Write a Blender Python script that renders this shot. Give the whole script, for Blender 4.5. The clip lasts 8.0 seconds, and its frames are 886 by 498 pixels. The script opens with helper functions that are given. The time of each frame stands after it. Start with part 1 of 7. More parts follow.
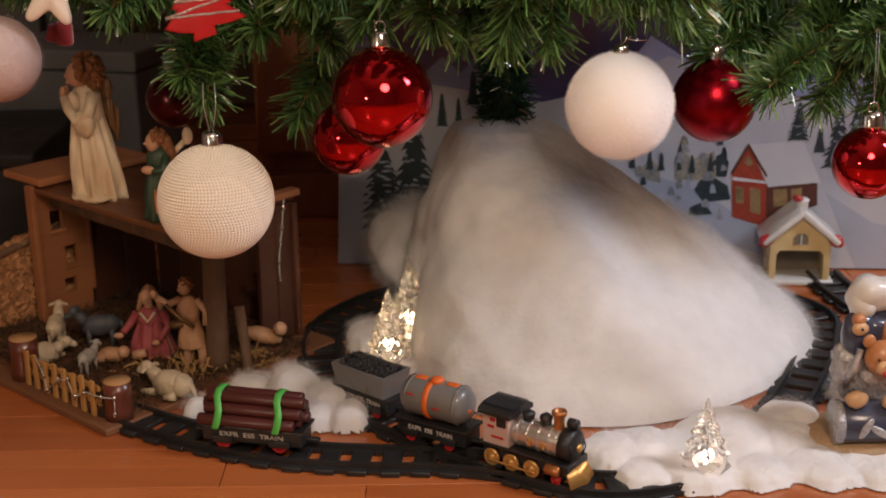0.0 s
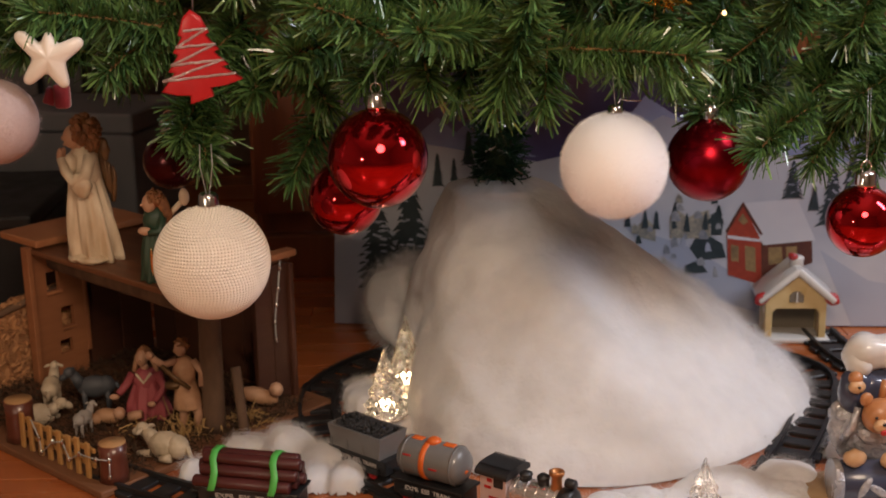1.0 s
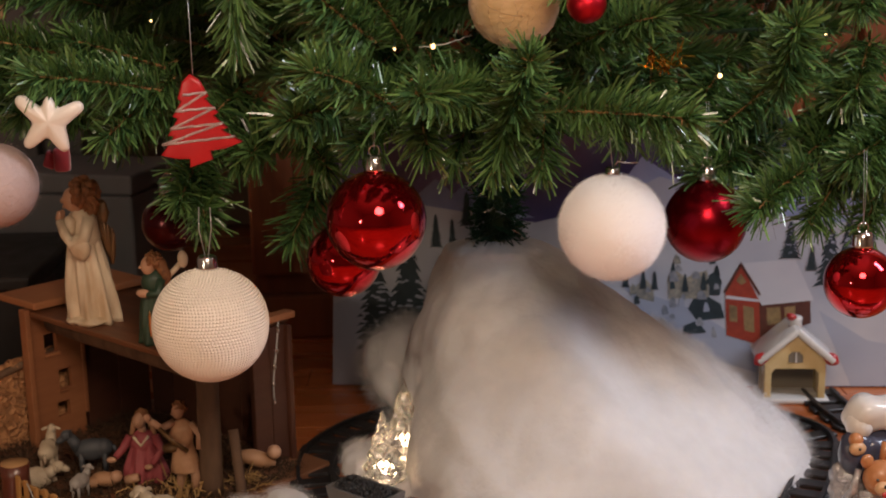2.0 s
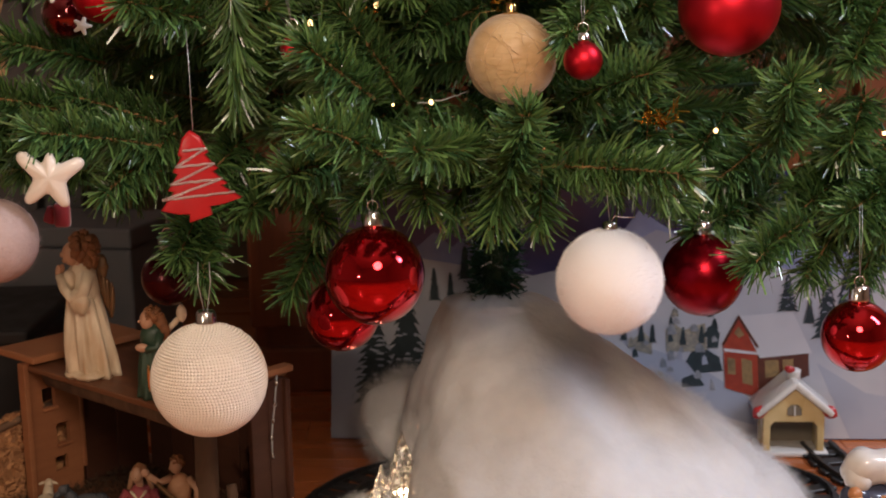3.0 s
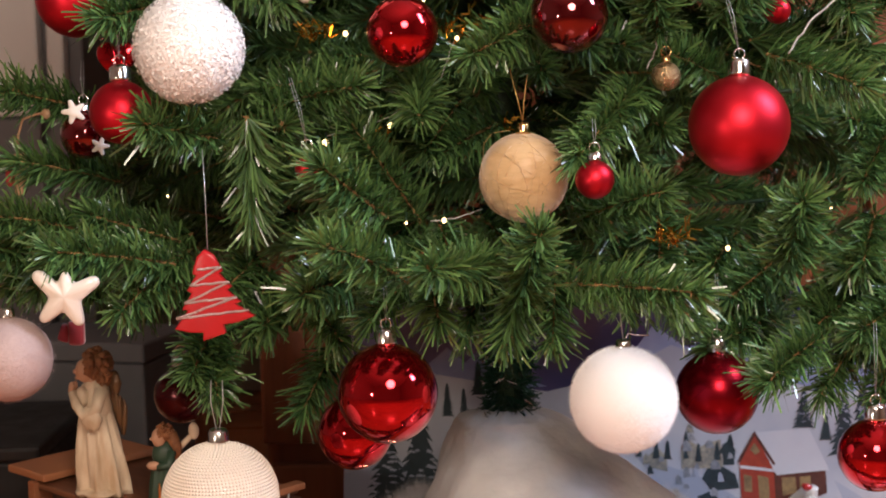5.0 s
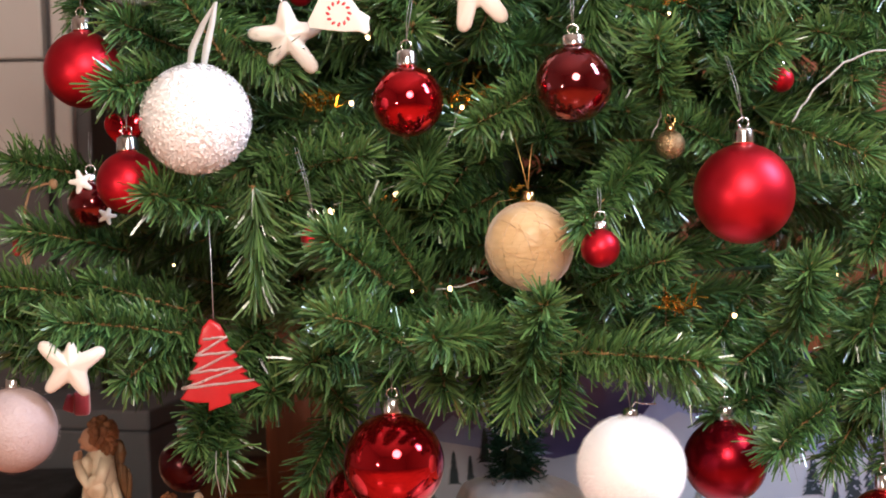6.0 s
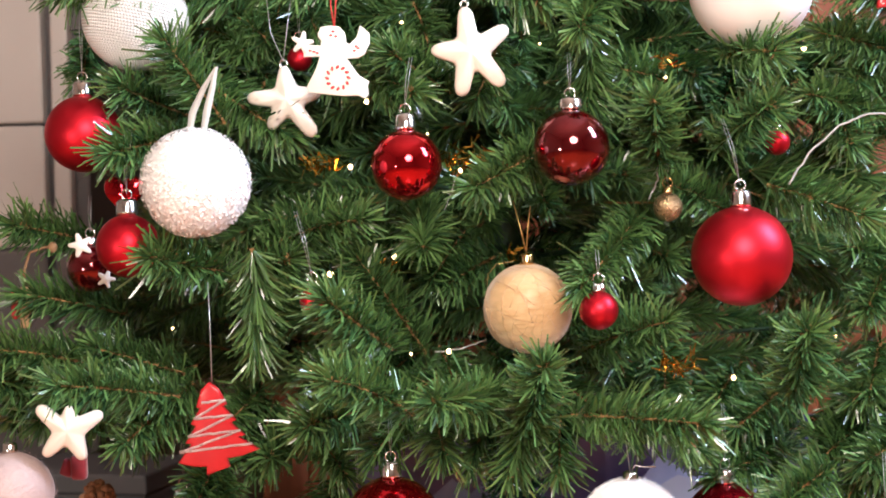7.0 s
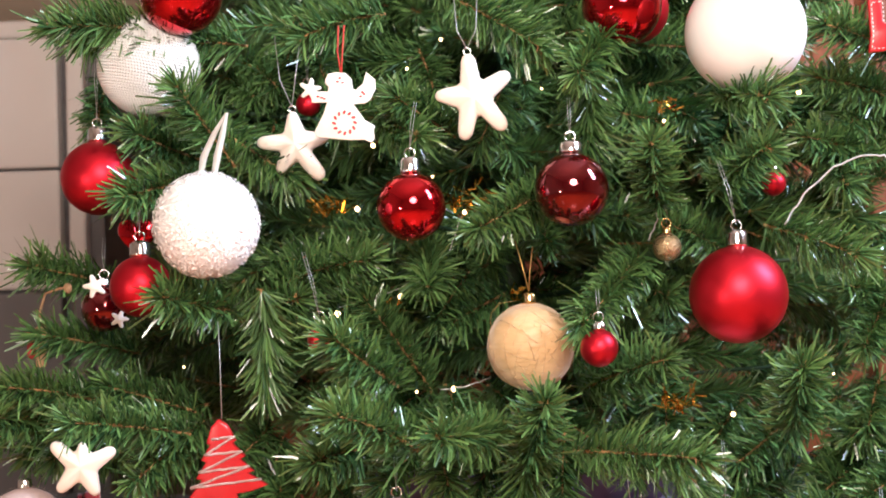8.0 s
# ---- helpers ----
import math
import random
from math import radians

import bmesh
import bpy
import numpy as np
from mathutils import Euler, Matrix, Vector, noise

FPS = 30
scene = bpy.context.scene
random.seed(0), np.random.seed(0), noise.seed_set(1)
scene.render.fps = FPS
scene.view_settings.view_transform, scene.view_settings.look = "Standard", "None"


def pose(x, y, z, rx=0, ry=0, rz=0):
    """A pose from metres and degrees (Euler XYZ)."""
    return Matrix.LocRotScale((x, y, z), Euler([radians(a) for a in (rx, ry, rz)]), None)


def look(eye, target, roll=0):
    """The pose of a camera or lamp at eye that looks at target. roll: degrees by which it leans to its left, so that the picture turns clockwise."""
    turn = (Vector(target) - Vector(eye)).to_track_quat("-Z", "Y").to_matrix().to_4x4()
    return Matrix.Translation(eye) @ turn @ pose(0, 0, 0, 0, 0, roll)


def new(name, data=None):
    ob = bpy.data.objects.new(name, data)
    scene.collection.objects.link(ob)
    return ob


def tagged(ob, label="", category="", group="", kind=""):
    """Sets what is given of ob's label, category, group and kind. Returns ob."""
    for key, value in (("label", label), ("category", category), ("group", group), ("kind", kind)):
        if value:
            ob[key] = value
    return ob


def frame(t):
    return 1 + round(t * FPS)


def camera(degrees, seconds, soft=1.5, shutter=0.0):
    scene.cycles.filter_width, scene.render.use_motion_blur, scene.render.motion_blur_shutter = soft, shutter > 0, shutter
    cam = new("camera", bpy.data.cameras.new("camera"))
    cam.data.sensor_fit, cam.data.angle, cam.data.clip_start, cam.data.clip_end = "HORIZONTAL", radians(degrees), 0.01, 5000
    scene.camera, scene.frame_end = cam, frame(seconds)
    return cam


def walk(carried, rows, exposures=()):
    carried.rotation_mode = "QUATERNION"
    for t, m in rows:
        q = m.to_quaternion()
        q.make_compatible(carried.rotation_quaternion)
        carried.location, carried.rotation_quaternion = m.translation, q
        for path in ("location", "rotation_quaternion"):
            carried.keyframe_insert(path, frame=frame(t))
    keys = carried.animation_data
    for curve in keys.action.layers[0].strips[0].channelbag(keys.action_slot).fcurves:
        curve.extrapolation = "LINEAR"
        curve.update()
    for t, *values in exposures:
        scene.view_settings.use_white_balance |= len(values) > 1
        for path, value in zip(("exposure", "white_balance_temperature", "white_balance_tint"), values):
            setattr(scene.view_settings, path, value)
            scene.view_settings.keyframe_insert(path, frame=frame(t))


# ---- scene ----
cam = camera(36.2, 8.0, soft=1.8)
# seconds, eye (m), turn (degrees)
ROWS = [
    (0, 0.0000, 0.0000, 0.5200, 71.998, 0.761, -0.247),
    (0.5, 0.0005, -0.0003, 0.5201, 73.134, 0.817, -0.379),
    (1, 0.0003, -0.0014, 0.5219, 74.453, 0.959, -0.470),
    (1.5, 0.0001, -0.0006, 0.5233, 75.713, 1.034, -0.538),
    (3, 0.0004, -0.0056, 0.5290, 79.055, 1.138, -0.658),
    (3.5, -0.0002, -0.0057, 0.5307, 80.007, 1.243, -0.657),
    (4, -0.0000, -0.0068, 0.5317, 81.320, 1.265, -0.585),
    (5.5, 0.0008, -0.0067, 0.5393, 84.905, 1.332, 0.089),
    (6, 0.0010, -0.0064, 0.5418, 86.303, 1.458, 0.131),
    (6.5, 0.0005, -0.0077, 0.5416, 87.783, 1.513, 0.074),
    (7, 0.0003, -0.0085, 0.5419, 88.945, 1.562, 0.034),
    (7.5, 0.0020, -0.0167, 0.5412, 89.917, 1.641, 0.199),
    (8, 0.0079, -0.0371, 0.5393, 90.785, 1.742, 0.597),
]
EXPOSURES = [(0, -0.30, 6350, 15), (1.5, -0.32, 6300, 15), (3.5, -0.10, 5950, 15), (5.5, 0.5, 5550, 14), (6.5, 0.85, 5300, 11), (8, 1.0, 5350, 12)]
cam.data.dof.use_dof, cam.data.dof.focus_distance, cam.data.dof.aperture_fstop = True, 1.08, 11.0
walk(cam, [(t, pose(x, y, z, a, b, c)) for t, x, y, z, a, b, c in ROWS], EXPOSURES)

# ---- light ----
world = bpy.data.worlds.new("room_air")
scene.world = world
world.use_nodes = True
world.node_tree.nodes["Background"].inputs[0].default_value = (0.5, 0.45, 0.4, 1)
world.node_tree.nodes["Background"].inputs[1].default_value = 0.02


def lamp(name, kind, where, target, watts, colour, size, size_y=0.0):
    data = bpy.data.lights.new(name, kind)
    data.energy, data.color = watts, colour
    if kind == "AREA":
        data.shape, data.size, data.size_y = "RECTANGLE", size, size_y
    else:
        data.shadow_soft_size = size
    ob = new(name, data)
    ob.matrix_world = look(where, target)
    return ob


# a low table lamp to the side, a standing lamp behind the camera, and daylight from a high window
lamp("table_lamp_light", "POINT", (-0.72, 0.05, 0.46), (0, 1.2, 0.4), 9.5, (1.0, 0.80, 0.54), 0.03)
lamp("standing_lamp_light", "POINT", (0.15, 0.0, 0.97), (0, 1.2, 0.4), 44, (1.0, 0.765, 0.54), 0.20)
lamp("window_light", "AREA", (1.75, 0.62, 1.75), (0.1, 1.2, 0.35), 40, (0.92, 0.95, 1.0), 0.35, 0.9)


# ---- materials ----
def nodes_of(name):
    m = bpy.data.materials.new(name)
    m.use_nodes = True
    return m, m.node_tree.nodes, m.node_tree.links, m.node_tree.nodes["Principled BSDF"]


def mat(name, a, b=None, rough=0.6, metal=0.0, scale=40.0, bump=0.0, bump_scale=None, stretch=(1, 1, 1), detail=6.0,
        coat=0.0, sheen=0.0, per="", low=0.3, high=0.7, spec=None, rough_var=0.08, sub=0.0):
    """Two colours mixed by noise at two sizes, roughness that varies, and a fine relief."""
    m, n, l, p = nodes_of(name)
    b = b or tuple(c * 0.8 for c in a)
    tc = n.new("ShaderNodeTexCoord")
    mp = n.new("ShaderNodeMapping")
    mp.inputs["Scale"].default_value = stretch
    l.new(tc.outputs["Object"], mp.inputs[0])
    n1 = n.new("ShaderNodeTexNoise")
    n1.inputs["Scale"].default_value, n1.inputs["Detail"].default_value = scale, detail
    n2 = n.new("ShaderNodeTexNoise")
    n2.inputs["Scale"].default_value = scale * 0.17
    for t in (n1, n2):
        l.new(mp.outputs[0], t.inputs["Vector"])
    add = n.new("ShaderNodeMath")
    add.operation = "ADD"
    l.new(n1.outputs["Fac"], add.inputs[0])
    l.new(n2.outputs["Fac"], add.inputs[1])
    src = add.outputs[0]
    rng = n.new("ShaderNodeMapRange")
    rng.inputs[1].default_value, rng.inputs[2].default_value = low * 2, high * 2
    l.new(src, rng.inputs[0])
    mix = n.new("ShaderNodeMix")
    mix.data_type = "RGBA"
    mix.inputs[6].default_value, mix.inputs[7].default_value = (*a, 1), (*b, 1)
    if per == "island":
        g = n.new("ShaderNodeNewGeometry")
        av = n.new("ShaderNodeMath")
        av.operation = "MULTIPLY_ADD"
        av.inputs[1].default_value = 0.75
        l.new(g.outputs["Random Per Island"], av.inputs[0])
        sc = n.new("ShaderNodeMath")
        sc.operation = "MULTIPLY"
        sc.inputs[1].default_value = 0.25
        l.new(rng.outputs[0], sc.inputs[0])
        l.new(sc.outputs[0], av.inputs[2])
        l.new(av.outputs[0], mix.inputs[0])
    elif per == "object":
        g = n.new("ShaderNodeObjectInfo")
        av = n.new("ShaderNodeMath")
        av.operation = "MULTIPLY_ADD"
        av.inputs[1].default_value = 0.6
        l.new(g.outputs["Random"], av.inputs[0])
        sc = n.new("ShaderNodeMath")
        sc.operation = "MULTIPLY"
        sc.inputs[1].default_value = 0.4
        l.new(rng.outputs[0], sc.inputs[0])
        l.new(sc.outputs[0], av.inputs[2])
        l.new(av.outputs[0], mix.inputs[0])
    else:
        l.new(rng.outputs[0], mix.inputs[0])
    l.new(mix.outputs[2], p.inputs["Base Color"])
    p.inputs["Metallic"].default_value = metal
    rr = n.new("ShaderNodeMapRange")
    rr.inputs[1].default_value, rr.inputs[2].default_value = 0.3, 0.7
    rr.inputs[3].default_value, rr.inputs[4].default_value = max(0.02, rough - rough_var), min(1, rough + rough_var)
    l.new(n2.outputs["Fac"], rr.inputs[0])
    l.new(rr.outputs[0], p.inputs["Roughness"])
    p.inputs["Coat Weight"].default_value = coat
    p.inputs["Coat Roughness"].default_value = 0.08
    p.inputs["Sheen Weight"].default_value = sheen
    if sub:
        p.inputs["Subsurface Weight"].default_value = sub
        p.inputs["Subsurface Radius"].default_value = (0.012, 0.01, 0.008)
        p.inputs["Subsurface Scale"].default_value = 1.0
    if spec is not None:
        p.inputs["Specular IOR Level"].default_value = spec
    if bump:
        nb = n1
        if bump_scale:
            nb = n.new("ShaderNodeTexNoise")
            nb.inputs["Scale"].default_value, nb.inputs["Detail"].default_value = bump_scale, 5
            l.new(mp.outputs[0], nb.inputs["Vector"])
        bp = n.new("ShaderNodeBump")
        bp.inputs["Strength"].default_value, bp.inputs["Distance"].default_value = bump, 0.002
        l.new(nb.outputs["Fac"], bp.inputs["Height"])
        l.new(bp.outputs[0], p.inputs["Normal"])
    return m


def glow(name, colour, strength):
    m, n, l, p = nodes_of(name)
    p.inputs["Base Color"].default_value = (*colour, 1)
    p.inputs["Emission Color"].default_value = (*colour, 1)
    p.inputs["Emission Strength"].default_value = strength
    return m


def glass(name, colour, rough=0.03, ior=1.47):
    m, n, l, p = nodes_of(name)
    p.inputs["Base Color"].default_value = (*colour, 1)
    p.inputs["Roughness"].default_value = rough
    p.inputs["Transmission Weight"].default_value = 1.0
    p.inputs["IOR"].default_value = ior
    return m


NEEDLE = mat("needle_foil", (0.0085, 0.039, 0.017), (0.175, 0.325, 0.090), 0.27, scale=30, per="island", spec=0.75)
TINSEL_GREEN = mat("green_tinsel", (0.006, 0.035, 0.022), (0.03, 0.09, 0.05), 0.3, metal=0.35, scale=60, per="island")
TWIG = mat("twig", (0.32, 0.15, 0.05), (0.54, 0.31, 0.125), 0.7, scale=300, bump=0.4)
PVC_DARK = mat("dark_green_pvc", (0.01, 0.035, 0.015), (0.02, 0.06, 0.025), 0.55, scale=120, bump=0.5)
RED_SHINY = mat("red_mirror_lacquer", (0.62, 0.006, 0.012), (0.5, 0.004, 0.01), 0.05, metal=0.95, scale=20, coat=0.35, rough_var=0.02)
RED_SATIN = mat("red_satin_lacquer", (0.60, 0.018, 0.032), (0.52, 0.013, 0.025), 0.40, metal=0.93, scale=60, coat=0.0, rough_var=0.04)
RED_DARK = mat("dark_red_satin", (0.30, 0.004, 0.012), (0.22, 0.003, 0.01), 0.24, metal=0.9, scale=60)
RED_DEEP = mat("deep_red_glass", (0.26, 0.003, 0.010), (0.12, 0.0015, 0.005), 0.05, metal=0.88, scale=40, coat=1.0, rough_var=0.03)
# red glass darkened in colour for the deep shade behind a sprig
RED_SHADE = mat("shaded_red_glass", (0.07, 0.002, 0.005), (0.04, 0.001, 0.003), 0.2, metal=0.6, scale=40)
RED_FELT = mat("red_glazed_clay", (0.50, 0.018, 0.022), (0.42, 0.012, 0.016), 0.32, scale=120, bump=0.15)
SILVER = mat("silver_cap", (0.80, 0.79, 0.77), (0.62, 0.61, 0.6), 0.22, metal=1.0, scale=200, bump=0.1)
BRASS = mat("gold_cap", (0.85, 0.60, 0.26), (0.7, 0.46, 0.18), 0.25, metal=1.0, scale=200)
GOLD_FOIL = mat("gold_foil", (0.85, 0.52, 0.08), (0.6, 0.33, 0.03), 0.2, metal=1.0, scale=200, per="island")
PEARL_WHITE = mat("white_pearl_beads", (0.78, 0.80, 0.80), (0.70, 0.72, 0.72), 0.3, scale=30, coat=0.4)
PEARL = mat("pearl_beads", (0.94, 0.88, 0.78), (0.90, 0.82, 0.71), 0.25, scale=30, coat=0.5)
FUZZ = mat("white_flock", (0.97, 0.97, 0.98), (0.95, 0.95, 0.96), 0.95, scale=160, sheen=1.0)
GLITTER = mat("white_glitter", (0.97, 0.96, 0.95), (0.92, 0.90, 0.89), 0.34, scale=260, bump=0.8, per="island")
PINK = mat("pale_pink_glitter", (0.50, 0.39, 0.375), (0.43, 0.33, 0.315), 0.5, scale=400, bump=0.4)
RAFFIA = mat("gold_silk", (0.74, 0.52, 0.27), (0.50, 0.31, 0.13), 0.42, scale=90, bump=0.5, stretch=(1, 1, 3), sheen=0.5)
BRONZE = mat("bronze_glitter", (0.55, 0.40, 0.22), (0.30, 0.20, 0.10), 0.3, metal=0.85, scale=500, bump=1.0, bump_scale=420)
CERAMIC = mat("cream_ceramic", (0.80, 0.74, 0.66), (0.70, 0.63, 0.55), 0.35, scale=40, bump=0.2, coat=0.25)
WOOD_WHITE = mat("white_painted_wood", (0.82, 0.79, 0.73), (0.74, 0.70, 0.63), 0.55, scale=90, bump=0.1)
RED_PAINT = mat("red_paint", (0.55, 0.03, 0.03), (0.46, 0.02, 0.025), 0.5, scale=90)
THREAD = mat("silver_thread", (0.50, 0.52, 0.52), (0.36, 0.38, 0.38), 0.35, metal=0.6, scale=300)
THREAD_RED = mat("red_cord", (0.50, 0.05, 0.03), (0.4, 0.03, 0.02), 0.7, scale=600, bump=0.5)
THREAD_GOLD = mat("gold_thread", (0.75, 0.50, 0.18), (0.5, 0.32, 0.1), 0.35, metal=0.7, scale=300)
RIBBON = mat("sheer_ribbon", (0.52, 0.53, 0.52), (0.40, 0.41, 0.40), 0.4, scale=200)
COTTON = mat("cotton_wadding", (0.79, 0.78, 0.78), (0.62, 0.605, 0.61), 1.0, scale=46, bump=0.55, bump_scale=120, sheen=0.3, sub=0.25, low=0.25, high=0.8)
BULB = glow("warm_bulb", (1.0, 0.60, 0.24), 4.5)
WIRE = mat("clear_wire", (0.55, 0.56, 0.55), (0.35, 0.36, 0.35), 0.25, scale=200, coat=0.5)
BLACK_PLASTIC = mat("black_plastic", (0.012, 0.012, 0.013), (0.02, 0.02, 0.021), 0.42, scale=200, bump=0.15)
WHITE_PANEL = mat("pale_grey_paint", (0.68, 0.66, 0.64), (0.60, 0.58, 0.56), 0.45, scale=8)
GREY_PANEL = mat("dark_grey_panel", (0.14, 0.135, 0.14), (0.11, 0.105, 0.11), 0.5, scale=9, bump=0.08)
WOOD_BROWN = mat("red_brown_wood", (0.30, 0.090, 0.030), (0.15, 0.042, 0.015), 0.38, scale=9, stretch=(9, 9, 0.7), coat=0.3)
WALL_PAINT = mat("wall_paint", (0.34, 0.27, 0.20), (0.29, 0.23, 0.17), 0.9, scale=14, bump=0.15)
PARQUET = mat("beech_parquet", (0.54, 0.165, 0.046), (0.27, 0.066, 0.017), 0.30, scale=10, stretch=(0.8, 9, 1), coat=0.35, per="object", bump=0.06)
PARQUET_FAR = mat("beech_parquet_far", (0.46, 0.135, 0.037), (0.32, 0.085, 0.022), 0.30, scale=10, stretch=(0.8, 9, 1), coat=0.35, per="island")
JOINT = mat("parquet_joint", (0.24, 0.09, 0.035), (0.17, 0.065, 0.025), 0.5, scale=20)


# ---- mesh helpers ----
def mesh_ob(name, bm, material, smooth=True):
    me = bpy.data.meshes.new(name)
    bm.to_mesh(me)
    bm.free()
    for m in (material if isinstance(material, (list, tuple)) else [material]):
        me.materials.append(m)
    if smooth:
        me.polygons.foreach_set("use_smooth", [True] * len(me.polygons))
    return new(name, me)


def part(name, bm, material, parent, label="", smooth=True):
    ob = mesh_ob(name, bm, material, smooth)
    ob.parent = parent
    if label:
        ob["label"] = label
    return ob


def thing(name, label, category, where=(0, 0, 0), rz=0.0, group="", kind=""):
    ob = new(name)
    ob.empty_display_size = 0.02
    ob.matrix_world = pose(*where, 0, 0, rz)
    return tagged(ob, label, category, group, kind)


def add_box(bm, sx, sy, sz, m=None, bevel=0.0, seg=2):
    r = bmesh.ops.create_cube(bm, size=1.0, matrix=(m or Matrix()) @ Matrix.Diagonal((sx, sy, sz, 1)))
    if bevel:
        es = list({e for v in r["verts"] for e in v.link_edges})
        bmesh.ops.bevel(bm, geom=es, offset=bevel, segments=seg, affect="EDGES", profile=0.5)
    return bm


def box(sx, sy, sz, at=(0, 0, 0), bevel=0.0, seg=2, rot=(0, 0, 0)):
    """A box whose base centre is at the place given."""
    return add_box(bmesh.new(), sx, sy, sz, pose(*at, *rot) @ pose(0, 0, sz / 2), bevel, seg)


def rings(bm, profile, n=24, m=None, squash=1.0, wob=0.0, seed=0):
    """A turned body from (radius, height) pairs, closed at both ends."""
    m = m or Matrix()
    loops = []
    for k, (r, z) in enumerate(profile):
        loop = []
        for i in range(n):
            a = 2 * math.pi * i / n
            q = r * (1 + wob * noise.noise(Vector((math.cos(a) * 2, math.sin(a) * 2, z * 60 + seed))))
            loop.append(bm.verts.new(m @ Vector((q * math.cos(a), q * squash * math.sin(a), z))))
        loops.append(loop)
    for a, b in zip(loops, loops[1:]):
        for i in range(n):
            bm.faces.new((a[i], a[(i + 1) % n], b[(i + 1) % n], b[i]))
    bm.faces.new(loops[0][::-1])
    bm.faces.new(loops[-1])
    return bm


def turned(profile, n=24, m=None, squash=1.0, wob=0.0, seed=0):
    return rings(bmesh.new(), profile, n, m, squash, wob, seed)


def tube(bm, pts, r, n=6, r_end=None):
    """A round bar along points, tapering to r_end."""
    pts = [Vector(p) for p in pts]
    loops = []
    for i, p in enumerate(pts):
        d = (pts[min(i + 1, len(pts) - 1)] - pts[max(i - 1, 0)]).normalized()
        u = d.orthogonal().normalized() if i == 0 else (u - d * u.dot(d)).normalized()
        v = d.cross(u)
        rr = r if r_end is None else r + (r_end - r) * i / (len(pts) - 1)
        loops.append([bm.verts.new(p + rr * (math.cos(2 * math.pi * k / n) * u + math.sin(2 * math.pi * k / n) * v)) for k in range(n)])
    for a, b in zip(loops, loops[1:]):
        for i in range(n):
            bm.faces.new((a[i], a[(i + 1) % n], b[(i + 1) % n], b[i]))
    bm.faces.new(loops[0][::-1])
    bm.faces.new(loops[-1])
    return bm


def rope(pts, r, n=6, r_end=None):
    return tube(bmesh.new(), pts, r, n, r_end)


def blob(bm, c, r, sx=1.0, sy=1.0, sz=1.0, u=14, v=10, rot=(0, 0, 0), bump=0.0, freq=60.0):
    """An uneven rounded mass."""
    q = bmesh.ops.create_uvsphere(bm, u_segments=u, v_segments=v, radius=1.0)["verts"]
    m = pose(*c, *rot) @ Matrix.Diagonal((r * sx, r * sy, r * sz, 1))
    for w in q:
        p = m @ w.co
        if bump:
            p += w.co * (r * bump * noise.noise(p * freq))
        w.co = p
    return bm


def prism(outline, depth, m=None, bevel=0.0, seg=2):
    """A flat outline in x and z, made solid along y, with rounded rims."""
    bm = bmesh.new()
    f = bm.faces.new([bm.verts.new((x, -depth / 2, z)) for x, z in outline])
    bmesh.ops.recalc_face_normals(bm, faces=[f])
    ext = bmesh.ops.extrude_face_region(bm, geom=[f])
    bmesh.ops.translate(bm, vec=(0, depth, 0), verts=[g for g in ext["geom"] if isinstance(g, bmesh.types.BMVert)])
    bmesh.ops.recalc_face_normals(bm, faces=bm.faces)
    if bevel:
        es = [e for e in bm.edges if abs(e.verts[0].co.y - e.verts[1].co.y) < 1e-6]
        bmesh.ops.bevel(bm, geom=es, offset=bevel, segments=seg, affect="EDGES", profile=0.5)
    if m:
        bmesh.ops.transform(bm, matrix=m, verts=bm.verts)
    return bm


# ---- the room ----
def setting(name, bm, material, label, category, smooth=False):
    return tagged(mesh_ob(name, bm, material, smooth), label, category, kind="structure")


floor = setting("floor", box(7.0, 7.0, 0.05, (0, 0.2, -0.056)), JOINT, "warm reddish beech parquet floor with narrow staves", "floor")
setting("wall_back", box(7.0, 0.12, 2.5, (0, 2.56, 0)), WALL_PAINT, "plain warm painted wall behind the tree", "wall")
setting("wall_front", box(7.0, 0.12, 2.5, (0, -3.3, 0)), WALL_PAINT, "plain warm painted wall behind the camera", "wall")
setting("wall_left", box(0.12, 5.74, 2.5, (-2.6, -0.37, 0)), WALL_PAINT, "plain warm painted side wall of the room", "wall")
setting("wall_right", box(0.12, 5.74, 2.5, (2.6, -0.37, 0)), WALL_PAINT, "plain warm painted side wall of the room", "wall")
setting("ceiling", box(5.08, 5.74, 0.1, (0, -0.37, 2.5)), mat("ceiling_paint", (0.7, 0.66, 0.6), None, 0.9, scale=10), "plain white painted ceiling", "ceiling")

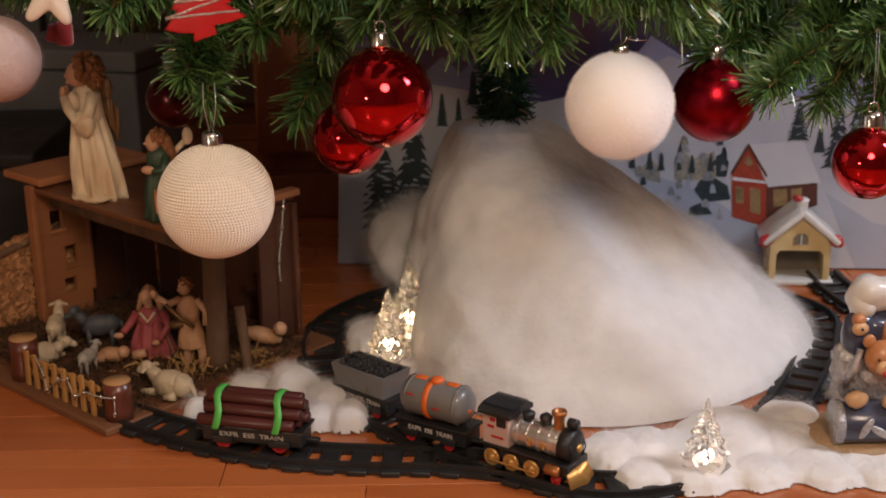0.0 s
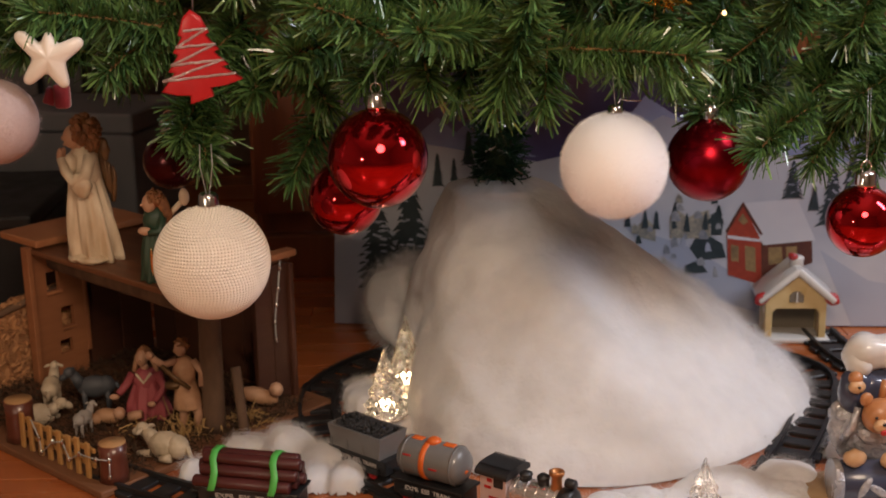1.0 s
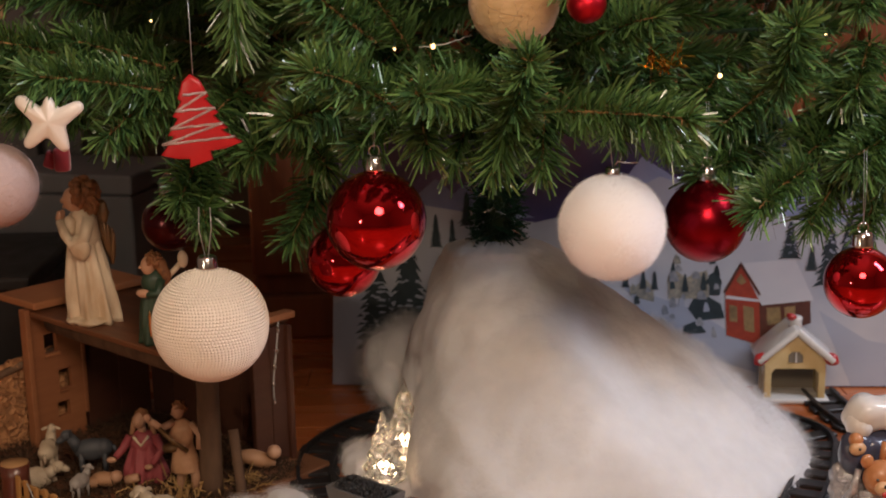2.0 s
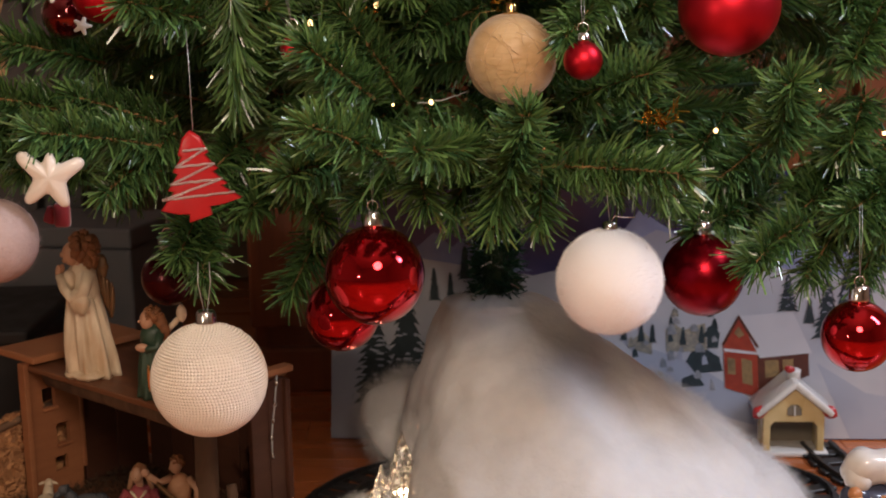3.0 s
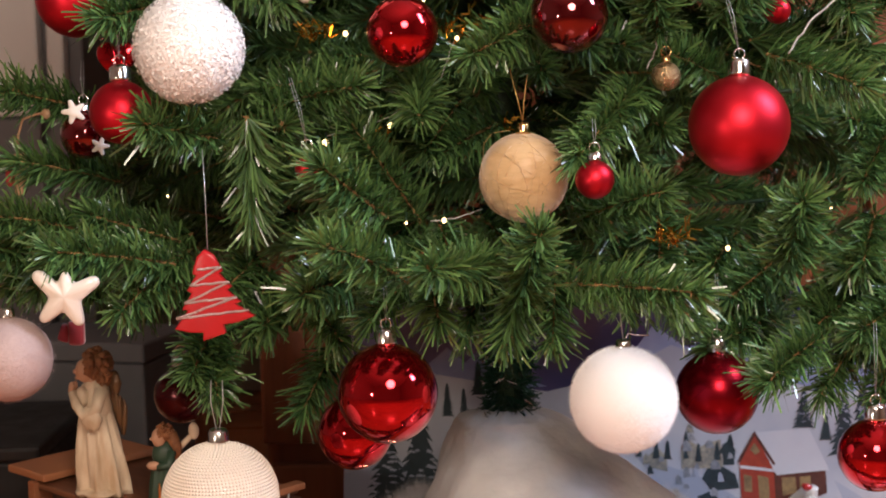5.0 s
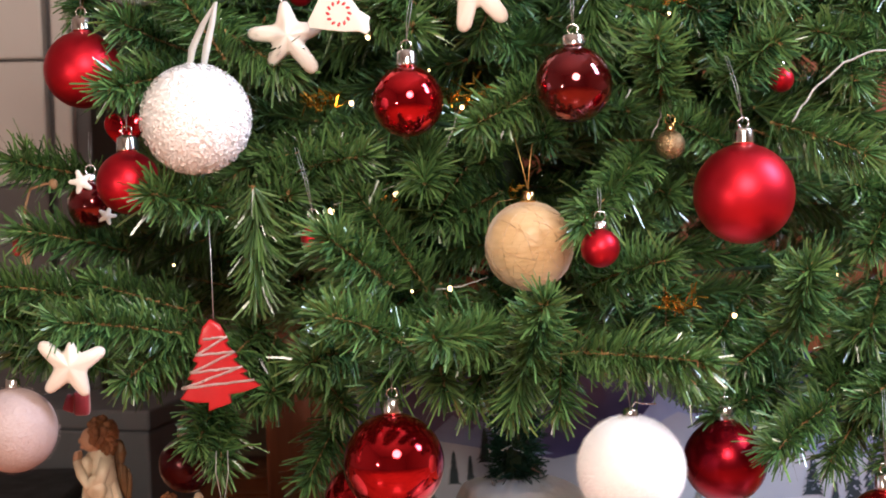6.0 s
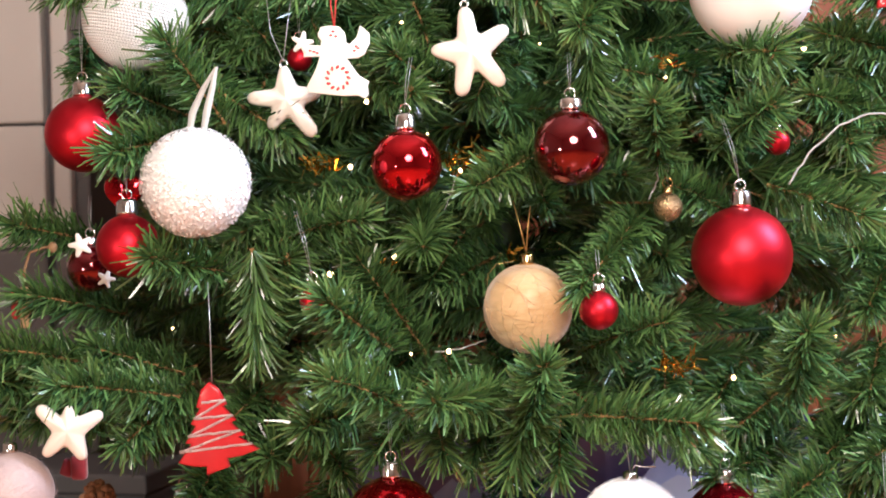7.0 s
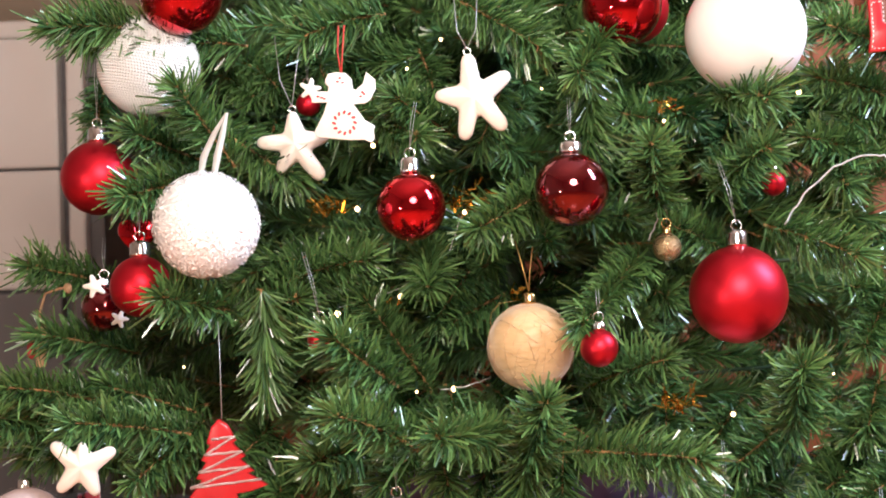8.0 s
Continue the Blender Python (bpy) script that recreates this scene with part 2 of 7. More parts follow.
# parquet staves: those round the tree each a board of its own
STAVE = [0.26, 0.34, 0.42]
stave_meshes = []
for ln in STAVE:
    bm = add_box(bmesh.new(), ln - 0.0008, 0.0692, 0.006, pose(0, 0, -0.003), 0.0005, 1)
    me = bpy.data.meshes.new("stave")
    bm.to_mesh(me)
    bm.free()
    me.materials.append(PARQUET)
    stave_meshes.append(me)
rnd = random.Random(5)
far_v, far_f = [], []
for row in range(81):
    y = -3.18 + row * 0.07
    x = -2.5 - rnd.random() * 0.03
    while x < 2.35:
        k = rnd.randrange(3)
        c = x + STAVE[k] / 2
        if 0.62 < y < 2.0 and abs(c) < 1.15:
            ob = new("stave", stave_meshes[k])
            ob.parent = floor
            ob.location = (c, y, 0)
        else:
            b = len(far_v)
            h = STAVE[k] / 2 - 0.0006
            far_v += [(c + i * h, y + j * 0.0345, z) for z in (-0.006, -0.0002) for i, j in ((-1, -1), (1, -1), (1, 1), (-1, 1))]
            far_f += [(b + 4, b + 5, b + 6, b + 7)] + [(b + q, b + (q + 1) % 4, b + 4 + (q + 1) % 4, b + 4 + q) for q in range(4)]
        x += STAVE[k]
me = bpy.data.meshes.new("parquet_rest")
me.from_pydata(far_v, [], far_f)
me.materials.append(PARQUET_FAR)
ob = new("parquet_rest", me)
ob.parent = floor
tagged(ob, kind="stuff")


# ---- cotton mound round the trunk ----
TRUNK = Vector((0.066, 1.40, 0))


def mound_radius(a):
    """Reach of the wadding on the floor, by the angle round the trunk."""
    keys = [(-180, 0.12), (-150, 0.118), (-134, 0.130), (-120, 0.19), (-107, 0.268), (-92, 0.305), (-75, 0.334), (-62, 0.340), (-50, 0.336), (-35, 0.330), (-20, 0.340), (-8, 0.328), (10, 0.23), (60, 0.13), (120, 0.11), (180, 0.12)]
    total = 0.0
    for k in range(-3, 4):
        total += key_radius(math.degrees(a) + 5 * k, keys)
    return total / 7


def key_radius(d, keys):
    d = (d + 180) % 360 - 180
    for (a0, r0), (a1, r1) in zip(keys, keys[1:]):
        if a0 <= d <= a1:
            s = (d - a0) / (a1 - a0)
            return r0 + (r1 - r0) * s
    return 0.12


def mound_height(u, a):
    """Height over the floor; u goes from the rim (0) to the crown (1)."""
    fold = 0.0
    for a0, w, h in ((-1.75, 0.34, 0.008), (-0.95, 0.24, 0.012), (-1.35, 0.26, -0.008)):
        fold -= h * math.exp(-((a - a0 - 0.25 * (u - 0.5)) / w) ** 2) * u * (1 - u) * 2.4
    steep = min(1, max(0, (0.33 - mound_radius(a)) / 0.16))
    k = 0.30 + 0.25 * steep
    rim = 0.016 * (1 - math.exp(-u * 26)) * (1 - u) ** 2
    return 0.200 * ((1 - k) * u + k * math.sin(u * math.pi / 2)) + fold + rim


bm = bmesh.new()
NA, NR = 220, 70
loops = []
for j in range(NR + 1):
    u = j / NR
    loop = []
    for i in range(NA):
        a = -math.pi + 2 * math.pi * i / NA
        r = 0.054 + (mound_radius(a) - 0.054) * (1 - u)
        z = mound_height(u, a)
        p = Vector((TRUNK.x + r * math.cos(a), TRUNK.y + r * math.sin(a), z))
        p += Vector((math.cos(a), math.sin(a), 0.4)) * (0.013 * noise.noise(p * 10) + 0.0042 * noise.noise(p * 27) + 0.0015 * noise.noise(p * 62) + 0.0006 * noise.noise(p * 190)) * min(1, u * 6 + 0.25)
        p.z = max(p.z, 0.002)
        loop.append(bm.verts.new(p))
    loops.append(loop)
for j in range(1, 9):
    r = 0.054 * (1 - j / 9)
    loops.append([bm.verts.new((TRUNK.x + r * math.cos(a), TRUNK.y + r * math.sin(a), 0.200 + 0.010 * math.sin(j / 9 * 1.57) + 0.004 * noise.noise(Vector((math.cos(a) * 3, math.sin(a) * 3, j))))) for a in [-math.pi + 2 * math.pi * i / NA for i in range(NA)]])
for a, b in zip(loops, loops[1:]):
    for i in range(NA):
        bm.faces.new((a[i], a[(i + 1) % NA], b[(i + 1) % NA], b[i]))
bm.faces.new(loops[-1])
mound_pts = [(v.co.copy(), v.normal.copy()) for v in bm.verts]
mound = thing("cotton_mound", "soft white cotton wadding heaped round the tree trunk as snow", "cotton snow")
part("wadding", bm, COTTON, mound)


# ---- hanging ornaments ----
def ball_mesh(bm, r, u=48, v=32):
    bmesh.ops.create_uvsphere(bm, u_segments=u, v_segments=v, radius=r)
    return bm


def cap_bm(r, w, h):
    """A ribbed metal cap with its crimped skirt, on top of a ball."""
    bm = bmesh.new()
    n = 24
    prof = [(w * 1.05, r * 0.985), (w, r + h * 0.15), (w * 0.96, r + h * 0.8), (w * 0.8, r + h), (w * 0.2, r + h * 1.04)]
    loops = []
    for k, (q, z) in enumerate(prof):
        loops.append([bm.verts.new(((q * (1 + (0.06 if (i % 2 and k < 3) else 0))) * math.cos(2 * math.pi * i / n), (q * (1 + (0.06 if (i % 2 and k < 3) else 0))) * math.sin(2 * math.pi * i / n), z)) for i in range(n)])
    for a, b in zip(loops, loops[1:]):
        for i in range(n):
            bm.faces.new((a[i], a[(i + 1) % n], b[(i + 1) % n], b[i]))
    bm.faces.new(loops[-1])
    bm.faces.new(loops[0][::-1])
    return bm


def ring_bm(c, r, wire, n=16, tilt=0.0):
    bm = bmesh.new()
    pts = [Vector(c) + Vector((r * math.cos(a) * math.cos(tilt), r * math.cos(a) * math.sin(tilt), r * math.sin(a))) for a in [2 * math.pi * i / n - 1.57 for i in range(n + 1)]]
    return tube(bm, pts, wire, 6)


def hung_ball(where, r, material, label, cap=SILVER, cap_w=0.0082, cap_h=0.0125, string=0.06, thread=THREAD, lean=0.0, group="tree baubles", tilt=(0, 0, 0)):
    """A bauble at its centre, with cap, loop and a doubled thread up to the branch."""
    t = thing("bauble", label, "bauble", where, 0, group)
    t.matrix_world = pose(*where, *tilt)
    part("ball", ball_mesh(bmesh.new(), r), material, t)
    if cap:
        c = part("cap", cap_bm(r, cap_w, cap_h), cap, t, "ribbed metal cap")
        part("loop", ring_bm((0, 0, r + cap_h + 0.0035), 0.0042, 0.0006), cap, c)
    top = r + cap_h + 0.006
    if string:
        for s in (-1, 1):
            part("thread", rope([(0, 0, top - 0.002), (s * 0.0012 + lean * 0.4, 0, top + string * 0.5), (lean + s * 0.001, 0.004, top + string)], 0.0002, 5), thread, t)
    return t


hung_ball((-0.0471, 1.07, 0.3009), 0.0407, RED_SHINY, "large mirror-shiny red bauble hanging from a low branch", string=0.035)
hung_ball((-0.080, 1.15, 0.2494), 0.0326, RED_SHINY, "shiny red bauble half hidden behind a larger one", string=0.12)
hung_ball((0.2375, 1.16, 0.2754), 0.0364, RED_DARK, "dark red satin bauble hanging in shade under a branch", string=0.05)
hung_ball((0.3443, 1.06, 0.2436), 0.0294, RED_SHINY, "shiny red bauble hanging low on a thin thread", string=0.06)
hung_ball((-0.2429, 1.22, 0.271), 0.0261, RED_SHADE, "dark red bauble behind a sprig, deep shade put into its colour", string=0.06)
hung_ball((0.1197, 1.0500, 0.4711), 0.0152, RED_SATIN, "small satin red bauble with a pale metal cap", cap_w=0.0055, cap_h=0.006, string=0.02)
hung_ball((0.2322, 1.05, 0.5107), 0.0391, RED_SATIN, "large satin red bauble with a silver cap", string=0.05, lean=-0.012)
hung_ball((-0.0285, 1.0800, 0.5901), 0.0285, RED_SHINY, "medium shiny red bauble with a silver cap", string=0.04, lean=0.006)
hung_ball((0.1032, 1.0700, 0.5998), 0.0307, RED_DEEP, "deep red glass bauble with a rounded silver cap", cap_w=0.009, cap_h=0.009, string=0.03)
hung_ball((-0.256, 1.09, 0.5312), 0.0255, RED_SATIN, "satin red bauble beside a white glitter ball", string=0.05)
hung_ball((-0.3074, 1.16, 0.6278), 0.0328, RED_SATIN, "satin red bauble at the edge of the tree", string=0.07)
hung_ball((-0.1044, 1.0550, 0.4844), 0.0100, RED_SATIN, "tiny satin red bauble with a silver ring", cap_w=0.004, cap_h=0.005, string=0.05, lean=-0.012)
hung_ball((0.284, 1.14, 0.6034), 0.0109, RED_SATIN, "tiny satin red bauble among the needles", cap_w=0.004, cap_h=0.005, string=0.03)
hung_ball((-0.2256, 1.14, 0.7855), 0.0365, RED_SHINY, "shiny red bauble hanging high on the tree", string=0.05)
hung_ball((0.1577, 1.14, 0.7622), 0.0348, RED_SHINY, "shiny red bauble hanging high beside a white one", string=0.05)
hung_ball((0.174, 1.175, 0.7645), 0.030, RED_SATIN, "satin red bauble behind a shiny red one", string=0.05)
hung_ball((-0.1239, 1.20, 0.6923), 0.011, RED_SATIN, "tiny satin red bauble deep among the branches", cap_w=0.004, cap_h=0.005, string=0.03)
hung_ball((0.1904, 1.14, 0.551), 0.0123, BRONZE, "tiny bronze glitter bauble among the needles", cap=BRASS, cap_w=0.004, cap_h=0.005, string=0.03)


def beaded_ball(where, r, bead, label, cap=SILVER, string=0.04, tilt=(0, 0, 0), pearl=PEARL):
    """A ball covered with rings of little pearls."""
    t = thing("pearl_bauble", label, "bauble", where, 0, "tree baubles")
    t.matrix_world = pose(*where, *tilt)
    part("ball", ball_mesh(bmesh.new(), r - bead * 0.30), pearl, t)
    unit = bmesh.new()
    bmesh.ops.create_icosphere(unit, subdivisions=2, radius=bead * 0.52)
    uv = [v.co.copy() for v in unit.verts]
    uf = [[v.index for v in f.verts] for f in unit.faces]
    unit.free()
    verts, faces = [], []
    rows = int(math.pi * r / (bead * 1.02))
    for k in range(1, rows):
        th = math.pi * k / rows
        n = max(3, int(2 * math.pi * r * math.sin(th) / (bead * 1.03)))
        for i in range(n):
            a = 2 * math.pi * (i + 0.5 * (k % 2)) / n
            if math.sin(a) > 0.35:
                continue
            c = Vector((math.sin(th) * math.cos(a), math.sin(th) * math.sin(a), math.cos(th))) * r
            b = len(verts)
            verts += [c + v for v in uv]
            faces += [[b + q for q in f] for f in uf]
    me = bpy.data.meshes.new("beading")
    me.from_pydata(verts, [], faces)
    me.materials.append(pearl)
    me.polygons.foreach_set("use_smooth", [True] * len(me.polygons))
    ob = new("beading", me)
    ob.parent = t
    tagged(ob, "rows of tiny pearls", kind="stuff")
    part("cap", cap_bm(r, 0.008, 0.011), cap, t, "silver glitter cap")
    for s in (-1, 1):
        part("thread", rope([(s * 0.001, 0, r + 0.009), (s * 0.005, 0, r + 0.009 + string * 0.6), (s * 0.0045 , 0.003, r + 0.01 + string)], 0.0005, 5), THREAD, t)
    return t


beaded_ball((-0.1838, 1.06, 0.2198), 0.0462, 0.0026, "cream ball covered with rows of tiny pearls on a silver thread")
beaded_ball((-0.2622, 1.17, 0.7275), 0.0445, 0.0026, "white ball covered with rows of tiny pearls behind a branch", tilt=(0, 12, 0), pearl=PEARL_WHITE)


def fuzzy_ball(where, r, label, material, count, length, wide, seed, flakes=False):
    """A ball with a coat of fibres or of glitter flakes."""
    g = random.Random(seed)
    t = thing("fuzzy_bauble", label, "bauble", where, 0, "tree baubles")
    core = bmesh.new()
    bmesh.ops.create_uvsphere(core, u_segments=64, v_segments=44, radius=r * 0.975)
    for v in core.verts:
        v.co *= 1 + 0.012 * noise.noise(v.co * 300)
    part("ball", core, material, t)
    verts, faces = [], []
    for _ in range(count):
        d = Vector((g.gauss(0, 1), g.gauss(0, 1), g.gauss(0, 1))).normalized()
        if d.y > 0.45:
            continue
        u = d.orthogonal().normalized()
        u = (u * math.cos(q := g.random() * 6.28) + d.cross(u) * math.sin(q))
        b = len(verts)
        base = d * r * 0.97
        if flakes:
            n = (d + u * g.uniform(-0.6, 0.6)).normalized()
            e = n.orthogonal().normalized()
            f = n.cross(e)
            s = g.uniform(0.5, 1.0) * wide
            c = d * (r * g.uniform(0.975, 1.055))
            verts += [c + e * s, c + f * s, c - e * s, c - f * s]
            faces += [(b, b + 1, b + 2, b + 3)]
        else:
            ln = length * g.uniform(0.5, 1.2)
            tip = base + (d + u * g.uniform(0.1, 0.9)).normalized() * ln
            verts += [base + u.cross(d) * wide, base - u.cross(d) * wide, tip]
            faces += [(b, b + 1, b + 2)]
    me = bpy.data.meshes.new("coat")
    me.from_pydata(verts, [], faces)
    me.materials.append(material)
    ob = new("coat", me)
    ob.parent = t
    tagged(ob, kind="stuff")
    return t


t = fuzzy_ball((0.1449, 1.08, 0.2892), 0.0442, "fluffy white flocked ball hanging from a silver wire", FUZZ, 26000, 0.0030, 0.00009, 1)
part("cap", cap_bm(0.0435, 0.006, 0.006), SILVER, t, "silver glitter cap")
part("hook", rope([(0, 0, 0.048), (0.004, -0.002, 0.055), (0.010, 0, 0.053), (0.021, 0.001, 0.0525)], 0.0007, 5), SILVER, t)
part("thread", rope([(0, 0, 0.049), (-0.002, 0, 0.066), (-0.003, 0.004, 0.085)], 0.0004, 5), THREAD, t)
t = fuzzy_ball((-0.1887, 1.03, 0.5788), 0.0405, "white ball coated with sparkling glitter on a sheer ribbon", GLITTER, 11000, 0, 0.0013, 2, True)
rb = bmesh.new()
for pts in ([(-0.0035, 0.001, 0.040), (-0.001, 0.002, 0.054), (0.008, 0.001, 0.072), (0.0185, 0, 0.088)], [(0.0075, -0.001, 0.039), (0.0105, -0.002, 0.054), (0.015, -0.001, 0.072), (0.0185, 0, 0.088)]):
    pts = [Vector(p) for p in pts]
    vs = []
    for k, p in enumerate(pts):
        w = (0.0022, 0.0030, 0.0024, 0.0012)[k]
        vs.append([rb.verts.new(p + Vector((q * w, e * 0.0002, 0))) for q, e in ((-1, -1), (1, -1), (1, 1), (-1, 1))])
    for a, b in zip(vs, vs[1:]):
        for i in range(4):
            rb.faces.new((a[i], a[(i + 1) % 4], b[(i + 1) % 4], b[i]))
part("ribbon", rb, RIBBON, t, "sheer white ribbon loop")
t = fuzzy_ball((-0.3412, 1.04, 0.341), 0.0338, "pale pink glitter ball at the edge of the tree", PINK, 2600, 0, 0.0006, 3, True)
part("cap", cap_bm(0.0335, 0.0055, 0.007), SILVER, t, "silver cap")

# gold silk ball, wound with fine threads
t = thing("gold_bauble", "round ball wound with pale gold silk threads", "bauble", (0.0684, 1.12, 0.4698), 0, "tree baubles")
bm = ball_mesh(bmesh.new(), 0.037, 64, 44)
for v in bm.verts:
    v.co *= 1 + 0.012 * noise.noise(v.co * 90) + 0.006 * noise.noise(v.co * 260)
part("ball", bm, RAFFIA, t)
g = random.Random(8)
bm = bmesh.new()
for _ in range(90):
    ax = Vector((g.gauss(0, 1), g.gauss(0, 1), g.gauss(0, 1))).normalized()
    u = ax.orthogonal().normalized()
    v = ax.cross(u)
    a0, span, h = g.random() * 6.28, g.uniform(0.5, 1.6), g.uniform(-0.5, 0.5)
    rr = 0.0374 * math.sqrt(1 - h * h)
    tube(bm, [ax * h * 0.0374 + rr * (u * math.cos(a0 + span * k / 8) + v * math.sin(a0 + span * k / 8)) for k in range(9)], 0.00022, 3)
part("winding", bm, RAFFIA, t)
part("cap", cap_bm(0.037, 0.006, 0.009), BRASS, t, "gold screw cap")
part("thread", rope([(0, 0, 0.047), (-0.004, 0, 0.065), (-0.010, 0.004, 0.09)], 0.0005, 5), THREAD_GOLD, t)
part("thread", rope([(0, 0, 0.047), (0.0015, 0, 0.065), (0.0045, 0.004, 0.085)], 0.0005, 5), THREAD_GOLD, t)
part("thread", rope([(-0.012, -0.02, 0.040), (-0.026, -0.02, 0.038), (-0.033, -0.02, 0.030), (-0.034, -0.018, 0.020)], 0.00025, 4), THREAD_GOLD, t)

# large white ribbed ball
t = thing("ribbed_bauble", "large white ball with fine ribs behind a sprig", "bauble", (0.2533, 1.09, 0.7269), 0, "tree baubles")
bm = bmesh.new()
R = 0.0495
prof = [(0.002, -R)]
for k in range(1, 112):
    a = -math.pi / 2 + math.pi * k / 112
    q = R * (1 + (0.011 if k % 2 else -0.011))
    prof.append((q * math.cos(a), q * math.sin(a)))
prof.append((0.002, R))
part("ball", rings(bm, prof, 56), mat("white_beads", (0.82, 0.82, 0.80), (0.76, 0.75, 0.73), 0.4, scale=60), t)
part("cap", cap_bm(R, 0.007, 0.009), SILVER, t, "silver cap")


# ---- the tree ----
tree = thing("christmas_tree", "green artificial fir tree with dense bristly needles", "christmas tree", TRUNK)


def needle_brush(ln, n, seed, reach=0.034, flat=0.0009, thick=0.0017, fuzz=1.0):
    """A twig along +x with strips of green foil standing out all round and leaning to the tip."""
    g = random.Random(seed)
    verts, faces, mats = [], [], []
    bend = g.uniform(-0.16, 0.16)
    sag = g.uniform(-0.02, 0.20)

    def axis(s):
        return Vector((s * ln, bend * ln * s * s, -sag * ln * s * s))
    k = 5
    for i in range(9):
        s = i / 8
        c = axis(s)
        r = thick * (1 - 0.55 * s)
        verts += [c + Vector((0, r * math.cos(6.283 * j / k), r * math.sin(6.283 * j / k))) for j in range(k)]
    for i in range(8):
        for j in range(k):
            faces.append((i * k + j, i * k + (j + 1) % k, (i + 1) * k + (j + 1) % k, (i + 1) * k + j))
            mats.append(1)
    wave = g.uniform(0, 6.28)
    for q in range(n):
        s = (q + g.random()) / n
        if q > n * 0.91:
            s = 1 - g.random() * 0.05
        a = q * 2.39996 + g.uniform(-0.5, 0.5)
        lean = g.uniform(0.62, 1.12) if s < 0.88 else g.uniform(0.10, 1.15)
        out = Vector((0, math.cos(a), math.sin(a)))
        d = (Vector((math.cos(lean), 0, 0)) + out * math.sin(lean)).normalized()
        side = d.cross(out if lean > 0.3 else Vector((0, 0, 1))).normalized()
        side = (side * math.cos(tw := g.uniform(-1.3, 1.3)) + d.cross(side) * math.sin(tw)).normalized()
        ln_n = reach * g.uniform(0.62, 1.12) * (1 if s < 0.85 else 0.82) * (0.9 + 0.14 * math.sin(s * 17 + wave + 2 * a))
        if g.random() < 0.03:
            ln_n *= 1.35
        curl = Vector((g.uniform(-0.12, 0.12), g.uniform(-0.12, 0.12), g.uniform(-0.20, 0.06)))
        c = axis(s) + out * thick * 0.5
        b = len(verts)
        m1 = c + d * ln_n * 0.55 + curl * ln_n * 0.25
        m2 = c + d * ln_n + curl * ln_n
        w = side * flat * g.uniform(0.75, 1.2)
        verts += [c - w * 0.8, c + w * 0.8, m1 - w, m1 + w, m2 - w * 0.7, m2 + w * 0.7]
        faces += [(b, b + 1, b + 3, b + 2), (b + 2, b + 3, b + 5, b + 4)]
        mats += [0, 0]
    # brown paper shreds twisted into the wire, thickest in the bud at the tip
    for q in range(int(ln * 420 * fuzz) + 9):
        s = g.random() if q > 9 else 1.0
        c = axis(s)
        d = Vector((g.uniform(-0.2, 1), g.gauss(0, 0.8), g.gauss(0, 0.8))).normalized()
        w = d.orthogonal().normalized() * 0.0007
        b = len(verts)
        verts += [c - w, c + w, c + d * g.uniform(0.004, 0.008)]
        faces += [(b, b + 1, b + 2)]
        mats.append(1)
    me = bpy.data.meshes.new("branch")
    me.from_pydata(verts, [], faces)
    me.materials.append(NEEDLE)
    me.materials.append(TWIG)
    me.polygons.foreach_set("material_index", mats)
    return me


BRUSH = {ln: [needle_brush(ln, int(ln * 5200), seed + int(ln * 1000)) for seed in range(4)] for ln in (0.07, 0.10, 0.13, 0.16)}
g_tree = random.Random(21)
to_tree = tree.matrix_world.inverted()


def branch(base, tip):
    """One bristly side twig from its base to its tip."""
    a, b = Vector(base), Vector(tip)
    d = b - a
    ln = min(BRUSH, key=lambda q: abs(q - d.length))
    ob = new("branch", g_tree.choice(BRUSH[ln]))
    ob.parent = tree
    turn = d.to_track_quat("X", "Z").to_matrix().to_4x4() @ pose(0, 0, 0, g_tree.uniform(-40, 40), 0, 0)
    ob.matrix_basis = to_tree @ Matrix.Translation(b) @ turn @ Matrix.Translation((-ln, 0, 0))
    return ob


# twigs of the near side
branch((-0.182, 1.140, 0.631), (-0.218, 1.070, 0.696))
branch((-0.219, 1.160, 0.622), (-0.277, 1.080, 0.610))
branch((-0.207, 1.180, 0.674), (-0.137, 1.130, 0.620))
branch((-0.235, 1.220, 0.649), (-0.283, 1.150, 0.666))
branch((-0.152, 1.180, 0.527), (-0.066, 1.100, 0.566))
branch((-0.180, 1.130, 0.505), (-0.228, 1.030, 0.524))
branch((-0.199, 1.220, 0.492), (-0.124, 1.150, 0.522))
branch((-0.159, 1.120, 0.517), (-0.156, 1.160, 0.436))
branch((-0.016, 1.240, 0.551), (-0.021, 1.100, 0.544))
branch((-0.024, 1.200, 0.435), (-0.070, 1.130, 0.518))
branch((-0.045, 1.050, 0.447), (-0.097, 0.985, 0.494))
branch((-0.024, 1.050, 0.391), (-0.079, 0.975, 0.443))
branch((-0.064, 1.130, 0.388), (-0.124, 1.040, 0.392))
branch((0.041, 1.140, 0.388), (0.024, 0.990, 0.419))
branch((0.062, 1.090, 0.374), (0.073, 0.990, 0.440))
branch((0.090, 1.090, 0.384), (0.187, 0.985, 0.395))
branch((0.120, 1.200, 0.426), (0.181, 1.100, 0.465))
branch((0.163, 1.150, 0.539), (0.119, 1.050, 0.502))
branch((0.093, 1.160, 0.604), (0.033, 1.070, 0.577))
branch((0.184, 1.140, 0.586), (0.167, 1.060, 0.638))
branch((0.236, 1.160, 0.600), (0.261, 1.070, 0.633))
branch((0.287, 1.140, 0.564), (0.344, 1.080, 0.541))
branch((0.288, 1.120, 0.387), (0.271, 1.010, 0.464))
